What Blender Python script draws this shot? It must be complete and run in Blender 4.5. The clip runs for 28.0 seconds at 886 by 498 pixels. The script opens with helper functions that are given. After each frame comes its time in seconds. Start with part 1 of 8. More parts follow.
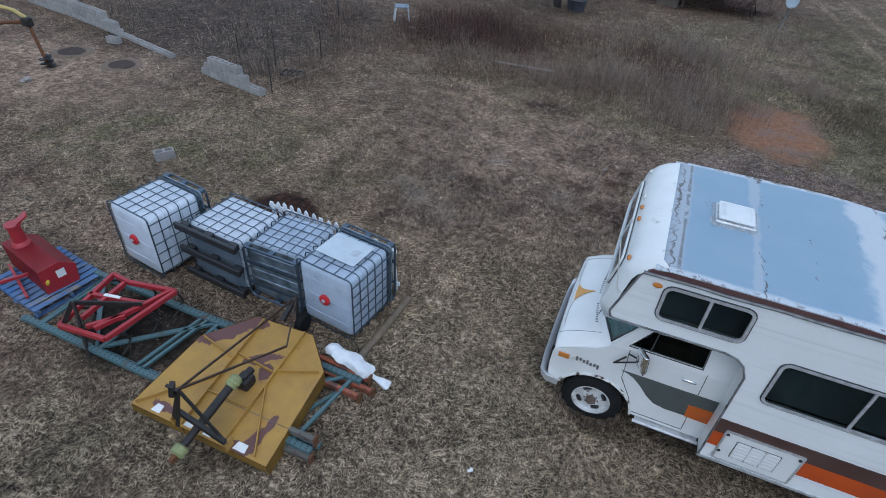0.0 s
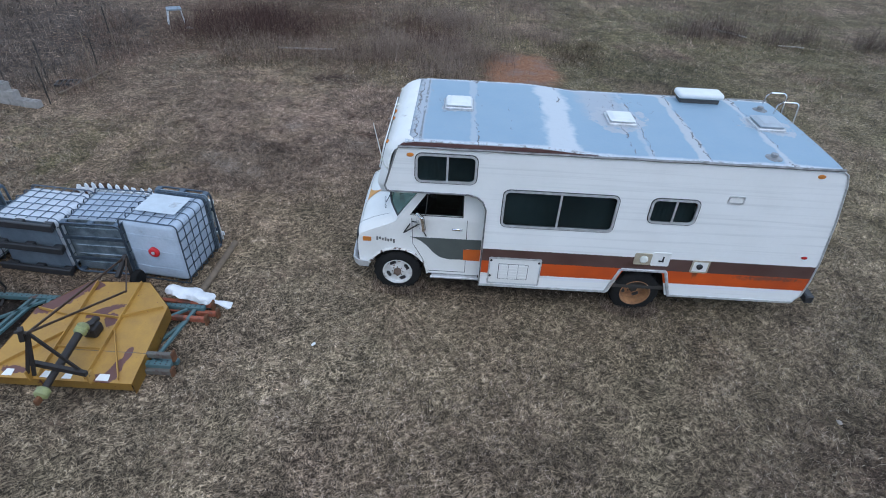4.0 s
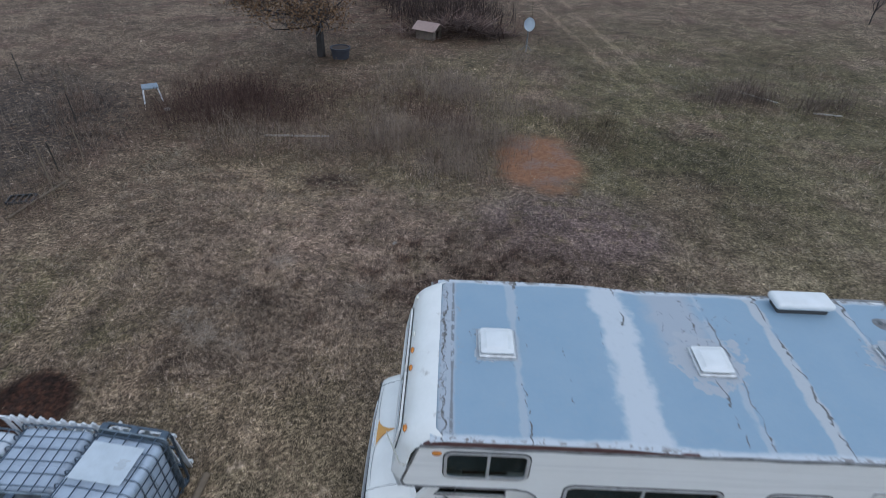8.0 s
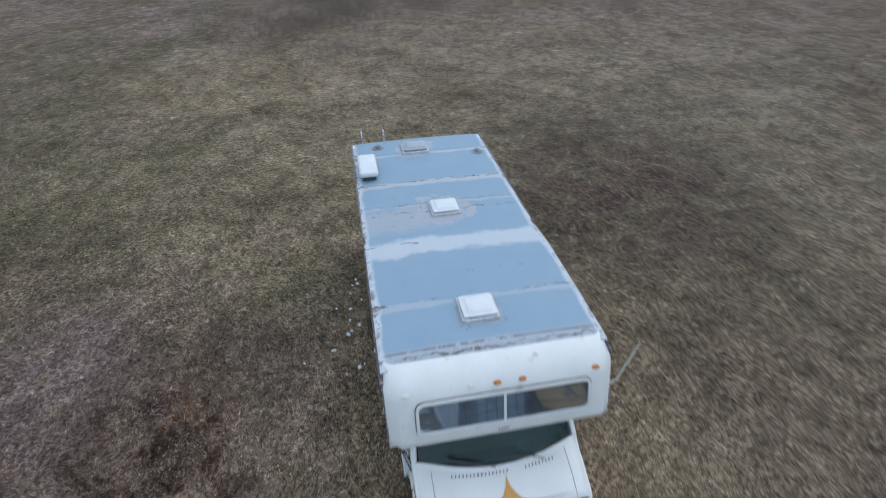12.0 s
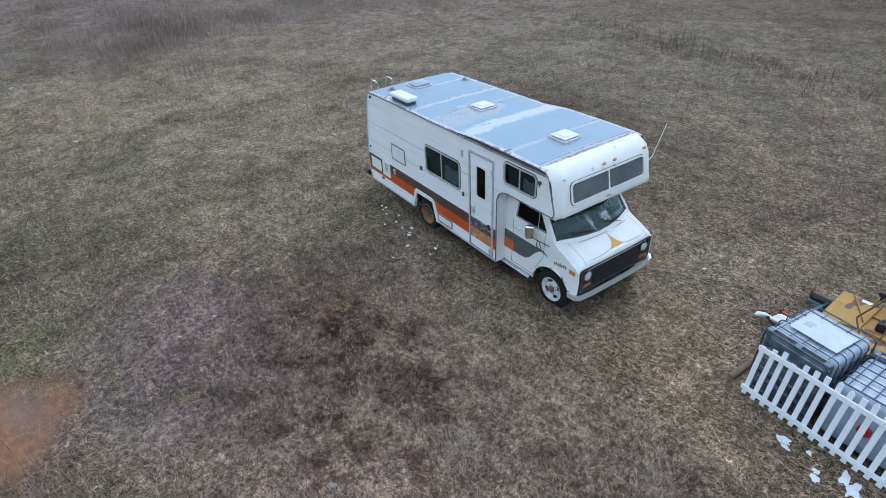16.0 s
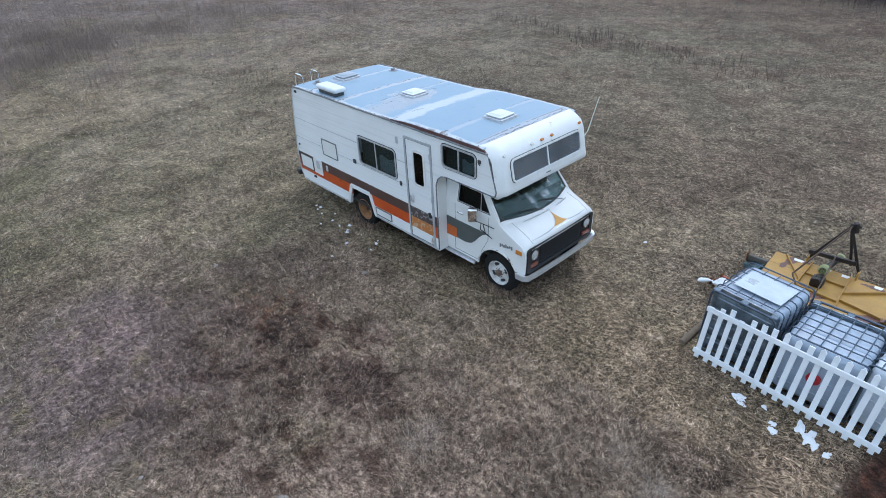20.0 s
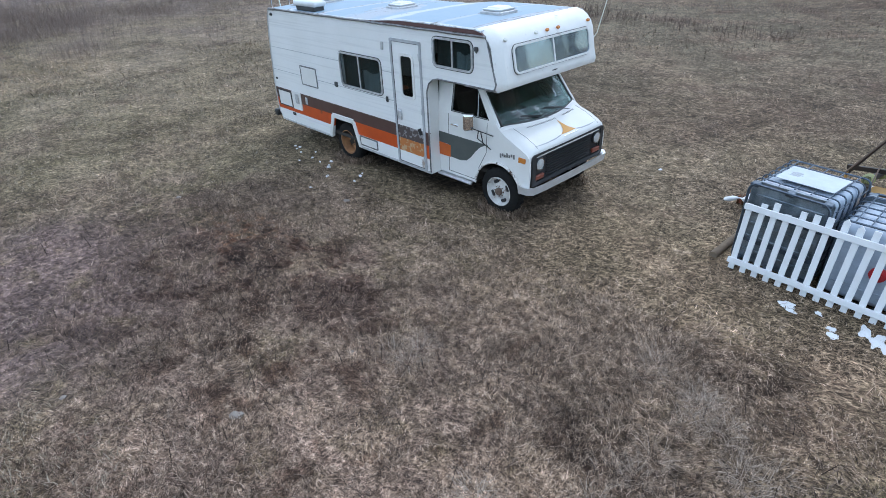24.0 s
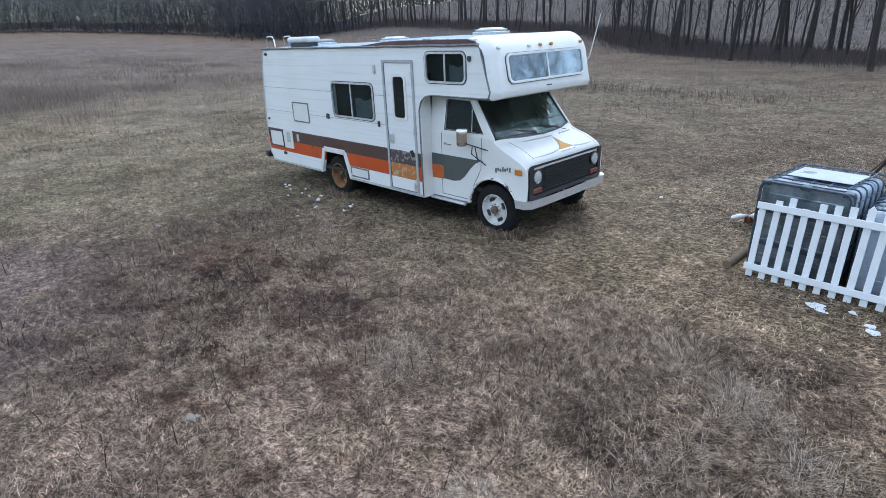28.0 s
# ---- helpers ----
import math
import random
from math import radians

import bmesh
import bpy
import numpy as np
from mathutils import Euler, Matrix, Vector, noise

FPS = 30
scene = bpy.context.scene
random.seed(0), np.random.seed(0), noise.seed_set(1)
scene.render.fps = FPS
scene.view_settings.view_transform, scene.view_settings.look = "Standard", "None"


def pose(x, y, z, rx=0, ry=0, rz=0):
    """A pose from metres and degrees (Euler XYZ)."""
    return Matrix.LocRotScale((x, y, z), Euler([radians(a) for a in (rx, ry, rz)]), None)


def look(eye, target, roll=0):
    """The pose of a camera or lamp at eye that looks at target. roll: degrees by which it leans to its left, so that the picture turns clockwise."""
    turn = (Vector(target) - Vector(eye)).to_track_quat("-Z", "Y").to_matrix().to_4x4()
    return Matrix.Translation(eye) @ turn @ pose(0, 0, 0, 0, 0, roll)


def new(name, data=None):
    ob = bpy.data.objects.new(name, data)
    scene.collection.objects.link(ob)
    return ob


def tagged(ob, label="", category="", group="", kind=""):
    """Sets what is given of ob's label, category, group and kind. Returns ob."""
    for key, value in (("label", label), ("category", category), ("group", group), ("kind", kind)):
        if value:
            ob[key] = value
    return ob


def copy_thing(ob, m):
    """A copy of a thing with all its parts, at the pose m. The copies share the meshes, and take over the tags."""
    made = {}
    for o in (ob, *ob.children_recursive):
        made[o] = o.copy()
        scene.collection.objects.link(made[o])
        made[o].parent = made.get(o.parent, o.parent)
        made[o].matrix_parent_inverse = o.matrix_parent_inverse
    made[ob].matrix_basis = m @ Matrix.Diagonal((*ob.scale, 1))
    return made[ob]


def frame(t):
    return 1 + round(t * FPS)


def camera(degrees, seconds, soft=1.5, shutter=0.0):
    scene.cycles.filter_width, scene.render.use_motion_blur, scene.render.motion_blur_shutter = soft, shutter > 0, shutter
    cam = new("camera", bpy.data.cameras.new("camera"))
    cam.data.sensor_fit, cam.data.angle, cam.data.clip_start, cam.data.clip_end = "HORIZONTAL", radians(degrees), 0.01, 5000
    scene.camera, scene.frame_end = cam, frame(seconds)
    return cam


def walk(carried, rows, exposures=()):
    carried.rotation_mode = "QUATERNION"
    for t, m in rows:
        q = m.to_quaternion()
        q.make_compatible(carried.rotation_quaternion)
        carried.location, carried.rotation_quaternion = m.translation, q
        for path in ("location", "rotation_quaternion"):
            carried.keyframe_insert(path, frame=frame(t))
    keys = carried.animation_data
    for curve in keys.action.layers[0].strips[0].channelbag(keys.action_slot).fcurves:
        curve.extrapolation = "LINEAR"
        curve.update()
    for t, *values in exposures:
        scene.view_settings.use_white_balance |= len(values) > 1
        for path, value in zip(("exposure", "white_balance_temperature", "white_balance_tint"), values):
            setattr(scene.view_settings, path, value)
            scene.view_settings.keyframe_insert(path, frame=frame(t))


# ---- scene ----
cam = camera(77.9, 28.0, soft=0.35, shutter=0.4)
PATH = [
    (0, (-0.306, -4.527, 5.923), (-0.866, -3.047, 4.701), 4.2),
    (0.5, (-0.414, -4.366, 5.848), (-0.947, -2.872, 4.63), 3.9),
    (1, (-0.255, -4.489, 5.6), (-0.575, -2.924, 4.396), 3.9),
    (1.5, (0.204, -4.997, 5.388), (0.072, -3.403, 4.187), 3.5),
    (2, (0.638, -5.684, 5.289), (0.582, -4.087, 4.087), 3.3),
    (2.5, (0.869, -6.216, 5.224), (0.829, -4.616, 4.024), 3.2),
    (4.5, (0.745, -6.528, 6.138), (0.731, -4.914, 4.955), 2.8),
    (5, (0.721, -6.513, 6.467), (0.709, -4.896, 5.289), 2.7),
    (5.5, (0.694, -6.498, 7.036), (0.683, -4.879, 5.862), 2.6),
    (6, (0.673, -6.428, 7.199), (0.663, -4.807, 6.027), 2.6),
    (6.5, (0.617, -6.001, 7.208), (0.607, -4.378, 6.041), 2.5),
    (7, (0.525, -5.191, 7.221), (0.513, -3.567, 6.054), 2.4),
    (7.5, (0.377, -4.159, 7.209), (0.367, -2.535, 6.042), 2.3),
    (8, (0.208, -3.096, 7.143), (0.201, -1.47, 5.978), 2.2),
    (8.5, (0.068, -2.169, 7.084), (0.148, -0.542, 5.922), 2.1),
    (9, (0.032, -1.399, 7.044), (0.502, 0.167, 5.892), 2.0),
    (9.5, (0.186, -0.716, 7.016), (0.972, 0.725, 5.874), 1.7),
    (10, (0.313, -0.243, 7.008), (1.422, 0.973, 5.872), 1.3),
    (10.5, (0.209, 0.179, 7.001), (1.61, 1.047, 5.869), 0.7),
    (11, (-0.495, 0.643, 6.896), (1.065, 1.173, 5.762), 0.1),
    (11.5, (-2.058, 1.322, 6.93), (-0.423, 1.425, 5.784), -0.5),
    (12, (-3.663, 2.377, 6.813), (-2.045, 2.095, 5.672), -1.3),
    (12.5, (-4.856, 3.568, 6.799), (-3.319, 2.996, 5.654), -2.4),
    (13, (-5.541, 4.907, 6.861), (-4.106, 4.134, 5.702), -3.0),
    (13.5, (-5.654, 6.341, 6.876), (-4.249, 5.522, 5.712), -3.2),
    (15.5, (-5.439, 8.147, 6.451), (-4.052, 7.215, 5.353), -2.5),
    (16, (-5.425, 8.141, 6.511), (-4.042, 7.202, 5.413), -2.5),
    (16.5, (-5.41, 8.138, 6.545), (-4.048, 7.172, 5.445), -2.6),
    (17, (-5.383, 8.161, 6.516), (-4.083, 7.112, 5.417), -2.7),
    (17.5, (-5.369, 8.154, 6.484), (-4.085, 7.079, 5.39), -2.8),
    (18, (-5.345, 8.137, 6.455), (-4.071, 7.047, 5.365), -2.8),
    (18.5, (-5.346, 8.116, 6.394), (-4.075, 7.015, 5.311), -2.8),
    (19, (-5.333, 8.123, 6.367), (-4.066, 7.012, 5.29), -2.7),
    (19.5, (-5.304, 8.087, 6.258), (-4.041, 6.976, 5.177), -3.0),
    (20, (-5.281, 8.122, 5.968), (-4.021, 6.999, 4.895), -2.8),
    (20.5, (-5.276, 8.121, 5.696), (-4.015, 6.996, 4.626), -2.9),
    (21, (-5.256, 8.135, 5.37), (-3.996, 7.002, 4.307), -2.8),
    (21.5, (-5.247, 8.136, 5.058), (-3.985, 7.001, 4.0), -2.8),
    (22, (-5.213, 8.121, 4.756), (-3.953, 6.98, 3.701), -2.8),
    (22.5, (-5.168, 8.107, 4.471), (-3.911, 6.962, 3.418), -2.8),
    (24.5, (-5.067, 8.042, 3.792), (-3.797, 6.862, 2.794), -2.6),
    (25, (-5.05, 8.041, 3.512), (-3.768, 6.843, 2.553), -2.6),
    (25.5, (-5.027, 8.044, 3.283), (-3.73, 6.82, 2.377), -2.5),
    (26, (-5.034, 8.016, 3.172), (-3.713, 6.77, 2.333), -2.5),
    (26.5, (-5.018, 8.026, 3.029), (-3.676, 6.746, 2.282), -2.5),
    (27, (-5.024, 8.033, 2.903), (-3.681, 6.749, 2.165), -2.3),
    (27.5, (-5.033, 8.04, 2.863), (-3.691, 6.756, 2.122), -2.5),
    (28, (-5.035, 8.032, 2.855), (-3.692, 6.747, 2.116), -2.5),
]
EXPOSURES = [(0.0, 0.12, 5600, 3), (5.0, 0.40, 5700, 4), (8.0, 0.0, 5950, 4), (9.5, 0.19, 6100, 4), (11.0, 0.19, 6050, 3), (12.0, 0.20, 6025, 3), (13.0, 0.42, 6000, 3), (15.5, 0.55, 5800, 3), (28.0, 0.74, 5850, 4)]
walk(cam, [(t, look(eye, target, roll)) for t, eye, target, roll in PATH], EXPOSURES)

# ---- light: late, overcast winter day ----
world = bpy.data.worlds.new("sky")
scene.world = world
world.use_nodes = True
wn = world.node_tree
sky = wn.nodes.new("ShaderNodeTexSky")
sky.sky_type, sky.sun_disc = "NISHITA", False
sky.sun_elevation, sky.sun_rotation = radians(52), radians(160)
sky.air_density, sky.dust_density, sky.ozone_density = 1.0, 1.5, 2.0
wn.links.new(sky.outputs[0], wn.nodes["Background"].inputs[0])
wn.nodes["Background"].inputs[1].default_value = 0.15
sun_data = bpy.data.lights.new("sun", "SUN")
sun_data.energy, sun_data.angle, sun_data.color = 1.45, radians(165), (1.0, 0.985, 0.965)
sun = new("sun", sun_data)
sun.matrix_basis = look((0, 0, 40), (-1, 0.5, 0))
scene.view_settings.exposure = 0.0


# ---- materials ----
def mat(name, color, rough=0.6, metal=0.0, dark=None, scale=8.0, amount=0.5, bump=0.0, bscale=60.0, fine=None, island=0.0, spread=0.0, stain=None, sscale=1.5, slevel=0.6, swidth=0.08, coat=0.0):
    """Base colour broken by two scales of noise, optional stains with an edge of their own, fine bump."""
    m = bpy.data.materials.new(name)
    m.use_nodes = True
    n, l = m.node_tree.nodes, m.node_tree.links
    b = n["Principled BSDF"]
    b.inputs["Roughness"].default_value, b.inputs["Metallic"].default_value = rough, metal
    if coat:
        b.inputs["Coat Weight"].default_value = coat
    co = n.new("ShaderNodeTexCoord").outputs["Object"]
    dark = dark or tuple(c * 0.72 for c in color)
    t1 = n.new("ShaderNodeTexNoise")
    t1.inputs["Scale"].default_value, t1.inputs["Detail"].default_value = scale, 6
    t2 = n.new("ShaderNodeTexNoise")
    t2.inputs["Scale"].default_value, t2.inputs["Detail"].default_value = scale * 9, 3
    l.new(co, t1.inputs["Vector"]), l.new(co, t2.inputs["Vector"])
    add = n.new("ShaderNodeMath")
    add.operation, add.inputs[1].default_value = "MULTIPLY_ADD", 0.35
    l.new(t2.outputs["Fac"], add.inputs[0]), l.new(t1.outputs["Fac"], add.inputs[2])
    ramp = n.new("ShaderNodeMapRange")
    ramp.inputs[1].default_value, ramp.inputs[2].default_value = 0.45, 0.95
    ramp.inputs[3].default_value, ramp.inputs[4].default_value = 0.0, amount
    l.new(add.outputs[0], ramp.inputs[0])
    mix = n.new("ShaderNodeMix")
    mix.data_type = "RGBA"
    mix.inputs[6].default_value, mix.inputs[7].default_value = (*color, 1), (*dark, 1)
    l.new(ramp.outputs[0], mix.inputs[0])
    out = mix.outputs[2]
    if stain:
        t3 = n.new("ShaderNodeTexNoise")
        t3.inputs["Scale"].default_value, t3.inputs["Detail"].default_value, t3.inputs["Roughness"].default_value = sscale, 8, 0.62
        l.new(co, t3.inputs["Vector"])
        r3 = n.new("ShaderNodeMapRange")
        r3.inputs[1].default_value, r3.inputs[2].default_value = slevel, slevel + swidth
        l.new(t3.outputs["Fac"], r3.inputs[0])
        m3 = n.new("ShaderNodeMix")
        m3.data_type = "RGBA"
        m3.inputs[7].default_value = (*stain, 1)
        l.new(r3.outputs[0], m3.inputs[0]), l.new(out, m3.inputs[6])
        out = m3.outputs[2]
    if island or spread:
        geo = n.new("ShaderNodeNewGeometry").outputs["Random Per Island"] if island else n.new("ShaderNodeObjectInfo").outputs["Random"]
        hsv = n.new("ShaderNodeHueSaturation")
        vr = n.new("ShaderNodeMapRange")
        k = island or spread
        vr.inputs[3].default_value, vr.inputs[4].default_value = 1 - k, 1 + k
        l.new(geo, vr.inputs[0]), l.new(vr.outputs[0], hsv.inputs["Value"]), l.new(out, hsv.inputs["Color"])
        out = hsv.outputs[0]
    l.new(out, b.inputs["Base Color"])
    if bump:
        t4 = n.new("ShaderNodeTexNoise")
        t4.inputs["Scale"].default_value, t4.inputs["Detail"].default_value = bscale, 4
        l.new(co, t4.inputs["Vector"])
        bp = n.new("ShaderNodeBump")
        bp.inputs["Strength"].default_value, bp.inputs["Distance"].default_value = bump, 0.01
        l.new(t4.outputs["Fac"], bp.inputs["Height"]), l.new(bp.outputs[0], b.inputs["Normal"])
    return m


def nodes_of(m):
    return m.node_tree.nodes, m.node_tree.links, m.node_tree.nodes["Principled BSDF"]


def glass(name, tint, rough=0.03, ior=1.3):
    m = bpy.data.materials.new(name)
    m.use_nodes = True
    n, l, b = nodes_of(m)
    b.inputs["Base Color"].default_value = (*tint, 1)
    b.inputs["Roughness"].default_value, b.inputs["Transmission Weight"].default_value, b.inputs["IOR"].default_value = rough, 1.0, ior
    return m


WHITE_PAINT = mat("white_paint", (0.785, 0.775, 0.745), 0.32, dark=(0.64, 0.63, 0.59), scale=2.5, amount=0.5, stain=(0.42, 0.36, 0.29), sscale=5, slevel=0.74, swidth=0.05, coat=0.2)
CAP_WHITE = mat("fibreglass_white", (0.77, 0.762, 0.735), 0.4, dark=(0.64, 0.635, 0.60), scale=3, amount=0.6, stain=(0.46, 0.43, 0.39), sscale=5, slevel=0.62)
ALU = mat("aluminium_trim", (0.70, 0.71, 0.72), 0.45, 0.5, dark=(0.30, 0.29, 0.28), scale=14, amount=0.7)
CHROME = mat("chrome", (0.88, 0.89, 0.90), 0.14, 1.0, dark=(0.6, 0.58, 0.55), scale=10, amount=0.5, stain=(0.2, 0.12, 0.07), sscale=9, slevel=0.72)
RUBBER = mat("tyre_rubber", (0.011, 0.011, 0.011), 0.9, dark=(0.022, 0.021, 0.020), scale=10, amount=0.7, bump=0.3)
RUBBER.node_tree.nodes["Principled BSDF"].inputs["Specular IOR Level"].default_value = 0.2
BLACK = mat("black_plastic", (0.018, 0.018, 0.02), 0.5, dark=(0.04, 0.04, 0.04), scale=12)
DARK = mat("dark_underside", (0.03, 0.028, 0.026), 0.9, dark=(0.06, 0.045, 0.03), scale=5)
RUST = mat("rusty_steel", (0.20, 0.085, 0.035), 0.85, 0.2, dark=(0.07, 0.035, 0.02), scale=12, amount=0.8, bump=0.4)
AMBER = mat("amber_lens", (0.52, 0.20, 0.04), 0.25, dark=(0.5, 0.15, 0.02), scale=20)
RED_LENS = mat("red_lens", (0.35, 0.02, 0.02), 0.25)
CLEAR_LENS = mat("clear_lens", (0.75, 0.75, 0.68), 0.2, dark=(0.5, 0.5, 0.45), scale=20)
SEAL = mat("window_seal", (0.06, 0.06, 0.06), 0.7)
CURTAIN = mat("cabin_lining", (0.06, 0.06, 0.055), 0.9, dark=(0.03, 0.03, 0.028), scale=4)
GLASS = glass("tinted_glass", (0.22, 0.28, 0.30), 0.03, 1.25)
WINDSHIELD = glass("green_glass", (0.19, 0.38, 0.33), 0.03, 1.55)
FILM_GLASS = mat("mirror_film_glass", (0.33, 0.39, 0.45), 0.05, 0.75, dark=(0.20, 0.24, 0.28), scale=2.2, amount=0.9, bump=0.10, bscale=2.2)
BROWN_TRIM = mat("brown_painted_metal", (0.085, 0.036, 0.034), 0.55, dark=(0.16, 0.10, 0.09), scale=7)
SEAM = mat("grey_seam_line", (0.46, 0.47, 0.48), 0.6, dark=(0.30, 0.30, 0.30), scale=9, amount=0.8)
YELLOWED = mat("yellowed_plastic", (0.44, 0.39, 0.29), 0.5, dark=(0.30, 0.25, 0.18), scale=9, amount=0.8, stain=(0.08, 0.05, 0.035), sscale=8, slevel=0.6)
STRIPE_GREY = mat("grey_green_stripe", (0.075, 0.085, 0.08), 0.4, dark=(0.12, 0.13, 0.12), scale=5)
STRIPE_ORANGE = mat("orange_stripe", (0.58, 0.125, 0.015), 0.45, dark=(0.35, 0.08, 0.025), scale=6)


def siding_material(faded=False):
    """White ribbed aluminium siding with a brown and an orange band painted along it."""
    m = mat("ribbed_siding", (0.815, 0.812, 0.795), 0.38, dark=(0.70, 0.70, 0.67), scale=1.6, amount=0.5, stain=(0.46, 0.42, 0.36), sscale=3, slevel=0.78, swidth=0.06)
    n, l, b = nodes_of(m)
    src = b.inputs["Base Color"].links[0].from_socket
    co = n.new("ShaderNodeTexCoord").outputs["Object"]
    xyz = n.new("ShaderNodeSeparateXYZ")
    l.new(co, xyz.inputs[0])
    edge = n.new("ShaderNodeTexNoise")
    edge.inputs["Scale"].default_value = 25
    l.new(co, edge.inputs["Vector"])
    zz = n.new("ShaderNodeMath")
    zz.operation, zz.inputs[1].default_value = "MULTIPLY_ADD", 0.012
    l.new(edge.outputs["Fac"], zz.inputs[0]), l.new(xyz.outputs["Z"], zz.inputs[2])
    # faint grey lines along the ribs
    run = n.new("ShaderNodeMapping")
    run.inputs["Scale"].default_value = (0.5, 0.5, 26)
    l.new(co, run.inputs["Vector"])
    line = n.new("ShaderNodeTexNoise")
    line.inputs["Scale"].default_value, line.inputs["Detail"].default_value = 1.0, 5
    l.new(run.outputs[0], line.inputs["Vector"])
    much = n.new("ShaderNodeMapRange")
    much.inputs[1].default_value, much.inputs[2].default_value, much.inputs[4].default_value = 0.52, 0.78, 0.34
    l.new(line.outputs["Fac"], much.inputs[0])
    greying = n.new("ShaderNodeMix")
    greying.data_type = "RGBA"
    greying.inputs[7].default_value = (0.45, 0.46, 0.45, 1)
    l.new(much.outputs[0], greying.inputs[0]), l.new(src, greying.inputs[6])
    out = greying.outputs[2]
    fade = n.new("ShaderNodeTexNoise")
    fade.inputs["Scale"].default_value, fade.inputs["Detail"].default_value = (14 if faded else 2.2), (9 if faded else 5)
    l.new(co, fade.inputs["Vector"])
    worn = n.new("ShaderNodeMapRange")
    worn.inputs[1].default_value, worn.inputs[2].default_value = (0.53, 0.57) if faded else (0.25, 0.75)
    l.new(fade.outputs["Fac"], worn.inputs[0])
    for lo, hi, a, c in (((0.645, 0.875, (0.46, 0.17, 0.05), (0.50, 0.34, 0.20)), (0.875, 1.095, (0.085, 0.066, 0.062), (0.30, 0.29, 0.29))) if faded else ((0.645, 0.875, (0.60, 0.088, 0.010), (0.40, 0.062, 0.014)), (0.875, 1.095, (0.070, 0.034, 0.028), (0.105, 0.062, 0.052)))):
        g1, g2, mul = (n.new("ShaderNodeMath") for _ in range(3))
        g1.operation, g1.inputs[1].default_value = "GREATER_THAN", lo
        g2.operation, g2.inputs[1].default_value = "LESS_THAN", hi
        mul.operation = "MULTIPLY"
        l.new(zz.outputs[0], g1.inputs[0]), l.new(zz.outputs[0], g2.inputs[0])
        l.new(g1.outputs[0], mul.inputs[0]), l.new(g2.outputs[0], mul.inputs[1])
        tone = n.new("ShaderNodeMix")
        tone.data_type = "RGBA"
        tone.inputs[6].default_value, tone.inputs[7].default_value = (*a, 1), (*c, 1)
        l.new(worn.outputs[0], tone.inputs[0])
        mx = n.new("ShaderNodeMix")
        mx.data_type = "RGBA"
        l.new(mul.outputs[0], mx.inputs[0]), l.new(out, mx.inputs[6]), l.new(tone.outputs[2], mx.inputs[7])
        out = mx.outputs[2]
    # rust and oil that has run from the fillers and arches
    for cx, cz, rx, rz, rgb in ((0.82, 0.95, 0.20, 0.05, (0.055, 0.028, 0.018)), (1.72, 0.86, 0.05, 0.10, (0.11, 0.055, 0.03)), (2.85, 0.83, 0.55, 0.05, (0.12, 0.06, 0.04)), (-1.30, 0.52, 0.06, 0.10, (0.30, 0.22, 0.16)), (0.60, 0.55, 0.10, 0.08, (0.35, 0.25, 0.17))):
        mp = n.new("ShaderNodeMapping")
        mp.vector_type = "TEXTURE"
        mp.inputs["Location"].default_value, mp.inputs["Scale"].default_value = (cx, 0, cz), (rx, 100, rz)
        l.new(co, mp.inputs["Vector"])
        ln = n.new("ShaderNodeVectorMath")
        ln.operation = "LENGTH"
        l.new(mp.outputs[0], ln.inputs[0])
        ad = n.new("ShaderNodeMath")
        ad.operation, ad.inputs[1].default_value = "MULTIPLY_ADD", 1.6
        l.new(edge.outputs["Fac"], ad.inputs[0]), l.new(ln.outputs["Value"], ad.inputs[2])
        r = n.new("ShaderNodeMapRange")
        r.inputs[1].default_value, r.inputs[2].default_value, r.inputs[3].default_value, r.inputs[4].default_value = 1.2, 1.9, 0.8, 0
        l.new(ad.outputs[0], r.inputs[0])
        mx = n.new("ShaderNodeMix")
        mx.data_type = "RGBA"
        mx.inputs[7].default_value = (*rgb, 1)
        l.new(r.outputs[0], mx.inputs[0]), l.new(out, mx.inputs[6])
        out = mx.outputs[2]
    l.new(out, b.inputs["Base Color"])
    wave = n.new("ShaderNodeTexWave")
    wave.bands_direction = "Z"
    wave.inputs["Scale"].default_value, wave.inputs["Distortion"].default_value = 7.0, 0.3
    l.new(co, wave.inputs["Vector"])
    bp = n.new("ShaderNodeBump")
    bp.inputs["Strength"].default_value, bp.inputs["Distance"].default_value = 0.1, 0.004
    l.new(wave.outputs["Fac"], bp.inputs["Height"]), l.new(bp.outputs[0], b.inputs["Normal"])
    return m


SIDING = siding_material()
FADED_SIDING = siding_material(True)


# ---- mesh helpers ----
def part(name, bm, material, parent=None, label="", smooth=False):
    """One mesh object from a bmesh in world (or, under an unplaced thing, in the thing's own) coordinates."""
    me = bpy.data.meshes.new(name)
    if parent is not None:
        m, o, root = Matrix(), parent, parent
        while o is not None:
            m, o, root = o.matrix_basis @ m, o.parent, o
        if root.name not in OWN_SPACE:
            bm.transform(m.inverted())
    bmesh.ops.recalc_face_normals(bm, faces=bm.faces)
    bm.to_mesh(me)
    bm.free()
    me.materials.append(material)
    if smooth:
        me.shade_smooth()
        me.set_sharp_from_angle(angle=radians(40))
    ob = new(name, me)
    ob.parent = parent
    return tagged(ob, label) if label else ob


OWN_SPACE = set()


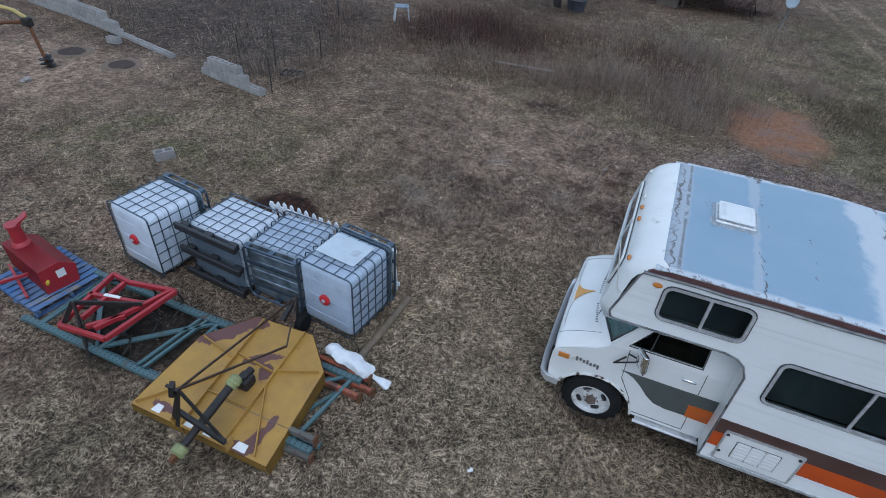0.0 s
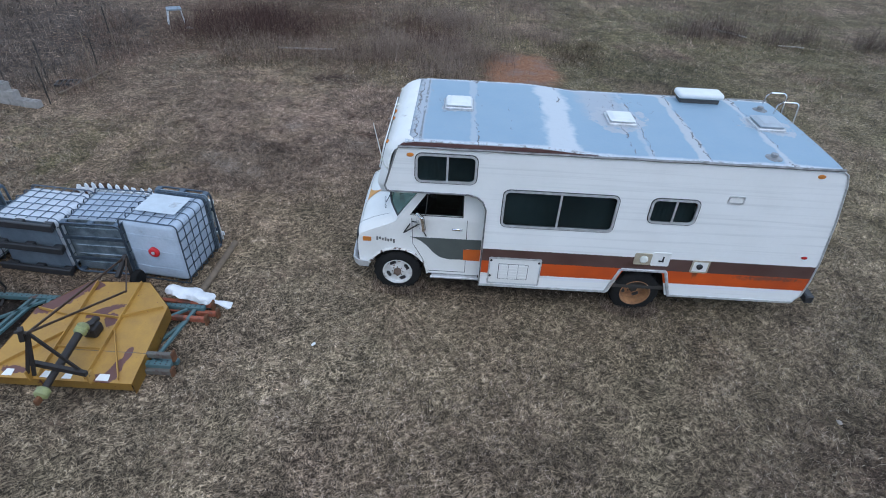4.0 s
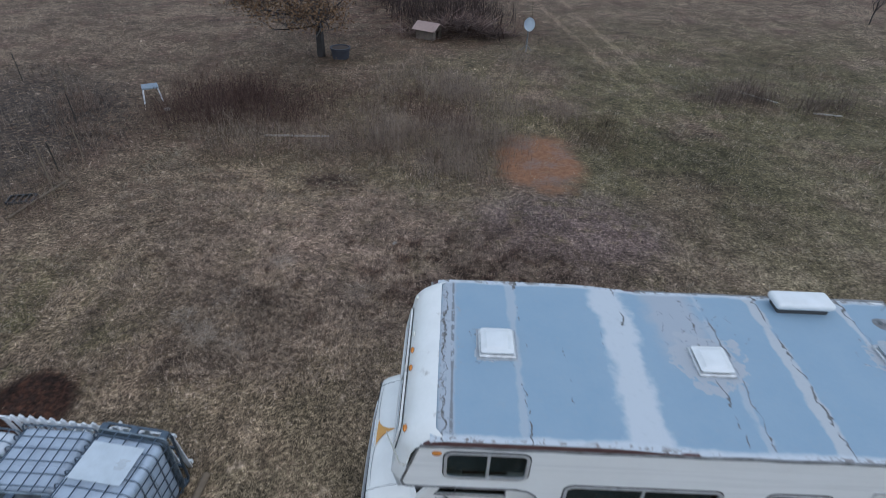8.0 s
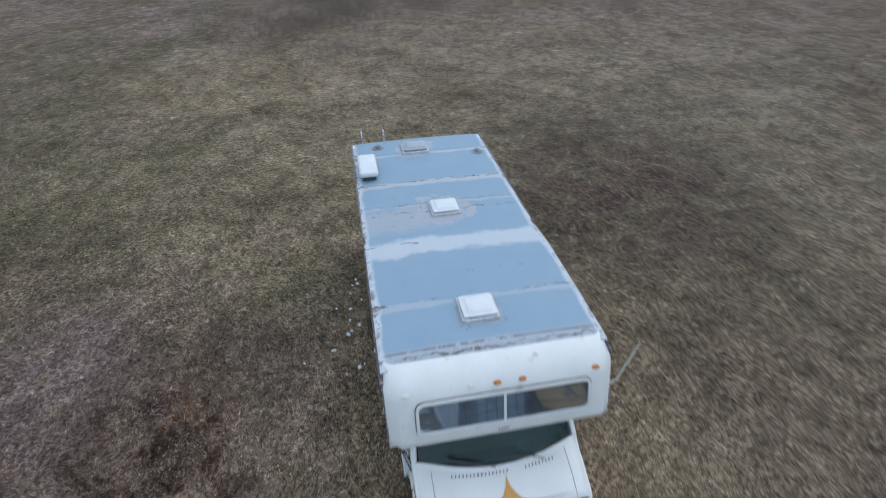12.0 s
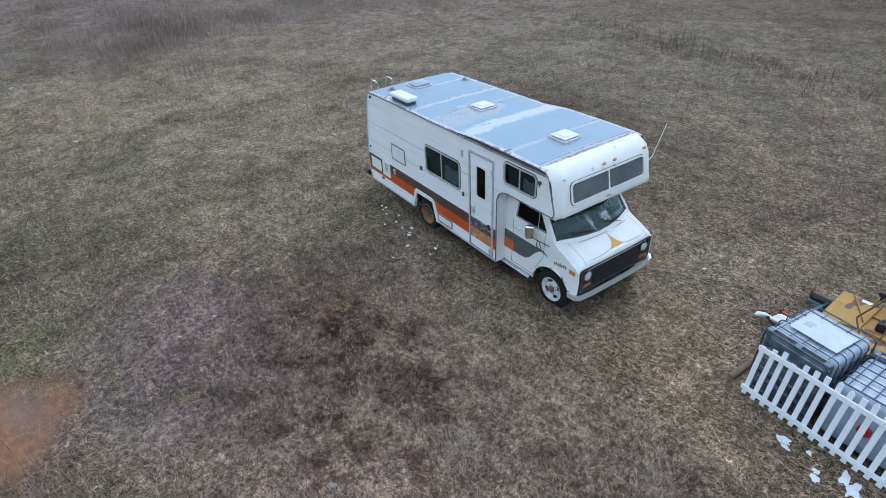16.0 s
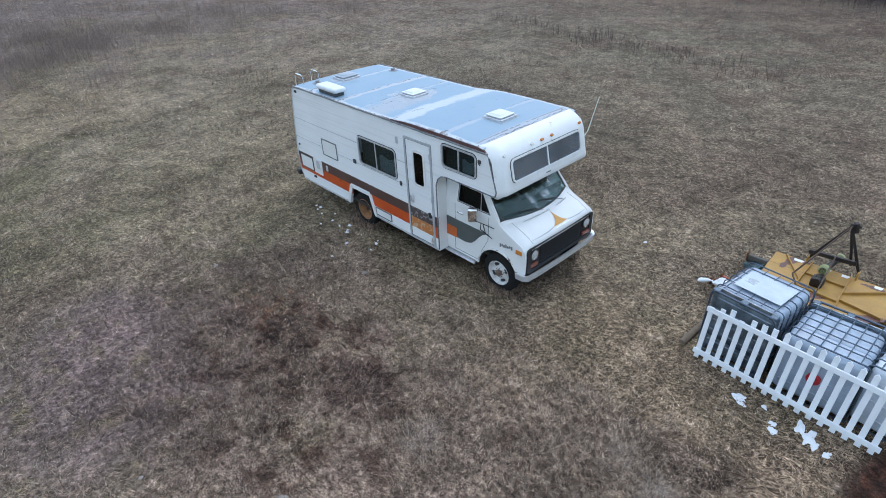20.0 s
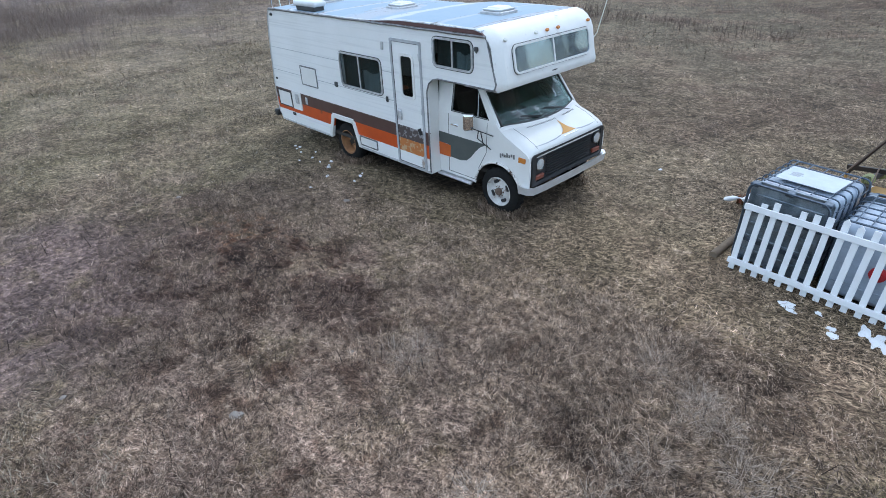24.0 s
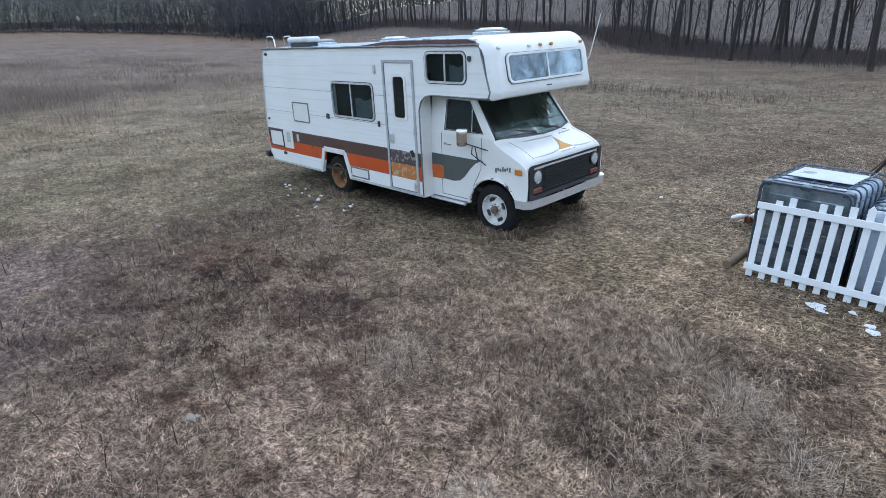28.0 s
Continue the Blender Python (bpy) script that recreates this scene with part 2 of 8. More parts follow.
def thing(name, label, category, m=None, group="", kind="", own=False):
    """The Empty of a thing. own: its parts are given in its own coordinates, not in the world's."""
    ob = new(name)
    if own:
        OWN_SPACE.add(ob.name)
    ob.empty_display_size = 0.2
    if m is not None:
        ob.matrix_basis = m
    return tagged(ob, label, category, group, kind)


def box(bm, cx, cy, cz, sx, sy, sz, bevel=0.0, m=None, seg=1):
    r = bmesh.ops.create_cube(bm, size=1.0)
    vs = r["verts"]
    for v in vs:
        v.co = Vector((v.co.x * sx, v.co.y * sy, v.co.z * sz))
    if bevel:
        es = list({e for v in vs for e in v.link_edges})
        g = bmesh.ops.bevel(bm, geom=es, offset=bevel, segments=seg, affect="EDGES", profile=0.5)
        vs = list({v for f in g["faces"] for v in f.verts} | {v for v in vs if v.is_valid})
    mm = Matrix.Translation((cx, cy, cz))
    if m is not None:
        mm = mm @ m
    bmesh.ops.transform(bm, matrix=mm, verts=vs)
    return vs


def bar(bm, a, b, w, h, up=(0, 0, 1), bevel=0.0):
    """A rectangular bar from a to b, w wide and h high."""
    a, b = Vector(a), Vector(b)
    d = (b - a).normalized()
    s = d.cross(Vector(up))
    s = s.normalized() if s.length > 1e-4 else Vector((1, 0, 0))
    u = s.cross(d)
    rot = Matrix((d, s, u)).transposed().to_4x4()
    return box(bm, *((a + b) / 2), (b - a).length, w, h, bevel, rot)


def cyl(bm, a, b, r, seg=12, r2=None, caps=True):
    a, b = Vector(a), Vector(b)
    d = b - a
    g = bmesh.ops.create_cone(bm, cap_ends=caps, segments=seg, radius1=r, radius2=r if r2 is None else r2, depth=d.length)
    m = Matrix.Translation((a + b) / 2) @ d.to_track_quat("Z", "Y").to_matrix().to_4x4()
    bmesh.ops.transform(bm, matrix=m, verts=g["verts"])
    return g["verts"]


def tube(bm, pts, r, seg=8, closed=False):
    """A round tube along points."""
    pts = [Vector(p) for p in pts]
    n, rings = len(pts), []
    for i, p in enumerate(pts):
        a = pts[(i - 1) % n] if closed or i else p
        b = pts[(i + 1) % n] if closed or i < n - 1 else p
        d = (b - a).normalized()
        ref = Vector((0, 0, 1)) if abs(d.z) < 0.9 else Vector((1, 0, 0))
        s = d.cross(ref).normalized()
        u = s.cross(d)
        rr = r[i] if isinstance(r, (list, tuple)) else r
        rings.append([bm.verts.new(p + rr * (math.cos(2 * math.pi * k / seg) * s + math.sin(2 * math.pi * k / seg) * u)) for k in range(seg)])
    for i in range(n if closed else n - 1):
        q, w = rings[i], rings[(i + 1) % n]
        for k in range(seg):
            bm.faces.new((q[k], q[(k + 1) % seg], w[(k + 1) % seg], w[k]))
    if not closed:
        bm.faces.new(rings[0]), bm.faces.new(rings[-1])


def slab(bm, outer, holes, place, thick):
    """A flat solid with holes: outlines in (u, v), place(u, v, w) gives the point, w runs from 0 to thick."""
    from mathutils.geometry import tessellate_polygon
    loops = [outer, *holes]
    flat = [p for lp in loops for p in lp]
    tris = tessellate_polygon([[Vector((u, v, 0)) for u, v in lp] for lp in loops])
    f = [bm.verts.new(place(u, v, 0)) for u, v in flat]
    b = [bm.verts.new(place(u, v, thick)) for u, v in flat]
    for t in tris:
        if len(set(t)) == 3:
            for side in (f, b):
                try:
                    bm.faces.new([side[i] for i in t])
                except ValueError:
                    pass
    k = 0
    for lp in loops:
        n = len(lp)
        for i in range(n):
            i0, i1 = k + i, k + (i + 1) % n
            bm.faces.new((f[i0], f[i1], b[i1], b[i0]))
        k += n


def rrect(x0, z0, x1, z1, r=0.05, seg=4):
    """A rectangle with rounded corners, as a loop of points."""
    pts = []
    for cx, cz, a0 in ((x1 - r, z1 - r, 0), (x0 + r, z1 - r, 90), (x0 + r, z0 + r, 180), (x1 - r, z0 + r, 270)):
        for k in range(seg + 1):
            a = radians(a0 + 90 * k / seg)
            pts.append((cx + r * math.cos(a), cz + r * math.sin(a)))
    return pts


def lathe(bm, prof, m, seg=24, caps=3):
    """Turns a profile of (radius, height) round z, then places it."""
    rings = []
    for r, h in prof:
        rings.append([bm.verts.new(m @ Vector((r * math.cos(2 * math.pi * k / seg), r * math.sin(2 * math.pi * k / seg), h))) for k in range(seg)])
    for q, w in zip(rings, rings[1:]):
        for k in range(seg):
            bm.faces.new((q[k], q[(k + 1) % seg], w[(k + 1) % seg], w[k]))
    if caps & 1:
        bm.faces.new(rings[0])
    if caps & 2:
        bm.faces.new(rings[-1])


def B():
    return bmesh.new()


def side_place(y0, d):
    """A plane that stands along x; w runs along y by d."""
    return lambda u, v, w: Vector((u, y0 + d * w, v))

# ---- ground ----
def far_rise(x, y):
    """The field beyond the yard: flat near by, rising towards the east and behind the far trees."""
    dx, dy = x + 5.0, y - 8.0
    d = math.hypot(dx, dy)
    az = math.degrees(math.atan2(dy, dx))
    k = np.interp(az, [-180, -120, -95, -75, -60, -45, -27, -20, -11, 0, 40, 90, 180], [0, 0, 0, 0, 0.004, 0.014, 0.026, 0.036, 0.044, 0.044, 0.02, 0, 0])
    z = k * max(0.0, min(d, 400.0) - 25.0)
    hill = np.interp(az, [-125, -110, -85, -60, -40, -30], [0.06, 0.11, 0.115, 0.105, 0.06, 0.0])
    z += hill * max(0.0, min(d, 190.0) - 62.0)
    return float(z)


def ground_height(x, y):
    near = max(0.0, min(1.0, (math.hypot(x + 1, y - 1) - 11) / 8))
    return far_rise(x, y) + near * 0.06 * (noise.noise(Vector((x * 0.35, y * 0.35, 0))) + 0.5 * noise.noise(Vector((x, y, 3))) - 0.25)


def patchy(m, colour):
    """Multiplies a colour by the uneven tone of matted, wet and trodden grass over the plan."""
    n, l, _ = nodes_of(m)
    co = n.new("ShaderNodeTexCoord").outputs["Object"]
    flat = n.new("ShaderNodeVectorMath")
    flat.operation, flat.inputs[1].default_value = "MULTIPLY", (1, 1, 0)
    l.new(co, flat.inputs[0])
    out = None
    for scale, detail, low, high in ((45.0, 2, 0.72, 1.28), (19.0, 3, 0.60, 1.40), (9.0, 3, 0.66, 1.34), (4.5, 3, 0.80, 1.20), (1.7, 4, 0.62, 1.38), (0.3, 4, 0.74, 1.26)):
        t = n.new("ShaderNodeTexNoise")
        t.inputs["Scale"].default_value, t.inputs["Detail"].default_value, t.inputs["Roughness"].default_value = scale, detail, 0.7
        l.new(flat.outputs[0], t.inputs["Vector"])
        r = n.new("ShaderNodeMapRange")
        r.inputs[1].default_value, r.inputs[2].default_value, r.inputs[3].default_value, r.inputs[4].default_value = 0.33, 0.67, low, high
        l.new(t.outputs["Fac"], r.inputs[0])
        x = n.new("ShaderNodeMix")
        x.data_type, x.blend_type = "RGBA", "MULTIPLY"
        x.inputs[0].default_value = 1.0
        l.new(out or colour, x.inputs[6]), l.new(r.outputs[0], x.inputs[7])
        out = x.outputs[2]
    # drier, paler matted grass on one side of the yard, a darker tone on the other
    dull_side = n.new("ShaderNodeMapping")
    dull_side.vector_type = "TEXTURE"
    dull_side.inputs["Location"].default_value, dull_side.inputs["Scale"].default_value = (8.0, -4.0, 0), (7.5, 5.5, 1)
    l.new(flat.outputs[0], dull_side.inputs["Vector"])
    away = n.new("ShaderNodeVectorMath")
    away.operation = "LENGTH"
    l.new(dull_side.outputs[0], away.inputs[0])
    duller = n.new("ShaderNodeMapRange")
    duller.interpolation_type = "SMOOTHSTEP"
    duller.inputs[1].default_value, duller.inputs[2].default_value = 1.2, 0.4
    l.new(away.outputs["Value"], duller.inputs[0])
    deep = n.new("ShaderNodeMix")
    deep.data_type, deep.blend_type = "RGBA", "MULTIPLY"
    deep.inputs[7].default_value = (0.66, 0.67, 0.67, 1)
    l.new(duller.outputs[0], deep.inputs[0]), l.new(out, deep.inputs[6])
    out = deep.outputs[2]
    dry = n.new("ShaderNodeMapping")
    dry.vector_type = "TEXTURE"
    dry.inputs["Location"].default_value, dry.inputs["Rotation"].default_value, dry.inputs["Scale"].default_value = (-2.6, 4.1, 0), (0, 0, radians(8)), (5.6, 3.6, 1)
    l.new(flat.outputs[0], dry.inputs["Vector"])
    span = n.new("ShaderNodeVectorMath")
    span.operation = "LENGTH"
    l.new(dry.outputs[0], span.inputs[0])
    fade = n.new("ShaderNodeMapRange")
    fade.interpolation_type = "SMOOTHSTEP"
    fade.inputs[1].default_value, fade.inputs[2].default_value = 1.2, 0.5
    l.new(span.outputs["Value"], fade.inputs[0])
    pale = n.new("ShaderNodeMix")
    pale.data_type, pale.blend_type = "RGBA", "MULTIPLY"
    pale.inputs[7].default_value = (1.16, 1.14, 1.12, 1)
    l.new(fade.outputs[0], pale.inputs[0]), l.new(out, pale.inputs[6])
    out = pale.outputs[2]
    for cx, cy, rx, ry, tone in ((-2.8, 11.0, 6.0, 4.0, (1.20, 1.17, 1.18, 1)), (-9.8, 2.0, 3.6, 3.2, (1.12, 1.12, 1.10, 1)),
                               (-4.2, 8.0, 5.0, 3.0, (1.16, 1.14, 1.14, 1)), (6.8, 11.0, 3.0, 3.6, (0.76, 0.77, 0.74, 1)), (19.5, 7.0, 5.0, 6.0, (1.20, 1.17, 1.12, 1)),
                               (0.4, 3.5, 2.8, 0.9, (1.14, 1.13, 1.12, 1)), (-1.9, -0.9, 2.7, 2.6, (1.15, 1.18, 1.18, 1)), (-5.2, -3.6, 4.0, 2.2, (0.99, 1.04, 1.0, 1)), (-4.4, 3.6, 1.5, 0.9, (0.94, 0.94, 0.94, 1)), (0.0, 16.0, 6.5, 4.5, (1.14, 1.12, 1.11, 1)), (-8.0, 5.2, 2.6, 2.2, (1.12, 1.12, 1.10, 1))):
        straw = n.new("ShaderNodeMapping")
        straw.vector_type = "TEXTURE"
        straw.inputs["Location"].default_value, straw.inputs["Scale"].default_value = (cx, cy, 0), (rx, ry, 1)
        l.new(flat.outputs[0], straw.inputs["Vector"])
        far = n.new("ShaderNodeVectorMath")
        far.operation = "LENGTH"
        l.new(straw.outputs[0], far.inputs[0])
        soft = n.new("ShaderNodeMapRange")
        soft.interpolation_type = "SMOOTHSTEP"
        soft.inputs[1].default_value, soft.inputs[2].default_value = 1.15, 0.45
        l.new(far.outputs["Value"], soft.inputs[0])
        bleach = n.new("ShaderNodeMix")
        bleach.data_type, bleach.blend_type = "RGBA", "MULTIPLY"
        bleach.inputs[7].default_value = tone
        l.new(soft.outputs[0], bleach.inputs[0]), l.new(out, bleach.inputs[6])
        out = bleach.outputs[2]
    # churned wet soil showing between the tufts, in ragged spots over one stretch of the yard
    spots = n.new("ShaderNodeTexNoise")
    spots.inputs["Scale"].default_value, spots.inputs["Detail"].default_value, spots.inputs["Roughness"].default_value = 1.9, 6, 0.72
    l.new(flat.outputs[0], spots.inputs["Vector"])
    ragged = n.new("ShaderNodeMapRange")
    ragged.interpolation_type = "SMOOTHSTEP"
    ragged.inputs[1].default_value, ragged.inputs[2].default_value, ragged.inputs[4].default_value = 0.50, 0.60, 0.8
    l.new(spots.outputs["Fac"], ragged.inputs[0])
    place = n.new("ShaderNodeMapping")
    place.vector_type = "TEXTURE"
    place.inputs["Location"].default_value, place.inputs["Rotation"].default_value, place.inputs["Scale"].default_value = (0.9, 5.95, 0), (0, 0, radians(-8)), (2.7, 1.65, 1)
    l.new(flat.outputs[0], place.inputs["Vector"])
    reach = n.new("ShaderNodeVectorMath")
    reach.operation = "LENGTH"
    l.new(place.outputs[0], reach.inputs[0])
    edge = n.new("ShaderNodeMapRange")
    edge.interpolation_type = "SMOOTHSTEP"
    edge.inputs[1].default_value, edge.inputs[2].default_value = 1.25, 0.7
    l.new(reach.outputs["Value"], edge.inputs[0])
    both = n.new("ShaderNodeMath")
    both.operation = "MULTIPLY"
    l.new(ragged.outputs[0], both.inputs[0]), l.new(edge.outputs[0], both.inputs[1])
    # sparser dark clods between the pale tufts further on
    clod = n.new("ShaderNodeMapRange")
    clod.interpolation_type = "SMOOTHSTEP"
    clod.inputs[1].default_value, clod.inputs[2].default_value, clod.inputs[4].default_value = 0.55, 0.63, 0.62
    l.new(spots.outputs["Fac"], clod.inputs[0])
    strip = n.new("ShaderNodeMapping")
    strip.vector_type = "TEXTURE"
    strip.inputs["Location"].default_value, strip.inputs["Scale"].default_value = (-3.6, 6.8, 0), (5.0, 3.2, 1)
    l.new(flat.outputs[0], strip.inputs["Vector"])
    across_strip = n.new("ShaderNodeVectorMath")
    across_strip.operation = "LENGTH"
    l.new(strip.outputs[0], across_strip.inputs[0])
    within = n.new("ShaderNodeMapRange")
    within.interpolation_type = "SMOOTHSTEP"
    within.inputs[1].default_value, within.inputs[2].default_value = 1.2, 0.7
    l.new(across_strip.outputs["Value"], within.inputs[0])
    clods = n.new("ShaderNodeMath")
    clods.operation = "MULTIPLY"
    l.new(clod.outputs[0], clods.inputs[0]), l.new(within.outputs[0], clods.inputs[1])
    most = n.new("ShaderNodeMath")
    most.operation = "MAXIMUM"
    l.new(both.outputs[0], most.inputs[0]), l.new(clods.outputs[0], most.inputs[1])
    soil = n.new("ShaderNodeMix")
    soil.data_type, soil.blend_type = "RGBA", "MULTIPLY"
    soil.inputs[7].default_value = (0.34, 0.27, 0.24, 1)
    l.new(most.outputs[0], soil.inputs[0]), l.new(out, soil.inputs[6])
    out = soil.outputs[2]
    # bare brown-violet earth between the yard and the clay, with thin grass left on it
    bare = n.new("ShaderNodeMapping")
    bare.vector_type = "TEXTURE"
    bare.inputs["Location"].default_value, bare.inputs["Rotation"].default_value, bare.inputs["Scale"].default_value = (3.1, 7.2, 0), (0, 0, radians(12)), (2.6, 2.3, 1)
    l.new(flat.outputs[0], bare.inputs["Vector"])
    size = n.new("ShaderNodeVectorMath")
    size.operation = "LENGTH"
    l.new(bare.outputs[0], size.inputs[0])
    wear = n.new("ShaderNodeMath")
    wear.operation, wear.inputs[1].default_value = "MULTIPLY_ADD", 0.7
    l.new(spots.outputs["Fac"], wear.inputs[0]), l.new(size.outputs["Value"], wear.inputs[2])
    fringe = n.new("ShaderNodeMapRange")
    fringe.interpolation_type = "SMOOTHSTEP"
    fringe.inputs[1].default_value, fringe.inputs[2].default_value = 1.6, 0.8
    l.new(wear.outputs[0], fringe.inputs[0])
    violet = n.new("ShaderNodeMix")
    violet.data_type, violet.blend_type = "RGBA", "MULTIPLY"
    violet.inputs[7].default_value = (0.94, 0.91, 0.92, 1)
    l.new(fringe.outputs[0], violet.inputs[0]), l.new(out, violet.inputs[6])
    out = violet.outputs[2]
    # two worn wheel tracks across the mown field
    xy = n.new("ShaderNodeSeparateXYZ")
    l.new(flat.outputs[0], xy.inputs[0])
    for x0, slope in ((9.55, -0.13), (10.25, -0.10)):
        lead = n.new("ShaderNodeMath")
        lead.operation, lead.inputs[1].default_value = "MULTIPLY_ADD", -slope
        l.new(xy.outputs["Y"], lead.inputs[0]), l.new(xy.outputs["X"], lead.inputs[2])
        gap = n.new("ShaderNodeMath")
        gap.operation, gap.inputs[1].default_value, gap.inputs[2].default_value = "COMPARE", x0, 0.17
        l.new(lead.outputs[0], gap.inputs[0])
        reach_y = n.new("ShaderNodeMapRange")
        reach_y.interpolation_type = "SMOOTHSTEP"
        reach_y.inputs[1].default_value, reach_y.inputs[2].default_value, reach_y.inputs[4].default_value = 16.0, 20.0, 0.8
        l.new(xy.outputs["Y"], reach_y.inputs[0])
        much = n.new("ShaderNodeMath")
        much.operation = "MULTIPLY"
        l.new(gap.outputs[0], much.inputs[0]), l.new(reach_y.outputs[0], much.inputs[1])
        track = n.new("ShaderNodeMix")
        track.data_type, track.blend_type = "RGBA", "MULTIPLY"
        track.inputs[7].default_value = (1.45, 1.42, 1.45, 1)
        l.new(much.outputs[0], track.inputs[0]), l.new(out, track.inputs[6])
        out = track.outputs[2]
    warm = n.new("ShaderNodeMix")
    warm.data_type, warm.blend_type = "RGBA", "MULTIPLY"
    warm.inputs[0].default_value, warm.inputs[7].default_value = 1.0, (1.04, 1.0, 0.95, 1)
    l.new(out, warm.inputs[6])
    return warm.outputs[2]


def ground_material():
    m = bpy.data.materials.new("dry_winter_grass_ground")
    m.use_nodes = True
    n, l, b = nodes_of(m)
    b.inputs["Roughness"].default_value = 0.95
    b.inputs["Specular IOR Level"].default_value = 0.15
    co = n.new("ShaderNodeTexCoord").outputs["Object"]

    def tex(scale, detail=6, rough=0.6):
        t = n.new("ShaderNodeTexNoise")
        t.inputs["Scale"].default_value, t.inputs["Detail"].default_value, t.inputs["Roughness"].default_value = scale, detail, rough
        l.new(co, t.inputs["Vector"])
        return t.outputs["Fac"]

    def span(fac, lo, hi):
        r = n.new("ShaderNodeMapRange")
        r.interpolation_type = "SMOOTHSTEP"
        r.inputs[1].default_value, r.inputs[2].default_value = lo, hi
        l.new(fac, r.inputs[0])
        return r.outputs[0]

    def mixed(fac, a, c):
        x = n.new("ShaderNodeMix")
        x.data_type = "RGBA"
        for sock, v in ((0, fac), (6, a), (7, c)):
            if isinstance(v, tuple):
                x.inputs[sock].default_value = (*v, 1)
            else:
                l.new(v, x.inputs[sock])
        return x.outputs[2]

    def times(a, c):
        x = n.new("ShaderNodeMath")
        x.operation = "MULTIPLY"
        l.new(a, x.inputs[0]), l.new(c, x.inputs[1])
        return x.outputs[0]

    def blob(cx, cy, rx, ry, soft=0.35, wob=0.5):
        mp = n.new("ShaderNodeMapping")
        mp.vector_type = "TEXTURE"
        mp.inputs["Location"].default_value, mp.inputs["Scale"].default_value = (cx, cy, 0), (rx, ry, 1000)
        l.new(co, mp.inputs["Vector"])
        ln = n.new("ShaderNodeVectorMath")
        ln.operation = "LENGTH"
        l.new(mp.outputs[0], ln.inputs[0])
        ad = n.new("ShaderNodeMath")
        ad.operation, ad.inputs[1].default_value = "MULTIPLY_ADD", wob
        l.new(tex(0.9, 5), ad.inputs[0]), l.new(ln.outputs["Value"], ad.inputs[2])
        r = n.new("ShaderNodeMapRange")
        r.interpolation_type = "SMOOTHSTEP"
        r.inputs[1].default_value, r.inputs[2].default_value = 1 + wob * 0.5 + soft, 1 + wob * 0.5 - soft
        r.inputs[3].default_value, r.inputs[4].default_value = 0, 1
        l.new(ad.outputs[0], r.inputs[0])
        return r.outputs[0]

    def strands(turn, long, thin):
        """Pale fibres lying one way, bent by a slow swirl."""
        sw = n.new("ShaderNodeTexNoise")
        sw.inputs["Scale"].default_value, sw.inputs["Detail"].default_value = 1.6, 3
        l.new(co, sw.inputs["Vector"])
        off = n.new("ShaderNodeVectorMath")
        off.operation, off.inputs[1].default_value, off.inputs[2].default_value = "MULTIPLY_ADD", (0.5, 0.5, 0), (0, 0, 0)
        l.new(sw.outputs["Color"], off.inputs[0]), l.new(co, off.inputs[2])
        mp = n.new("ShaderNodeMapping")
        mp.inputs["Rotation"].default_value, mp.inputs["Scale"].default_value = (0, 0, radians(turn)), (long, thin, 1)
        rot = n.new("ShaderNodeMapping")
        rot.inputs["Rotation"].default_value = (0, 0, radians(turn))
        mp.inputs["Rotation"].default_value = (0, 0, 0)
        l.new(off.outputs[0], rot.inputs["Vector"]), l.new(rot.outputs[0], mp.inputs["Vector"])
        t = n.new("ShaderNodeTexNoise")
        t.inputs["Scale"].default_value, t.inputs["Detail"].default_value = 1.0, 2
        l.new(mp.outputs[0], t.inputs["Vector"])
        return t.outputs["Fac"]

    def most(a, c):
        x = n.new("ShaderNodeMath")
        x.operation = "MAXIMUM"
        l.new(a, x.inputs[0]), l.new(c, x.inputs[1])
        return x.outputs[0]

    fibre = most(most(strands(15, 14, 60), strands(75, 12, 52)), most(strands(130, 15, 66), strands(-30, 8, 30)))
    straw = mixed(span(fibre, 0.50, 0.70), GROUND_DARK, GROUND_LIGHT)
    earth = mixed(span(tex(17, 4, 0.7), 0.38, 0.64), EARTH_DARK, EARTH_LIGHT)
    col = mixed(span(tex(0.55, 6, 0.65), 0.46, 0.66), straw, earth)
    green = mixed(span(fibre, 0.50, 0.70), GREEN_DARK, GREEN_LIGHT)
    grow = times(span(tex(0.38, 5), 0.32, 0.56), blob(14, 12, 18, 15, 0.7, 0.8))
    col = mixed(grow, col, green)
    col = mixed(times(blob(17, -2, 15, 11, 0.7, 0.7), span(tex(0.5, 5), 0.3, 0.6)), col, mixed(span(fibre, 0.48, 0.68), (0.06, 0.048, 0.030), (0.33, 0.27, 0.18)))
    col = mixed(times(blob(9, -15, 15, 9, 0.7, 0.7), span(tex(0.45, 5), 0.3, 0.6)), col, mixed(span(fibre, 0.48, 0.70), (0.05, 0.043, 0.030), (0.235, 0.198, 0.14)))
    col = mixed(times(blob(8.0, -4.2, 3.2, 2.6, 0.7, 0.7), span(tex(0.7, 5), 0.35, 0.6)), col, earth)
    col = mixed(times(blob(-1.6, 6.4, 2.4, 1.9, 0.7, 0.8), span(tex(0.9, 5), 0.35, 0.6)), col, mixed(span(fibre, 0.46, 0.68), (0.05, 0.035, 0.028), (0.34, 0.255, 0.195)))
    rough_patch = blob(0.5, 6.3, 5.0, 2.6, 0.6, 1.0)
    col = mixed(times(rough_patch, span(tex(1.3, 6), 0.42, 0.62)), col, mixed(span(fibre, 0.47, 0.69), (0.05, 0.036, 0.03), (0.31, 0.232, 0.185)))
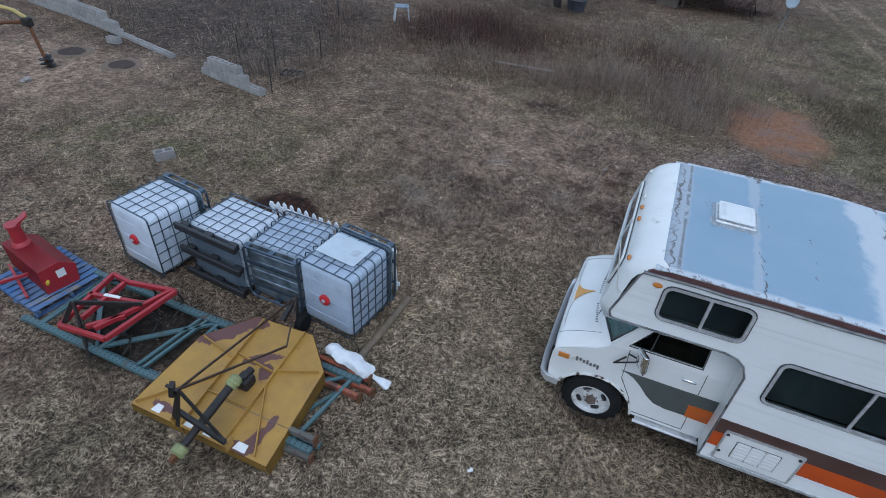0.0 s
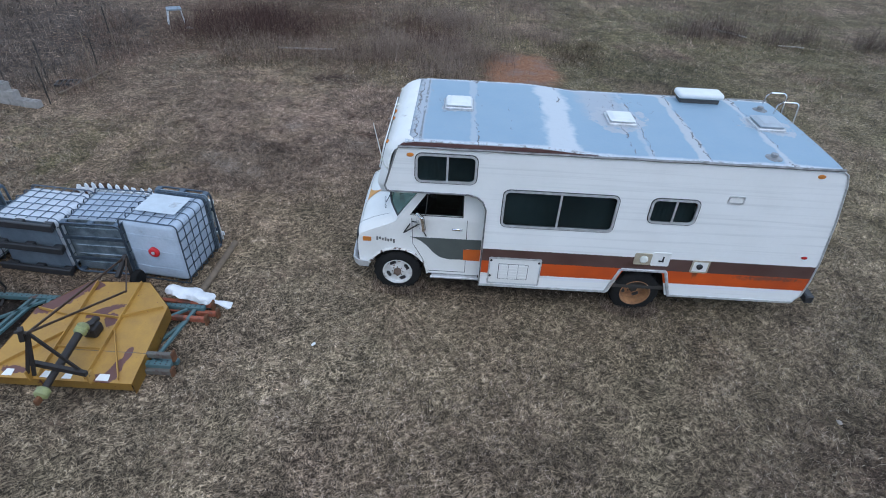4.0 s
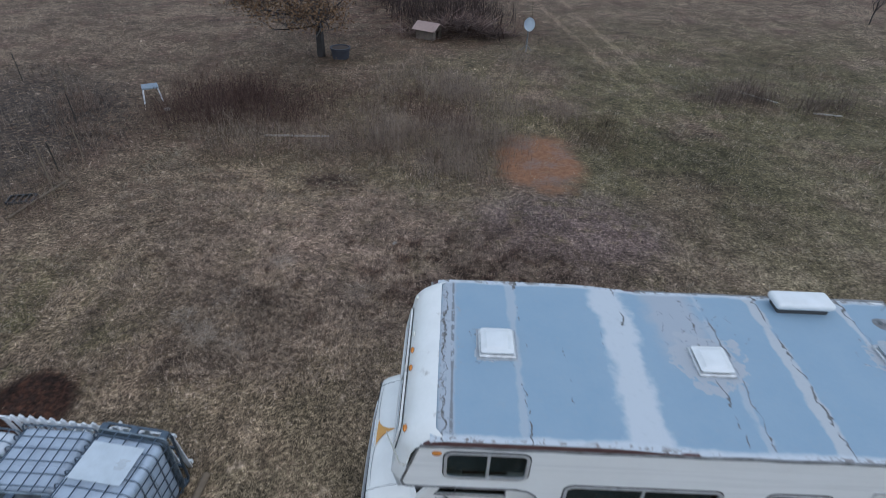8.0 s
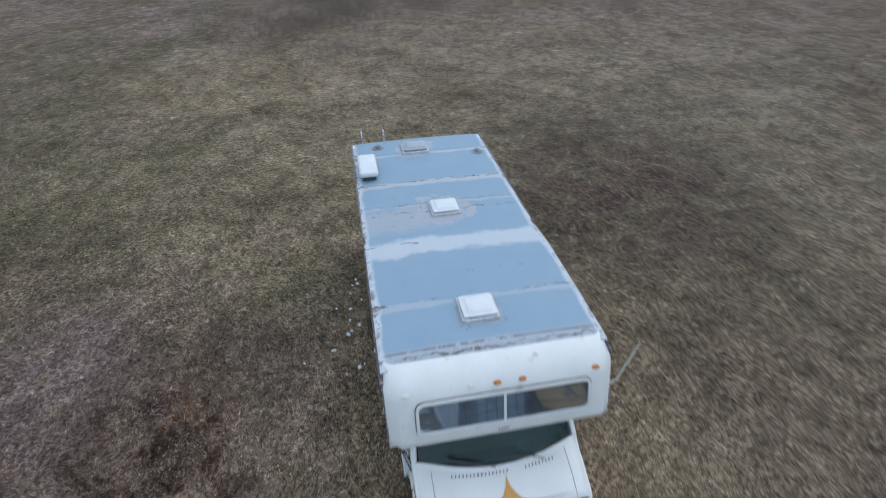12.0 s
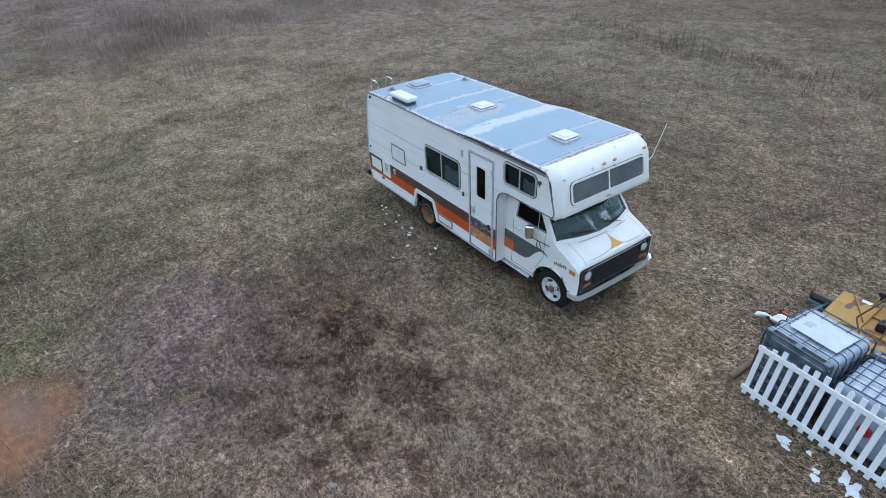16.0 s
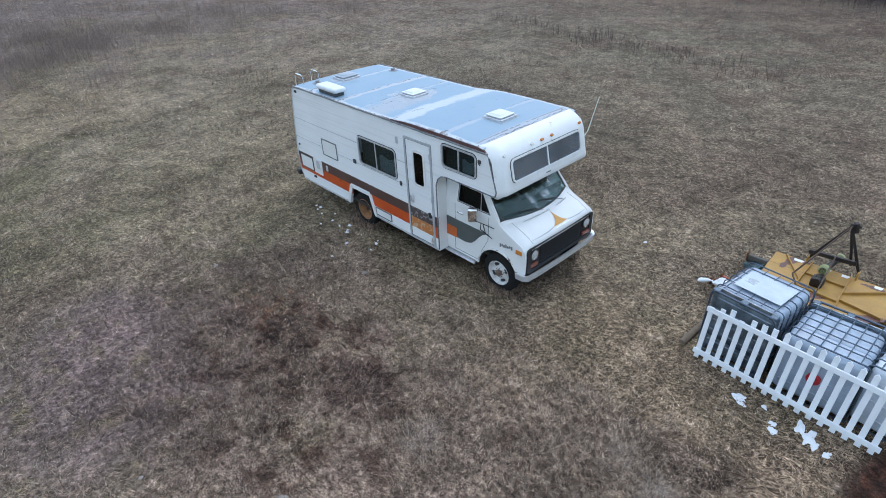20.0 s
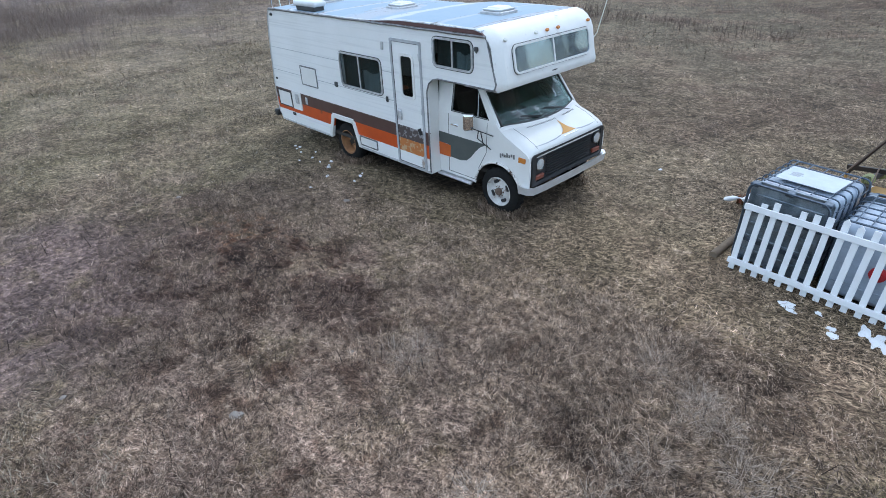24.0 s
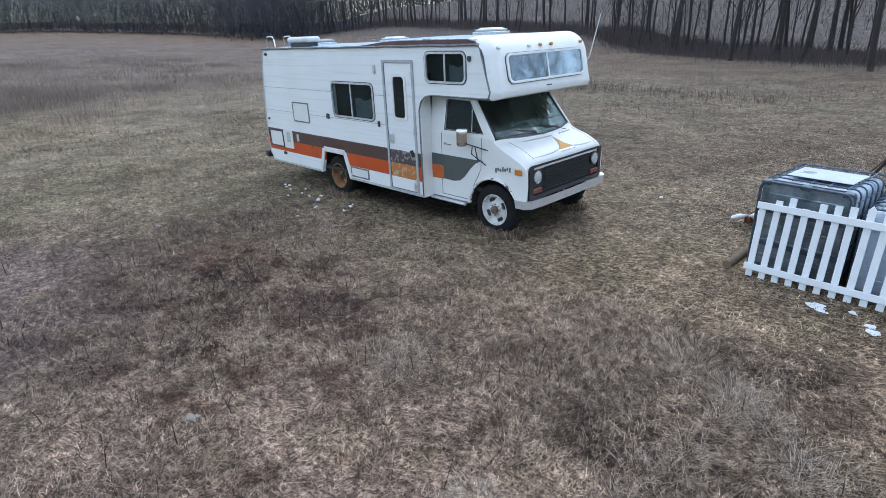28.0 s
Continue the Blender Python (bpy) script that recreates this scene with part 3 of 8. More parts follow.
    clay = mixed(span(tex(7, 14, 0.85), 0.34, 0.66), CLAY_DARK, CLAY_LIGHT)
    clay = mixed(times(span(tex(0.9, 7, 0.7), 0.45, 0.62), span(tex(14, 5, 0.8), 0.3, 0.6)), clay, (0.20, 0.138, 0.115))
    purple = mixed(span(tex(13, 5, 0.7), 0.36, 0.66), (0.072, 0.054, 0.048), (0.205, 0.157, 0.144))
    col = mixed(times(blob(3.1, 7.9, 2.3, 1.7, 0.5, 0.9), span(tex(1.8, 5), 0.32, 0.52)), col, purple)
    col = mixed(times(blob(1.0, 5.4, 1.7, 1.0, 0.5, 0.9), span(tex(1.9, 5), 0.44, 0.58)), col, mixed(span(tex(15, 4, 0.7), 0.38, 0.64), (0.030, 0.019, 0.014), (0.13, 0.082, 0.060)))
    col = mixed(times(blob(-2.0, 27.5, 7.0, 4.5, 0.5, 0.8), span(tex(1.2, 6), 0.38, 0.6)), col, mixed(span(tex(12, 4, 0.7), 0.38, 0.64), (0.032, 0.019, 0.014), (0.11, 0.066, 0.046)))
    col = mixed(times(blob(66, -5, 44, 34, 0.5, 0.5), span(tex(0.3, 6), 0.3, 0.65)), col, mixed(span(tex(6, 6, 0.7), 0.36, 0.66), (0.075, 0.058, 0.052), (0.19, 0.152, 0.135)))
    col = mixed(times(blob(2.5, 5.2, 1.0, 0.5, 0.6, 0.9), span(tex(4.5, 6, 0.7), 0.44, 0.60)), col, mixed(span(tex(16, 4, 0.7), 0.38, 0.64), (0.045, 0.022, 0.012), (0.19, 0.105, 0.055)))
    col = mixed(times(blob(-9.4, 3.6, 4.5, 2.2, 0.6, 1.0), span(tex(1.1, 6), 0.45, 0.62)), col, green)
    col = mixed(times(blob(-14.6, 12.2, 4.6, 4.9, 0.35, 0.4), span(tex(6, 9, 0.7), 0.34, 0.56)), col, SOIL)
    col = mixed(span(tex(3.2, 5), 0.60, 0.75), col, mixed(span(tex(50, 3), 0.4, 0.6), GROUND_LIGHT, GROUND_PALE))
    col = mixed(blob(45, -125, 120, 78, 0.1, 0.1), col, mixed(span(tex(2, 8), 0.3, 0.7), (0.076, 0.066, 0.062), (0.122, 0.104, 0.094)))
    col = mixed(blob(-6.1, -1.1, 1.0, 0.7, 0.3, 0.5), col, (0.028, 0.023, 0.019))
    # bare earth under the motorhome, with its shade put into the colour
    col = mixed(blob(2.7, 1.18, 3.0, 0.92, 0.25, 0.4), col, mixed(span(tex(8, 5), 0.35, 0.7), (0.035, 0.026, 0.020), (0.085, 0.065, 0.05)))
    brown_patch = blob(-6.2, 2.0, 0.74, 0.98, 0.2, 0.3)
    for cx, cy, rx, ry in ((-0.1, 5.35, 0.6, 0.42), (0.55, 5.9, 0.35, 0.5), (1.5, 5.6, 0.6, 0.25), (0.2, 6.5, 0.3, 0.25), (-3.7, 5.0, 0.5, 0.3), (-4.1, 3.2, 0.5, 0.35), (1.8, 5.3, 0.5, 0.3), (-2.9, 9.8, 0.8, 0.5), (2.6, 6.0, 0.4, 0.3)):
        col = mixed(times(blob(cx, cy, rx, ry, 0.5, 1.1), span(tex(6, 5, 0.7), 0.34, 0.52)), col, (0.04, 0.027, 0.02))
    col = mixed(brown_patch, col, mixed(span(tex(7, 5), 0.4, 0.7), (0.022, 0.013, 0.010), (0.060, 0.027, 0.017)))
    sand = mixed(span(tex(5, 6), 0.3, 0.7), SAND_DARK, SAND_LIGHT)
    col = mixed(blob(-16.2, 5.1, 4.0, 2.0, 0.4, 0.8), col, sand)
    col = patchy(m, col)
    col = mixed(times(blob(2.85, 11.5, 1.2, 1.75, 0.3, 1.15), span(tex(3.2, 9, 0.75), 0.24, 0.44)), col, clay)
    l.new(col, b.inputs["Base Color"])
    bp = n.new("ShaderNodeBump")
    bp.inputs["Strength"].default_value, bp.inputs["Distance"].default_value = 0.45, 0.02
    l.new(tex(70, 8, 0.75), bp.inputs["Height"])
    l.new(bp.outputs[0], b.inputs["Normal"])
    return m


GROUND_DARK, GROUND_LIGHT, GROUND_PALE = (0.034, 0.024, 0.017), (0.28, 0.21, 0.152), (0.38, 0.305, 0.235)
EARTH_DARK, EARTH_LIGHT = (0.034, 0.022, 0.017), (0.19, 0.128, 0.098)
GREEN_DARK, GREEN_LIGHT = (0.032, 0.029, 0.015), (0.18, 0.153, 0.085)
CLAY_DARK, CLAY_LIGHT = (0.150, 0.072, 0.040), (0.290, 0.150, 0.085)
SAND_DARK, SAND_LIGHT = (0.13, 0.092, 0.066), (0.26, 0.19, 0.14)
SOIL = (0.052, 0.041, 0.035)
GROUND_MAT = ground_material()


def build_ground():
    rings = [0.0] + [0.6 * k for k in range(1, 60)] + [36 * 1.11 ** k for k in range(1, 38)]
    seg, cx, cy = 144, 0.0, 4.0
    verts, faces = [(cx, cy, ground_height(cx, cy))], []
    for r in rings[1:]:
        for k in range(seg):
            a = 2 * math.pi * k / seg
            x, y = cx + r * math.cos(a), cy + r * math.sin(a)
            verts.append((x, y, ground_height(x, y)))
    for k in range(seg):
        faces.append((0, 1 + k, 1 + (k + 1) % seg))
    for i in range(len(rings) - 2):
        p, q = 1 + i * seg, 1 + (i + 1) * seg
        for k in range(seg):
            faces.append((p + k, q + k, q + (k + 1) % seg, p + (k + 1) % seg))
    me = bpy.data.meshes.new("ground")
    me.from_pydata(verts, [], faces)
    me.materials.append(GROUND_MAT)
    me.shade_smooth()
    return tagged(new("ground", me), "dry brown winter grass with bare earth patches", "ground", kind="structure")


build_ground()

# ---- motorhome ----
W, MID = 2.36, 1.18


def roof_material():
    """Sky-blue roof coating with white patched seams, cracks and dirt."""
    m = mat("blue_roof_coating", (0.222, 0.318, 0.405), 0.55, dark=(0.27, 0.352, 0.425), scale=2.2, amount=0.6, bump=0.15, bscale=30)
    n, l, b = nodes_of(m)
    src = b.inputs["Base Color"].links[0].from_socket
    co = n.new("ShaderNodeTexCoord").outputs["Object"]
    xyz = n.new("ShaderNodeSeparateXYZ")
    l.new(co, xyz.inputs[0])

    def noise_of(scale, detail=7, rough=0.65):
        t = n.new("ShaderNodeTexNoise")
        t.inputs["Scale"].default_value, t.inputs["Detail"].default_value, t.inputs["Roughness"].default_value = scale, detail, rough
        l.new(co, t.inputs["Vector"])
        return t.outputs["Fac"]

    wob = noise_of(2.3, 5, 0.6)

    def math2(op, a, c):
        x = n.new("ShaderNodeMath")
        x.operation = op
        for i, v in enumerate((a, c)):
            if isinstance(v, (int, float)):
                x.inputs[i].default_value = v
            else:
                l.new(v, x.inputs[i])
        return x.outputs[0]

    def band(axis, at, half, soft, wobble):
        d = math2("ABSOLUTE", math2("SUBTRACT", axis, at), 0)
        d = math2("ADD", d, math2("MULTIPLY", math2("SUBTRACT", wob, 0.5), wobble))
        r = n.new("ShaderNodeMapRange")
        r.interpolation_type = "SMOOTHSTEP"
        r.inputs[1].default_value, r.inputs[2].default_value = half + soft, half - soft
        r.inputs[3].default_value, r.inputs[4].default_value = 0, 1
        l.new(d, r.inputs[0])
        return r.outputs[0]

    def over(out, fac, rgb):
        x = n.new("ShaderNodeMix")
        x.data_type = "RGBA"
        x.inputs[7].default_value = (*rgb, 1)
        l.new(fac, x.inputs[0]), l.new(out, x.inputs[6])
        return x.outputs[2]

    X, Y = xyz.outputs["X"], xyz.outputs["Y"]
    out = src
    grey = (0.34, 0.39, 0.44)
    streak = noise_of(14)
    for at, half, tone, wobble in ((-1.72, 0.045, grey, 0.2), (0.62, 0.05, grey, 0.30), (1.32, 0.07, (0.41, 0.43, 0.45), 0.24), (2.42, 0.045, (0.41, 0.44, 0.47), 0.20)):
        out = over(out, band(X, at, half, 0.022, wobble), tone)
    out = over(out, math2("MULTIPLY", band(X, 0.28, 0.3, 0.12, 0.5), band(Y, 0.75, 0.7, 0.3, 0.6)), (0.33, 0.36, 0.40))
    out = over(out, band(X, -0.52, 0.20, 0.06, 0.42), (0.47, 0.50, 0.53))
    out = over(out, band(X, -2.47, 0.085, 0.03, 0.10), (0.36, 0.39, 0.43))
    out = over(out, math2("MULTIPLY", band(X, -2.415, 0.016, 0.01, 0.05), math2("GREATER_THAN", noise_of(6, 6, 0.7), 0.42)), (0.17, 0.18, 0.19))
    for cx, cy, rad in ((-1.93, 0.04, 0.20), (0.43, -0.03, 0.42), (2.61, 0.10, 0.36)):
        ring = math2("ADD", math2("SQRT", math2("ADD", math2("POWER", math2("SUBTRACT", X, cx), 2), math2("POWER", math2("SUBTRACT", Y, cy), 2)), 0), math2("MULTIPLY", math2("SUBTRACT", wob, 0.5), 0.7))
        out = over(out, math2("MULTIPLY", math2("LESS_THAN", ring, rad), math2("GREATER_THAN", noise_of(9), 0.44)), (0.36, 0.38, 0.41))
    for at in (-1.17, 1.17):
        out = over(out, band(Y, at, 0.045, 0.03, 0.14), (0.50, 0.53, 0.56))
    # dark cracks along the seams
    for at, much in ((-2.5, 0.46), (-1.66, 0.5), (-1.2, 0.62), (-0.72, 0.62), (-0.4, 0.6), (0.42, 0.5), (0.66, 0.44), (1.38, 0.46), (2.46, 0.46)):
        bent = math2("ADD", X, math2("MULTIPLY", math2("SUBTRACT", noise_of(5.5, 4, 0.6), 0.5), 0.22))
        crack = math2("MULTIPLY", band(bent, at, 0.008, 0.006, 0.05), math2("GREATER_THAN", noise_of(3.1), much))
        out = over(out, crack, (0.10, 0.095, 0.09))
    # fine cracks and scuffs round the middle vent and on the old patches
    vein = math2("ABSOLUTE", math2("SUBTRACT", noise_of(4.5, 2, 0.5), 0.5), 0)
    for cx, cy, rad in ((0.50, 0.45, 0.55), (-1.93, 0.04, 0.36), (2.5, 0.1, 0.4)):
        near = math2("SQRT", math2("ADD", math2("POWER", math2("SUBTRACT", X, cx), 2), math2("POWER", math2("SUBTRACT", Y, cy), 2)), 0)
        out = over(out, math2("MULTIPLY", math2("LESS_THAN", near, rad), math2("MULTIPLY", math2("LESS_THAN", vein, 0.006), math2("GREATER_THAN", noise_of(7, 4, 0.6), 0.54))), (0.14, 0.14, 0.145))
    out = over(out, math2("MULTIPLY", band(X, -2.44, 0.12, 0.06, 0.2), math2("GREATER_THAN", noise_of(16), 0.60)), (0.28, 0.31, 0.34))
    # thin grime along the sides and the rear edge, grey scuffs round the middle seam
    for axis, at, half, tone, much in ((Y, 1.175, 0.022, (0.2, 0.18, 0.165), 0.52), (Y, -1.17, 0.02, (0.22, 0.2, 0.19), 0.54), (X, -2.53, 0.03, (0.22, 0.215, 0.21), 0.56), (X, 3.08, 0.03, (0.24, 0.23, 0.22), 0.56)):
        out = over(out, math2("MULTIPLY", band(axis, at, half, 0.03, 0.2), math2("GREATER_THAN", noise_of(11, 8, 0.75), much)), tone)
    dirt = n.new("ShaderNodeMapRange")
    dirt.inputs[1].default_value, dirt.inputs[2].default_value, dirt.inputs[4].default_value = 0.55, 0.85, 0.45
    l.new(streak, dirt.inputs[0])
    out = over(out, dirt.outputs[0], (0.30, 0.33, 0.36))
    l.new(out, b.inputs["Base Color"])
    return m


ROOF = roof_material()
DIM_SHEET = mat("dim_interior_sheet", (0.20, 0.235, 0.23), 0.9, dark=(0.07, 0.085, 0.085), scale=1.1, amount=1.0)
PALE_DRAPE = mat("pale_half_curtain", (0.62, 0.66, 0.66), 0.9, dark=(0.36, 0.39, 0.40), scale=4)
TARNISH = mat("tarnished_moulding", (0.30, 0.30, 0.30), 0.55, 0.5, dark=(0.08, 0.075, 0.07), scale=9, amount=1.0)
RUSTY_WHITE = mat("rust_chipped_white", (0.78, 0.78, 0.76), 0.45, dark=(0.5, 0.42, 0.34), scale=9, stain=(0.07, 0.035, 0.022), sscale=11, slevel=0.56, swidth=0.03)
rv = thing("motorhome", "old white motorhome with orange-brown stripes and a patched blue roof", "motorhome", pose(2.75, MID, 0))

COACH = [(1.28, 0.40), (3.27, 0.40), (3.40, 0.80), (3.45, 0.85), (3.95, 0.85), (4.01, 0.80), (4.15, 0.40), (6.08, 0.41), (6.17, 0.55), (6.19, 0.80), (6.18, 1.20), (6.09, 1.90), (5.98, 2.45), (5.92, 2.60), (5.82, 2.665),
         (0.07, 2.665), (0.03, 2.60), (-0.13, 2.08), (-0.12, 2.01), (-0.07, 1.98), (1.02, 1.98), (1.14, 1.95), (1.22, 1.88), (1.27, 1.76)]
WINDOWS_D = ((0.30, 2.17, 1.09, 2.56, 0.52), (1.52, 1.52, 3.07, 2.08, 0.5), (3.55, 1.72, 4.17, 2.08, 0.52))
WINDOWS_P = ((0.31, 2.18, 1.09, 2.57, 0.5), (2.40, 1.52, 3.58, 2.09, 0.52))
DOOR = (1.40, 0.43, 2.06, 2.44)


def side_window(y, out, x0, z0, x1, z1, split):
    """A sliding window in an aluminium frame: out is the way it looks."""
    g = 0.018
    pl = side_place(y - out * 0.022, out)
    bm = B()
    slab(bm, rrect(x0 - g, z0 - g, x1 + g, z1 + g, 0.09), [rrect(x0 + 0.012, z0 + 0.012, x1 - 0.012, z1 - 0.012, 0.06)], pl, 0.038)
    win = part("window", bm, ALU, rv, "sliding window in a weathered aluminium frame", True)
    bm = B()
    slab(bm, rrect(x0 - g - 0.012, z0 - g - 0.012, x1 + g + 0.012, z1 + g + 0.012, 0.1), [rrect(x0 - g + 0.003, z0 - g + 0.003, x1 + g - 0.003, z1 + g - 0.003, 0.088)], side_place(y + out * 0.0, out), 0.007)
    part("seal", bm, SEAL, win)
    xm = x0 + (x1 - x0) * split
    bm = B()
    box(bm, xm, y - out * 0.002, (z0 + z1) / 2, 0.03, 0.03, z1 - z0 - 0.02, 0.004)
    part("mullion", bm, ALU, win)
    for a, c, dy in ((x0 + 0.01, xm, 0.004), (xm, x1 - 0.01, -0.01)):
        bm = B()
        box(bm, (a + c) / 2, y + out * dy, (z0 + z1) / 2, c - a, 0.004, z1 - z0 - 0.02)
        part("pane", bm, GLASS, win).visible_shadow = False
    # added sheet behind the glass, coloured for the dimness inside the coach
    bm = B()
    cols = [[bm.verts.new((x0 + (x1 - x0) * k / 48, y - out * (0.085 + 0.002 * math.sin(k * 1.3)), z)) for z in (z0 - 0.02, z1 + 0.02)] for k in range(49)]
    for a, c in zip(cols, cols[1:]):
        bm.faces.new((a[0], c[0], c[1], a[1]))
    part("inner_sheet", bm, DIM_SHEET, win, "added dark sheet standing for the dim interior")
    if out > 0:
        bm = B()
        top = z0 + 0.55 * (z1 - z0)
        cols = [[bm.verts.new((x0 + 0.02 + (xm - x0 - 0.05) * k / 24, y - out * (0.055 + 0.006 * math.sin(k * 1.9)), z)) for z in (z0, top + 0.02 * math.sin(k * 0.4))] for k in range(25)]
        for a, c in zip(cols, cols[1:]):
            bm.faces.new((a[0], c[0], c[1], a[1]))
        part("half_curtain", bm, PALE_DRAPE, win, "pale half curtain")


for name, y, out, holes in (("driver", 0.0, -1, WINDOWS_D), ("passenger", W, 1, WINDOWS_P)):
    bm = B()
    cut = [rrect(a, b, c, d, 0.06) for a, b, c, d, _ in holes]
    if out > 0:
        cut.append(rrect(*DOOR, 0.05))
    slab(bm, COACH, cut, side_place(y, -out), 0.035)
    part("side_wall", bm, SIDING, rv, "white ribbed siding with a brown and an orange band")
    for w in holes:
        side_window(y, out, *w)
    # trims: gutter rail, bottom rail, front edge and nose edge mouldings
    bm = B()
    tube(bm, [(0.05 + k * 0.242, y + out * (0.016 + 0.003 * math.sin(k * 2.3)), 2.668 + 0.004 * math.sin(k * 1.7 + out)) for k in range(25)], 0.018, 6)
    part("gutter_rail", bm, TARNISH, rv, "weathered aluminium gutter rail")
    for a, c in ((1.27, 3.24), (4.18, 6.08)):
        bm = B()
        bar(bm, (a, y + out * 0.006, 0.405), (c, y + out * 0.006, 0.405), 0.016, 0.035)
        part("bottom_rail", bm, ALU, rv)
    bm = B()
    tube(bm, [(x, y + out * 0.004, z) for x, z in ((1.28, 0.40), (1.28, 1.75), (1.225, 1.885), (1.14, 1.955), (1.02, 1.985), (-0.07, 1.985))], 0.012, 6)
    part("cab_edge_moulding", bm, TARNISH, rv)
    bm = B()
    tube(bm, [(x, y + out * 0.004, z) for x, z in ((-0.07, 1.985), (-0.11, 2.0), (-0.135, 2.07), (0.025, 2.60), (0.07, 2.665))], 0.013, 6)
    part("nose_moulding", bm, TARNISH, rv, "dark weathered edge moulding")
    bm = B()
    tube(bm, [(x + 0.004, y + out * 0.004, z) for x, z in COACH[7:15]], 0.014, 6)
    part("rear_edge_moulding", bm, ALU, rv)
    for z in (1.47, 1.93):
        if out < 0:
            continue
        for a, c in ((2.12, 2.36), (3.62, 6.08)) if z > 1.5 else ((2.1, 6.14),):
            bm = B()
            bar(bm, (a, y + out * 0.001, z), (c, y + out * 0.001, z), 0.006, 0.008)
            part("siding_seam", bm, SEAM, rv, "grey seam between the siding sheets")
    # raised roof side: a brown wedge that grows towards the front
    bm = B()
    slab(bm, [(2.66, 2.687), (0.08, 2.687), (0.12, 2.715), (0.28, 2.741), (1.75, 2.741), (2.05, 2.728), (2.35, 2.703)], [], side_place(y + out * 0.017, -out), 0.026)
    part("roof_wedge", bm, BROWN_TRIM, rv, "brown painted wedge under the raised roof")
    # wheel arch lip
    bm = B()
    for p, q in (((3.22, 0.40), (3.37, 0.86)), ((3.37, 0.86), (4.04, 0.86)), ((4.04, 0.86), (4.20, 0.40))):
        wide = 0.09 if out > 0 else 0.045
        bar(bm, (p[0], y + out * 0.012, p[1]), (q[0], y + out * 0.012, q[1]), 0.03, wide, bevel=0.008)
    part("wheel_arch_trim", bm, CAP_WHITE if out > 0 else ALU, rv, "worn wheel arch trim", True)

# roof skin, lofted along x
bm = B()
rows = []
for x, z in ((5.86, 2.685), (5.4, 2.70), (4.0, 2.705), (2.65, 2.71), (2.35, 2.735), (2.05, 2.765), (1.8, 2.778), (1.0, 2.782), (0.30, 2.777), (0.14, 2.762)):
    ring = []
    for k in range(13):
        s = -1 + k / 6
        ring.append(bm.verts.new((x, MID + s * (W / 2 + 0.012), z - 0.02 * s * s * (1 if abs(s) < 0.99 else 1.4))))
    rows.append(ring)
low = [[bm.verts.new(v.co - Vector((0, 0, 0.03))) for v in r] for r in rows]
for g in (rows, low):
    for a, c in zip(g, g[1:]):
        for k in range(12):
            bm.faces.new((a[k], a[k + 1], c[k + 1], c[k]))
for a, c in ((rows[0], low[0]), (rows[-1], low[-1])):
    for k in range(12):
        bm.faces.new((a[k], a[k + 1], c[k + 1], c[k]))
for k in (0, 12):
    for i in range(len(rows) - 1):
        bm.faces.new((rows[i][k], rows[i + 1][k], low[i + 1][k], low[i][k]))
part("roof", bm, ROOF, rv, "blue coated roof with white patched seams", True)

# front cap over the cab
CAP = [(0.19, 2.776), (0.13, 2.766), (0.05, 2.738), (-0.03, 2.69), (-0.10, 2.615), (-0.145, 2.53), (-0.22, 2.17), (-0.245, 2.09), (-0.25, 2.04), (-0.232, 1.995), (-0.17, 1.968), (0.10, 1.966), (0.48, 1.966)]
bm = B()
rings = []
for k in range(21):
    s = -1 + k / 10
    e = max(0.0, (abs(s) - 0.90) / 0.10)
    back = 0.11 * (1 - math.sqrt(max(0.0, 1 - e * e)))
    rings.append([bm.verts.new((x + (back if i < 10 else 0), MID + s * (W / 2 + 0.004), z - (back * 0.35 if i < 4 else 0))) for i, (x, z) in enumerate(CAP)])
for a, c in zip(rings, rings[1:]):
    for i in range(len(CAP) - 1):
        bm.faces.new((a[i], a[i + 1], c[i + 1], c[i]))
part("front_cap", bm, CAP_WHITE, rv, "white fibreglass cap over the cab", True)


def cap_front(u, v, w):
    """A point on the sloping front of the cap: u across, v up, w out of it."""
    x = -0.155 - (2.48 - v) * 0.208
    return Vector((x - 0.979 * w, u, v + 0.204 * w))


bm = B()
slab(bm, rrect(0.26, 2.155, 2.08, 2.54, 0.09), [rrect(0.292, 2.185, 2.048, 2.51, 0.06)], lambda u, v, w: cap_front(u, v, w + 0.002), 0.03)
fwin = part("front_window", bm, CAP_WHITE, rv, "wide two-pane window in a white frame", True)
bm = B()
slab(bm, rrect(0.253, 2.148, 2.087, 2.547, 0.095), [rrect(0.262, 2.157, 2.078, 2.538, 0.089)], lambda u, v, w: cap_front(u, v, w + 0.002), 0.01)
part("seal", bm, SEAL, fwin)
# added dark plate behind the panes, in place of an unlit interior
bm = B()
slab(bm, rrect(0.28, 2.17, 2.06, 2.525, 0.06), [], lambda u, v, w: cap_front(u, v, w + 0.003), 0.004)
part("backing_plate", bm, CURTAIN, fwin)
for a, c in ((0.285, 1.17), (1.175, 2.055)):
    bm = B()
    slab(bm, rrect(a, 2.175, c, 2.52, 0.03), [], lambda u, v, w: cap_front(u, v, w + 0.012), 0.004)
    part("pane", bm, FILM_GLASS, fwin)
bm = B()
slab(bm, [(1.16, 2.19), (1.186, 2.19), (1.186, 2.51), (1.16, 2.51)], [], lambda u, v, w: cap_front(u, v, w + 0.014), 0.012)
part("mullion", bm, CAP_WHITE, fwin)
for k in range(4):
    bm = B()
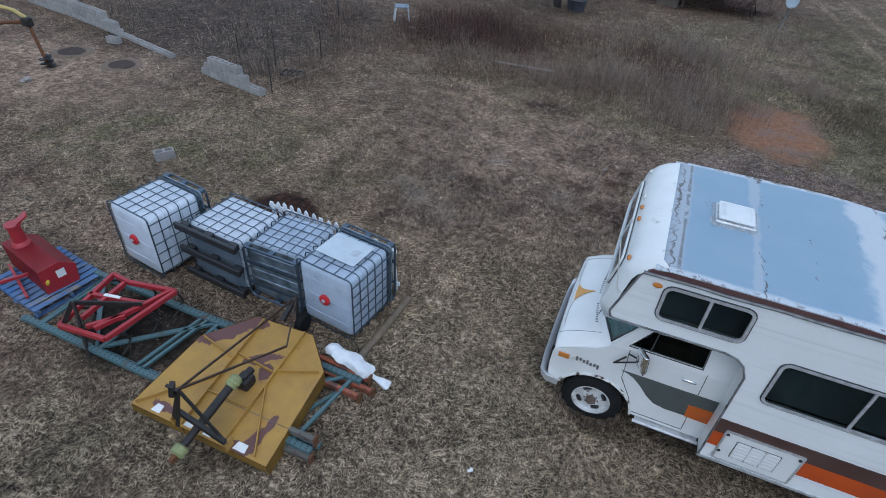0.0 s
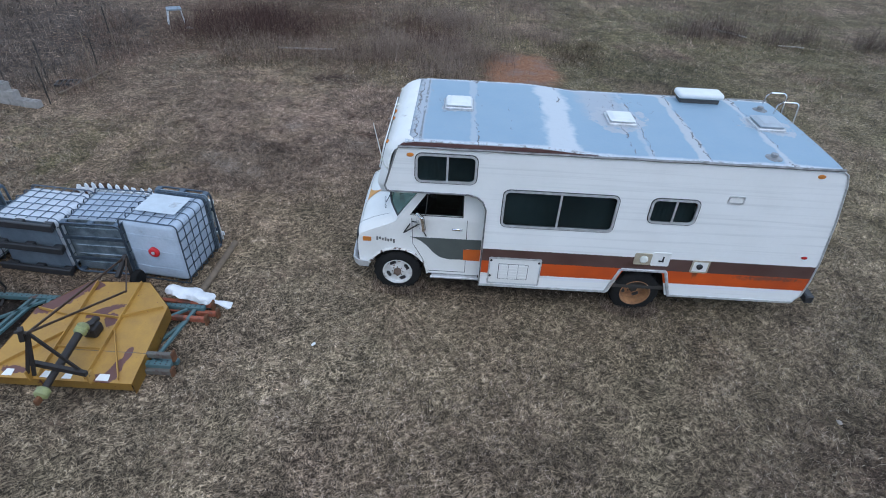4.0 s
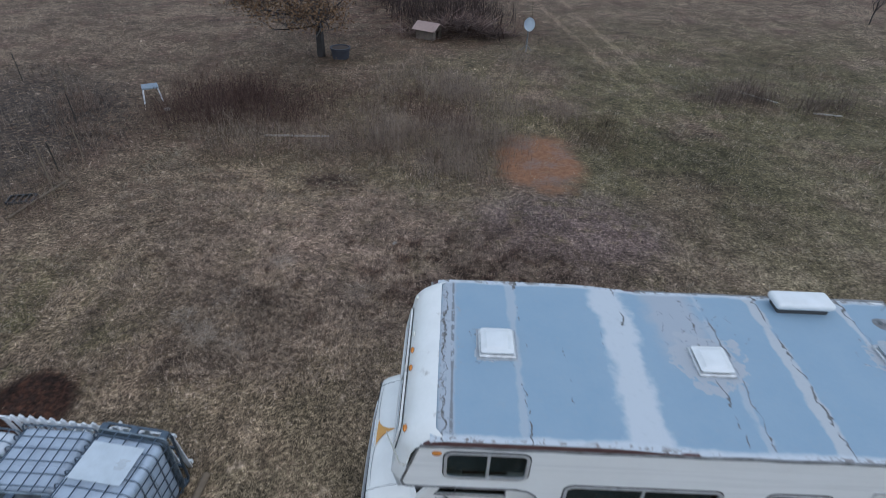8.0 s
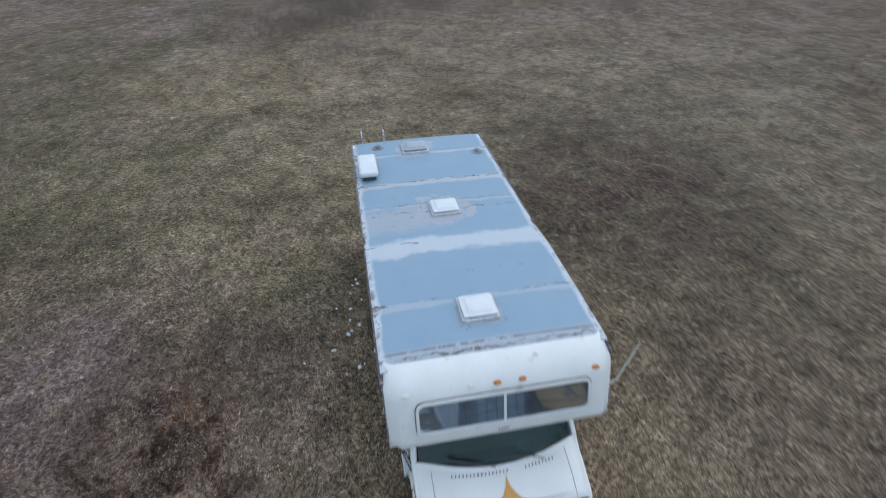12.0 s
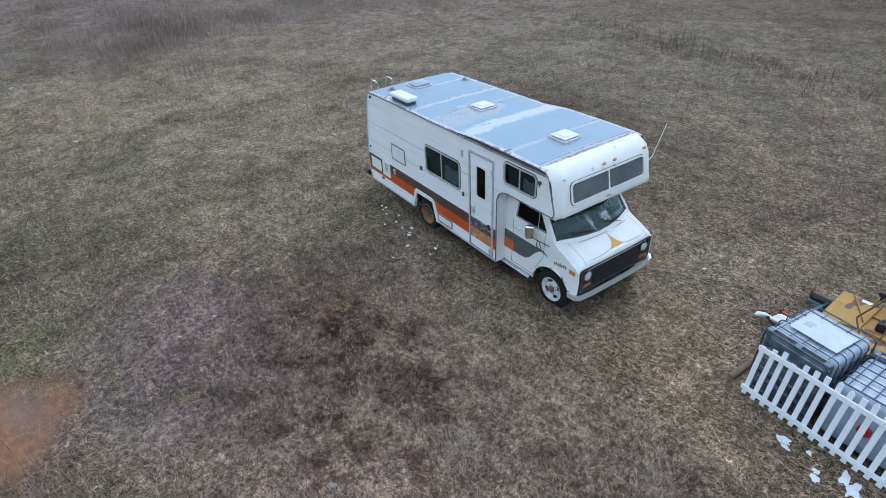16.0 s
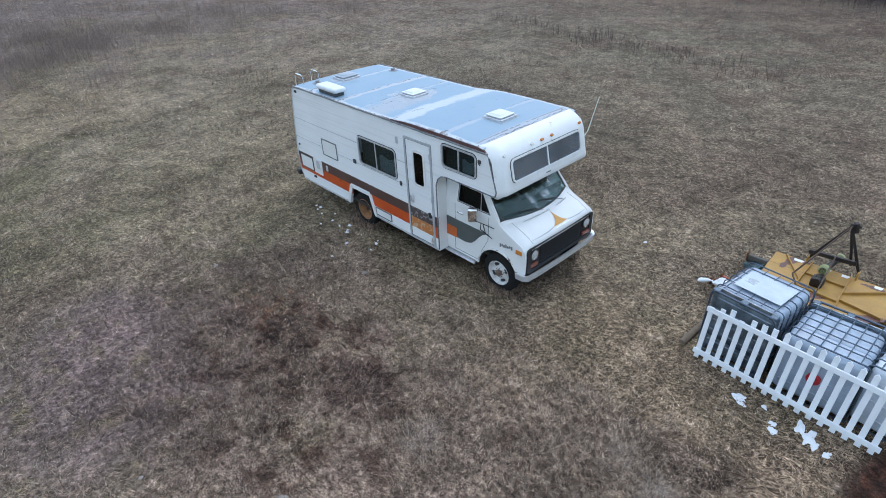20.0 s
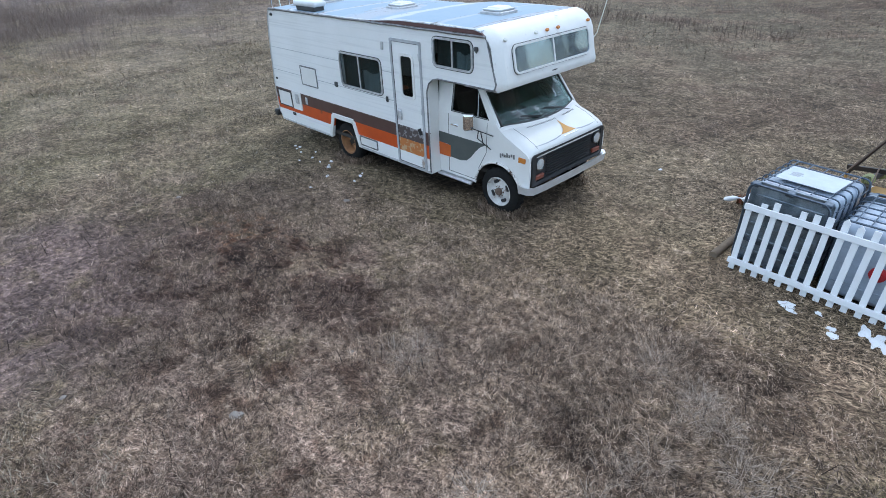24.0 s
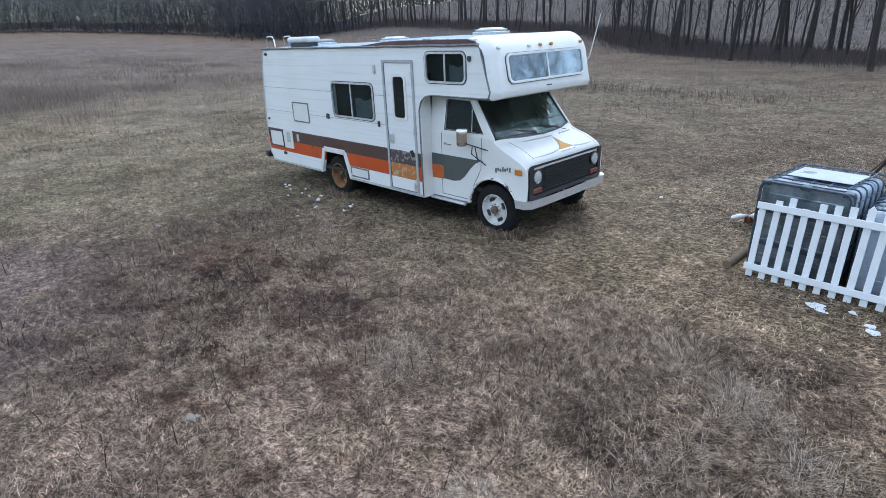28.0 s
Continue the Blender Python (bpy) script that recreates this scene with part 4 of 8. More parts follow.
    slab(bm, [(1.13 + 0.032 * k, 2.068), (1.152 + 0.032 * k, 2.068), (1.152 + 0.032 * k, 2.084), (1.13 + 0.032 * k, 2.084)], [], lambda u, v, w: cap_front(u, v, w + 0.0), 0.012)
    part("badge_letter", bm, BLACK, rv, "small dark lettering, unreadable")

def lens(x, y, z, axis, material, r=0.035, h=0.02, stretch=1.7):
    d = Vector(axis).normalized()
    bm = B()
    m = Matrix.Translation((x, y, z)) @ d.to_track_quat("Z", "Y").to_matrix().to_4x4() @ Matrix.Diagonal((stretch, 1, 1, 1))
    lathe(bm, [(r, 0), (r, h * 0.5), (r * 0.75, h), (r * 0.01, h * 1.1)], m, 14)
    return part("marker_light", bm, material, rv, "amber marker light" if material == AMBER else "faded marker light", True)


for y, mt in ((2.16, CLEAR_LENS), (1.50, CLEAR_LENS), (1.24, AMBER), (0.98, AMBER), (0.21, AMBER)):
    lens(-0.105, y, 2.618, (-0.8, 0, 0.55), mt, 0.024, 0.022)
lens(0.21, -0.002, 2.55, (0, -1, 0), AMBER, 0.028)
lens(5.60, -0.002, 2.56, (0, -1, 0), AMBER, 0.03)
lens(5.93, -0.002, 1.25, (0, -1, 0), RED_LENS, 0.025)
lens(6.05, W + 0.002, 1.28, (0, 1, 0), BLACK, 0.025, stretch=1)
lens(5.80, W + 0.002, 2.56, (0, 1, 0), BLACK, 0.03)

# rear wall, floor, and a partition added to keep the coach dark inside
bm = B()
for (x0, z0), (x1, z1) in zip(COACH[7:15], COACH[8:15]):
    vs = [bm.verts.new(p) for p in ((x0, 0.01, z0), (x1, 0.01, z1), (x1, W - 0.01, z1), (x0, W - 0.01, z0))]
    bm.faces.new(vs)
bmesh.ops.solidify(bm, geom=bm.faces[:], thickness=0.02)
part("rear_wall", bm, CAP_WHITE, rv, "white rear wall")
bm = B()
box(bm, 3.68, MID, 0.5, 4.78, W - 0.08, 0.06)
box(bm, 3.7, MID, 0.47, 4.4, 0.9, 0.05)
part("floor", bm, DARK, rv)
bm = B()
box(bm, 1.31, MID, 1.4, 0.03, W - 0.08, 1.75)
part("added_partition", bm, CURTAIN, rv)
bm = B()
for y in (0.55, 1.81):
    bar(bm, (-0.4, y, 0.44), (6.05, y, 0.44), 0.08, 0.12)
for x in (1.4, 2.8, 4.6):
    bar(bm, (x, 0.3, 0.43), (x, 2.06, 0.43), 0.1, 0.1)
box(bm, 5.2, 1.2, 0.36, 0.9, 1.0, 0.22, 0.03)
part("chassis", bm, DARK, rv)
bm = B()
bar(bm, (6.31, -0.05, 0.5), (6.31, 2.41, 0.5), 0.13, 0.14, bevel=0.02)
bar(bm, (5.9, 0.5, 0.46), (6.30, 0.5, 0.48), 0.06, 0.08)
bar(bm, (5.9, 1.86, 0.46), (6.30, 1.86, 0.48), 0.06, 0.08)
part("rear_bumper", bm, BLACK, rv, "black tube rear bumper", True)


# hatches and fittings on the walls
def hatch(y, out, x0, z0, x1, z1, material, label, frame_mat=ALU, inner=None, name="hatch"):
    bm = B()
    slab(bm, rrect(x0, z0, x1, z1, 0.02, 2), [rrect(x0 + 0.022, z0 + 0.022, x1 - 0.022, z1 - 0.022, 0.012, 2)], side_place(y, out), 0.014)
    h = part(name, bm, frame_mat, rv, label)
    bm = B()
    slab(bm, rrect(x0 + 0.02, z0 + 0.02, x1 - 0.02, z1 - 0.02, 0.012, 2), [], side_place(y + out * 0.001, out), 0.007)
    part("panel", bm, material, h)
    if inner:
        inner(h)
    return h


def furnace_grid(h):
    bm = B()
    slab(bm, rrect(1.55, 0.545, 2.00, 0.835, 0.01, 1), [], side_place(-0.0065, -1), 0.004)
    part("grille_back", bm, TARNISH, h)
    for x0, x1 in ((1.56, 1.70), (1.705, 1.845), (1.85, 1.99)):
        bm = B()
        slab(bm, rrect(x0, 0.555, x1, 0.825, 0.01, 1), [], side_place(-0.010, -1), 0.006)
        grid = part("grille", bm, WHITE_PAINT, h, "white louvred grille")
        for k in range(5):
            bm = B()
            bar(bm, (x0 + 0.012, -0.017, 0.585 + k * 0.052), (x1 - 0.012, -0.017, 0.585 + k * 0.052), 0.006, 0.034, bevel=0.002)
            part("louvre", bm, WHITE_PAINT, grid)
    for x, z in ((1.435, 0.89), (1.435, 0.60), (2.15, 0.88)):
        bm = B()
        lathe(bm, [(0.018, 0), (0.018, 0.012), (0.008, 0.018)], pose(x, -0.006, z, 90), 10)
        part("latch", bm, BLACK, h, "black turn latch")


hatch(0.0, -1, 1.40, 0.45, 2.19, 0.945, WHITE_PAINT, "worn white access hatch with louvred panels", inner=furnace_grid)
hatch(0.0, -1, 3.52, 0.97, 3.77, 1.17, YELLOWED, "yellowed filler hatch", YELLOWED, lambda h: part("cap", (lambda b: (lathe(b, [(0.06, 0), (0.06, 0.02), (0.04, 0.03)], pose(3.66, -0.008, 1.07, 90), 16), b)[1])(B()), CLEAR_LENS, h))
hatch(0.0, -1, 3.775, 0.96, 4.04, 1.20, WHITE_PAINT, "white plastic filler hatch", CAP_WHITE, lambda h: part("latch", (lambda b: (bar(b, (3.88, -0.012, 1.05), (3.95, -0.012, 1.05), 0.02, 0.022), bar(b, (3.94, -0.012, 1.04), (3.94, -0.012, 1.13), 0.012, 0.02, up=(1, 0, 0)), b)[2])(B()), BLACK, h))
hatch(0.0, -1, 4.38, 0.875, 4.64, 1.095, WHITE_PAINT, "filler hatch with a dark cap", YELLOWED, lambda h: part("cap", (lambda b: (lathe(b, [(0.045, 0), (0.045, 0.02), (0.03, 0.03)], pose(4.50, -0.008, 0.99, 90), 16), b)[1])(B()), BLACK, h))
hatch(0.0, -1, 4.53, 2.08, 4.75, 2.20, WHITE_PAINT, "small wall vent", ALU)
hatch(W, 1, 4.44, 1.30, 5.02, 1.68, WHITE_PAINT, "square refrigerator vent hatch", TARNISH)
hatch(W, 1, 5.56, 0.72, 6.10, 1.06, WHITE_PAINT, "white storage hatch", SEAL)
hatch(W, 1, 5.18, 0.72, 5.53, 1.09, WHITE_PAINT, "white electric hatch with a small window", CAP_WHITE, lambda h: part("window_plate", (lambda b: (box(b, 5.34, W + 0.012, 0.95, 0.13, 0.012, 0.2, 0.004), b)[1])(B()), ALU, h))
hatch(W, 1, 2.69, 0.45, 3.22, 0.635, WHITE_PAINT, "low white hatch beside the step", TARNISH)
for x, z, w, h in ((3.78, 1.49, 0.09, 0.09), (2.28, 1.47, 0.055, 0.09), (2.30, 2.33, 0.06, 0.13), (1.98, 1.28, 0.09, 0.17), (5.55, 0.60, 0.1, 0.06), (4.96, 0.97, 0.07, 0.14)):
    bm = B()
    box(bm, x, W + 0.012, z, w, 0.026, h, 0.008)
    part("fitting", bm, SEAL if h < 0.1 else ALU, rv, "small wall fitting", True)
bm = B()
box(bm, 0.22, W + 0.012, 2.50, 0.07, 0.03, 0.06, 0.01)
bar(bm, (0.24, W + 0.02, 2.50), (0.18, W + 0.05, 2.46), 0.015, 0.015)
part("fitting", bm, SEAL, rv, "broken marker lamp base")

# entrance door
bm = B()
x0, z0, x1, z1 = DOOR
slab(bm, rrect(x0 - 0.036, z0 - 0.02, x1 + 0.036, z1 + 0.036, 0.025, 2), [rrect(x0 + 0.004, z0 + 0.008, x1 - 0.004, z1 - 0.004, 0.02, 2)], side_place(W - 0.02, 1), 0.040)
door = part("door", bm, SEAM, rv, "narrow entrance door in a dull aluminium frame")
bm = B()
slab(bm, rrect(x0 + 0.001, z0 + 0.005, x1 - 0.001, z1 - 0.001, 0.02, 2), [rrect(x0 + 0.014, z0 + 0.018, x1 - 0.014, z1 - 0.014, 0.015, 2)], side_place(W - 0.005, 1), 0.014)
part("door_seal", bm, SEAL, door)
bm = B()
slab(bm, rrect(x0 + 0.008, z0 + 0.008, x1 - 0.008, z1 - 0.008, 0.03, 2), [rrect(1.58, 1.60, 1.86, 2.24, 0.05)], side_place(W - 0.012, 1), 0.018)
part("leaf", bm, FADED_SIDING, door)
bm = B()
slab(bm, rrect(1.545, 1.565, 1.895, 2.275, 0.07), [rrect(1.59, 1.61, 1.85, 2.23, 0.05)], side_place(W + 0.0, 1), 0.022)
part("window_frame", bm, CAP_WHITE, door)
bm = B()
box(bm, 1.72, W + 0.004, 1.92, 0.28, 0.004, 0.64)
part("pane", bm, GLASS, door).visible_shadow = False
bm = B()
box(bm, 1.965, W + 0.02, 1.27, 0.1, 0.03, 0.16, 0.01)
bar(bm, (1.94, W + 0.045, 1.30), (1.88, W + 0.045, 1.30), 0.02, 0.02)
part("lock", bm, ALU, door)
for z in (0.62, 1.42, 2.25):
    bm = B()
    cyl(bm, (1.405, W + 0.022, z - 0.05), (1.405, W + 0.022, z + 0.05), 0.012, 8)
    part("hinge", bm, ALU, door)
bm = B()
bar(bm, (1.46, W + 0.012, 1.02), (1.50, W + 0.016, 1.12), 0.02, 0.06)
part("catch", bm, BLACK, door)

# roof fittings
def roof_vent(x, y, z, sx, sy, material, label, h=0.05):
    bm = B()
    box(bm, x, y, z + 0.02, sx + 0.04, sy + 0.04, 0.05, 0.01)
    v = part("roof_vent", bm, ALU, rv, label)
    bm = B()
    vs = box(bm, x, y, z + 0.045 + h / 2, sx, sy, h, 0.03, None, 3)
    for q in bm.verts:
        if q.co.z > z + 0.045 + h * 0.6:
            q.co.x, q.co.y = x + (q.co.x - x) * 0.74, y + (q.co.y - y) * 0.74
    part("lid", bm, material, v, "", True)
    bm = B()
    box(bm, x, y, z + 0.003, sx + 0.09, sy + 0.09, 0.012, 0.004)
    part("flashing", bm, mat("patch_grey", (0.40, 0.43, 0.46), 0.7, dark=(0.2, 0.21, 0.22), scale=9, amount=0.8), v)


WHITE_LID = mat("white_plastic", (0.72, 0.73, 0.73), 0.45, dark=(0.56, 0.56, 0.54), scale=6)
roof_vent(0.82, 1.22, 2.775, 0.36, 0.38, WHITE_LID, "raised white plastic roof vent", 0.055)
roof_vent(3.18, 1.15, 2.698, 0.36, 0.38, WHITE_LID, "raised white plastic roof vent", 0.055)
roof_vent(5.36, 1.28, 2.69, 0.36, 0.42, mat("old_lid", (0.38, 0.42, 0.46), 0.6, dark=(0.25, 0.27, 0.29), scale=8), "domed weathered grey roof vent", 0.065)
bm = B()
box(bm, 4.64, 2.16, 2.745, 0.62, 0.22, 0.12, 0.01)
vent = part("refrigerator_vent", bm, SEAL, rv, "long white roof vent cover")
bm = B()
box(bm, 4.64, 2.16, 2.81, 0.72, 0.30, 0.10, 0.045, None, 3)
part("cover", bm, WHITE_LID, vent, "", True)
for x, y in ((5.55, 1.92), (5.02, 0.22)):
    bm = B()
    lathe(bm, [(0.12, 0), (0.11, 0.015), (0.045, 0.025), (0.04, 0.05), (0.05, 0.055), (0.045, 0.07), (0.01, 0.075)], pose(x, y, 2.675), 14)
    part("plumbing_vent", bm, mat("tar_grey", (0.30, 0.31, 0.32), 0.7, dark=(0.10, 0.10, 0.10), scale=12, amount=0.9), rv, "round plumbing vent sealed with tar", True)
bm = B()
for y in (1.78, 2.18):
    tube(bm, [(5.70, y, 2.69), (5.72, y, 2.84), (5.78, y, 2.88), (5.98, y, 2.88), (6.04, y, 2.84), (6.06, y, 2.6), (6.22, y, 1.2), (6.24, y, 0.7)], 0.013, 6)
for z in (0.75, 1.05, 1.35, 1.65, 1.95, 2.25):
    x = 6.235 - max(0, z - 1.1) * 0.115
    cyl(bm, (x, 1.78, z), (x, 2.18, z), 0.012, 6)
part("ladder", bm, CHROME, rv, "rear ladder with hooped top rails", True)
bm = B()
tube(bm, [(-0.10, 0.0, 2.33), (-0.14, -0.03, 2.40), (-0.24, -0.13, 3.02)], [0.012, 0.008, 0.005], 6)
part("antenna", bm, CLEAR_LENS, rv, "thin pale whip antenna")

# ---- cab ----
HW, SILL, BELT = 0.965, 0.40, 1.42
ARCH = [(0.47 * math.cos(radians(a)), 0.37 + 0.47 * math.sin(radians(a))) for a in range(4, 166, 9)]
LOWER = [(1.30, BELT), (1.30, SILL), *ARCH, (-0.50, 0.53), (-0.585, 0.60), (-0.60, 0.80), (-0.595, 0.97), (-0.578, 1.045), (-0.52, 1.105), (-0.31, 1.205), (-0.13, 1.278), (-0.02, 1.345), (0.03, BELT)]
for name, s in (("driver", -1), ("passenger", 1)):
    y = MID + s * HW
    bm = B()
    slab(bm, LOWER, [], side_place(y, -s), 0.03)
    part("cab_side", bm, WHITE_PAINT, rv, "white cab side with a wheel arch")
    # belt-up side with the door window
    lean = lambda u, v, w, s=s, y=y: Vector((u, y - s * ((v - BELT) * 0.16 + w), v))
    bm = B()
    hole = [(0.20, 1.47), (0.50, 1.89), (0.93, 1.90), (0.96, 1.87), (0.97, 1.47)]
    slab(bm, [(0.02, BELT - 0.02), (0.47, 1.985), (1.30, 1.985), (1.30, BELT - 0.02)], [hole], lean, 0.03)
    part("cab_upper_side", bm, WHITE_PAINT, rv)
    bm = B()
    slab(bm, [(0.19, 1.46), (0.495, 1.90), (0.94, 1.91), (0.97, 1.88), (0.98, 1.46)], [hole], lambda u, v, w, f=lean, s=s: f(u, v, -w), 0.006)
    wf = part("door_window", bm, SEAL, rv, "cab door window with a quarter light")
    bm = B()
    slab(bm, hole, [], lambda u, v, w, f=lean: f(u, v, 0.012 + w), 0.004)
    part("pane", bm, GLASS, wf).visible_shadow = False
    bm = B()
    bar(bm, lean(0.42, 1.475, 0.004), lean(0.45, 1.82, 0.004), 0.010, 0.012)
    part("quarter_light_bar", bm, ALU if s > 0 else SEAL, wf)
    # door outline and handle
    bm = B()
    for p, q in (((0.22, 1.415), (0.24, 0.95)), ((0.24, 0.95), (0.40, 0.66)), ((0.40, 0.66), (0.44, 0.45)), ((1.04, 1.415), (1.06, 0.45)), ((0.44, 0.45), (1.06, 0.45))):
        bar(bm, (p[0], y + s * 0.0, p[1]), (q[0], y + s * 0.0, q[1]), 0.006, 0.008)
    part("door_gap", bm, SEAL, rv)
    bm = B()
    box(bm, 0.90, y + s * 0.014, 1.255, 0.16, 0.028, 0.035, 0.01)
    part("door_handle", bm, CHROME, rv, "chrome door handle", True)
    # stripe on the door
    dark = [(0.20, 1.075), (1.29, 1.08), (1.29, 0.90), (1.06, 0.90), (1.06, 0.70), (0.80, 0.69), (0.66, 0.72), (0.56, 0.80), (0.46, 0.92), (0.36, 1.01), (0.28, 1.05)]
    bm = B()
    slab(bm, dark, [], side_place(y, s), 0.004)
    part("stripe", bm, STRIPE_GREY, rv, "dark grey-green swoosh on the door")
    bm = B()
    slab(bm, [(1.01, 0.89), (1.29, 0.905), (1.29, 0.685), (1.02, 0.69)], [], side_place(y, s), 0.0055)
    part("stripe", bm, STRIPE_ORANGE, rv, "orange end of the door stripe")
    # arch lip
    bm = B()
    tube(bm, [(x, y + s * 0.008, z) for x, z in ARCH], 0.018, 6)
    part("wheel_arch_lip", bm, RUSTY_WHITE, rv, "rust-chipped wheel arch lip", True)
    # fender marker, badge bars
    bm = B()
    box(bm, -0.455, y + s * 0.008, 1.0, 0.13, 0.016, 0.08, 0.006)
    part("marker_light", bm, AMBER, rv, "amber fender lamp")
    for k in range(7):
        bm = B()
        box(bm, -0.30 + k * 0.042, y + s * 0.004, 1.015 - k * 0.006 + 0.014 * (k % 2), 0.026, 0.008, 0.042 if k % 3 else 0.066)
        part("badge_letter", bm, TARNISH, rv, "dark raised lettering, unreadable")
    # running board
    bm = B()
    box(bm, 0.90, MID + s * (HW + 0.005), 0.375, 0.72, 0.09, 0.022, 0.008, None, 2)
    cyl(bm, (0.52, MID + s * (HW + 0.055), 0.372), (1.27, MID + s * (HW + 0.055), 0.372), 0.022, 10)
    part("running_board", bm, ALU, rv, "thin bright metal running board", True)
    # recessed panel between cab and coach
    bm = B()
    yy = sorted((MID + s * (HW - 0.02), MID + s * (W / 2 - 0.01)))
    box(bm, 1.29, (yy[0] + yy[1]) / 2, 1.18, 0.03, yy[1] - yy[0], 1.6)
    part("return_panel", bm, WHITE_PAINT, rv)
    # mirror on a tripod arm
    bm = B()
    arms = (((0.10, HW, 1.14), (0.31, HW + 0.10, 1.36)), ((0.10, HW, 1.14), (0.20, HW + 0.05, 1.34)), ((0.44, HW, 1.10), (0.36, HW + 0.10, 1.34)), ((0.22, HW, 1.35), (0.36, HW + 0.10, 1.40)))
    for p, q in arms if s < 0 else (((0.10, HW, 1.24), (0.42, HW + 0.13, 1.33)), ((0.14, HW, 1.02), (0.34, HW + 0.09, 1.18)), ((0.34, HW + 0.09, 1.18), (0.30, HW + 0.11, 1.31)), ((0.30, HW, 1.06), (0.26, HW + 0.10, 1.29)), ((0.42, HW + 0.13, 1.33), (0.48, HW + 0.12, 1.36))):
        cyl(bm, (p[0], MID + s * p[1], p[2]), (q[0], MID + s * q[1], q[2]), 0.008 if s > 0 else 0.010, 6)
    mirror = part("mirror", bm, BLACK, rv, "chrome wing mirror on a thin black tripod arm" if s > 0 else "dull wing mirror on thin black splayed arms")
    if s < 0:
        bm = B()
        box(bm, 0, 0, 0, 0.055, 0.17, 0.27, 0.02, pose(0.36, MID - HW - 0.13, 1.43, 0, -8, 35), 3)
        part("mirror_head", bm, CHROME, mirror, "dull chrome wing mirror head", True)
        bm = B()
        slab(bm, rrect(-0.075, -0.12, 0.075, 0.12, 0.02), [], lambda u, v, w: pose(0.36, MID - HW - 0.13, 1.43, 0, -8, 35) @ Vector((0.028 + w, u, v)), 0.003)
        part("mirror_glass", bm, BLACK, mirror, "dark mirror glass")
        continue
    bm = B()
    box(bm, 0.49, MID + s * (HW + 0.115), 1.41, 0.10, 0.18, 0.27, 0.045, pose(0, 0, 0, 0, 0, -42), 4)
    part("mirror_head", bm, CHROME, mirror, "", True)


def across(bm, stations, count=17, hw=HW):
    """Lofts a list of functions s -> point across the cab's width."""
    rings = []
    for k in range(count):
        s = -1 + 2 * k / (count - 1)
        rings.append([bm.verts.new(f(s)) for f in stations])
    for a, c in zip(rings, rings[1:]):
        for i in range(len(stations) - 1):
            bm.faces.new((a[i], a[i + 1], c[i + 1], c[i]))


def station(x, z, bow=0.0, crown=0.0, hw=HW, corner=0.0):
    def f(s):
        e = max(0.0, (abs(s) - 0.86) / 0.14)
        return Vector((x + bow * s * s + corner * e * e, MID + s * hw, z - crown * s * s - corner * 0.4 * e * e))
    return f


bm = B()
def shoulder(x, z, bow, crown, r, back=0.0):
    """A section of the hood that rolls over into the sides by the radius r."""
    def f(s):
        e = max(0.0, (abs(s) - 0.80) / 0.20)
        drop = r * (1 - math.sqrt(max(0.0, 1 - e * e)))
        return Vector((x + bow * s * s + back * drop / max(r, 0.001), MID + s * (HW + 0.001), z - crown * s * s - drop))
    return f


across(bm, [shoulder(-0.60, 1.02, 0.02, 0, 0.05, 0.005), shoulder(-0.615, 1.10, 0.025, 0, 0.07, 0.015), shoulder(-0.605, 1.15, 0.03, 0.005, 0.09, 0.025), shoulder(-0.55, 1.195, 0.03, 0.01, 0.095, 0.03), shoulder(-0.40, 1.280, 0.05, 0.012, 0.09, 0.02), shoulder(-0.28, 1.330, 0.13, 0.0, 0.09), shoulder(-0.225, 1.352, 0.19, -0.012, 0.07)], 33)
part("hood", bm, WHITE_PAINT, rv, "short sloping white hood", True)
for s in (-0.80, 0.80):
    bm = B()
    tube(bm, [(x + bow * s * s, MID + s * HW, z - crown * s * s) for x, z, bow, crown in ((-0.235, 1.348, 0.18, -0.01), (-0.28, 1.330, 0.13, 0.0), (-0.40, 1.280, 0.05, 0.012), (-0.55, 1.195, 0.03, 0.01), (-0.605, 1.15, 0.03, 0.005))], 0.003, 6)
    part("hood_gap", bm, SEAL, rv)
bm = B()
across(bm, [shoulder(-0.226, 1.351, 0.19, -0.012, 0.07), shoulder(-0.205, 1.372, 0.195, -0.014, 0.06), shoulder(-0.175, 1.384, 0.20, -0.016, 0.05)], 33)
part("cowl", bm, WHITE_PAINT, rv, "", True)
for s in (-0.62, -0.06, 0.24):
    for k in range(9):
        bm = B()
        y = MID + (s + 0.042 * k) * HW
        q = (y - MID) / HW
        box(bm, -0.262 + 0.14 * q * q, y, 1.334 + 0.004 * q * q, 0.026, 0.014, 0.010, 0, pose(0, 0, 0, 0, -22, 0))
        part("air_slot", bm, SEAL, rv, "dark air slot below the windscreen")
bm = B()
GLAZING = [station(-0.19, 1.380, 0.20, -0.022, HW - 0.09), station(-0.01, 1.55, 0.155, -0.008, HW - 0.095), station(0.185, 1.74, 0.105, -0.004, HW - 0.11), station(0.43, 1.985, 0.05, 0, HW - 0.13)]
across(bm, GLAZING)
bmesh.ops.solidify(bm, geom=bm.faces[:], thickness=0.006)
ws = part("windscreen", bm, WINDSHIELD, rv, "wide green-tinted curved windscreen", True)
bm = B()
rim = [f(-1) for f in reversed(GLAZING)] + [GLAZING[0](-0.97) + Vector((-0.004, 0, -0.006))] + [GLAZING[0](-0.8 + 0.2 * k) for k in range(9)] + [GLAZING[0](0.97) + Vector((-0.004, 0, -0.006))] + [f(1) for f in GLAZING]
tube(bm, [p + Vector((-0.004, 0, 0.004)) for p in rim], 0.013, 6)
part("gasket", bm, SEAL, ws, "black rubber gasket", True)
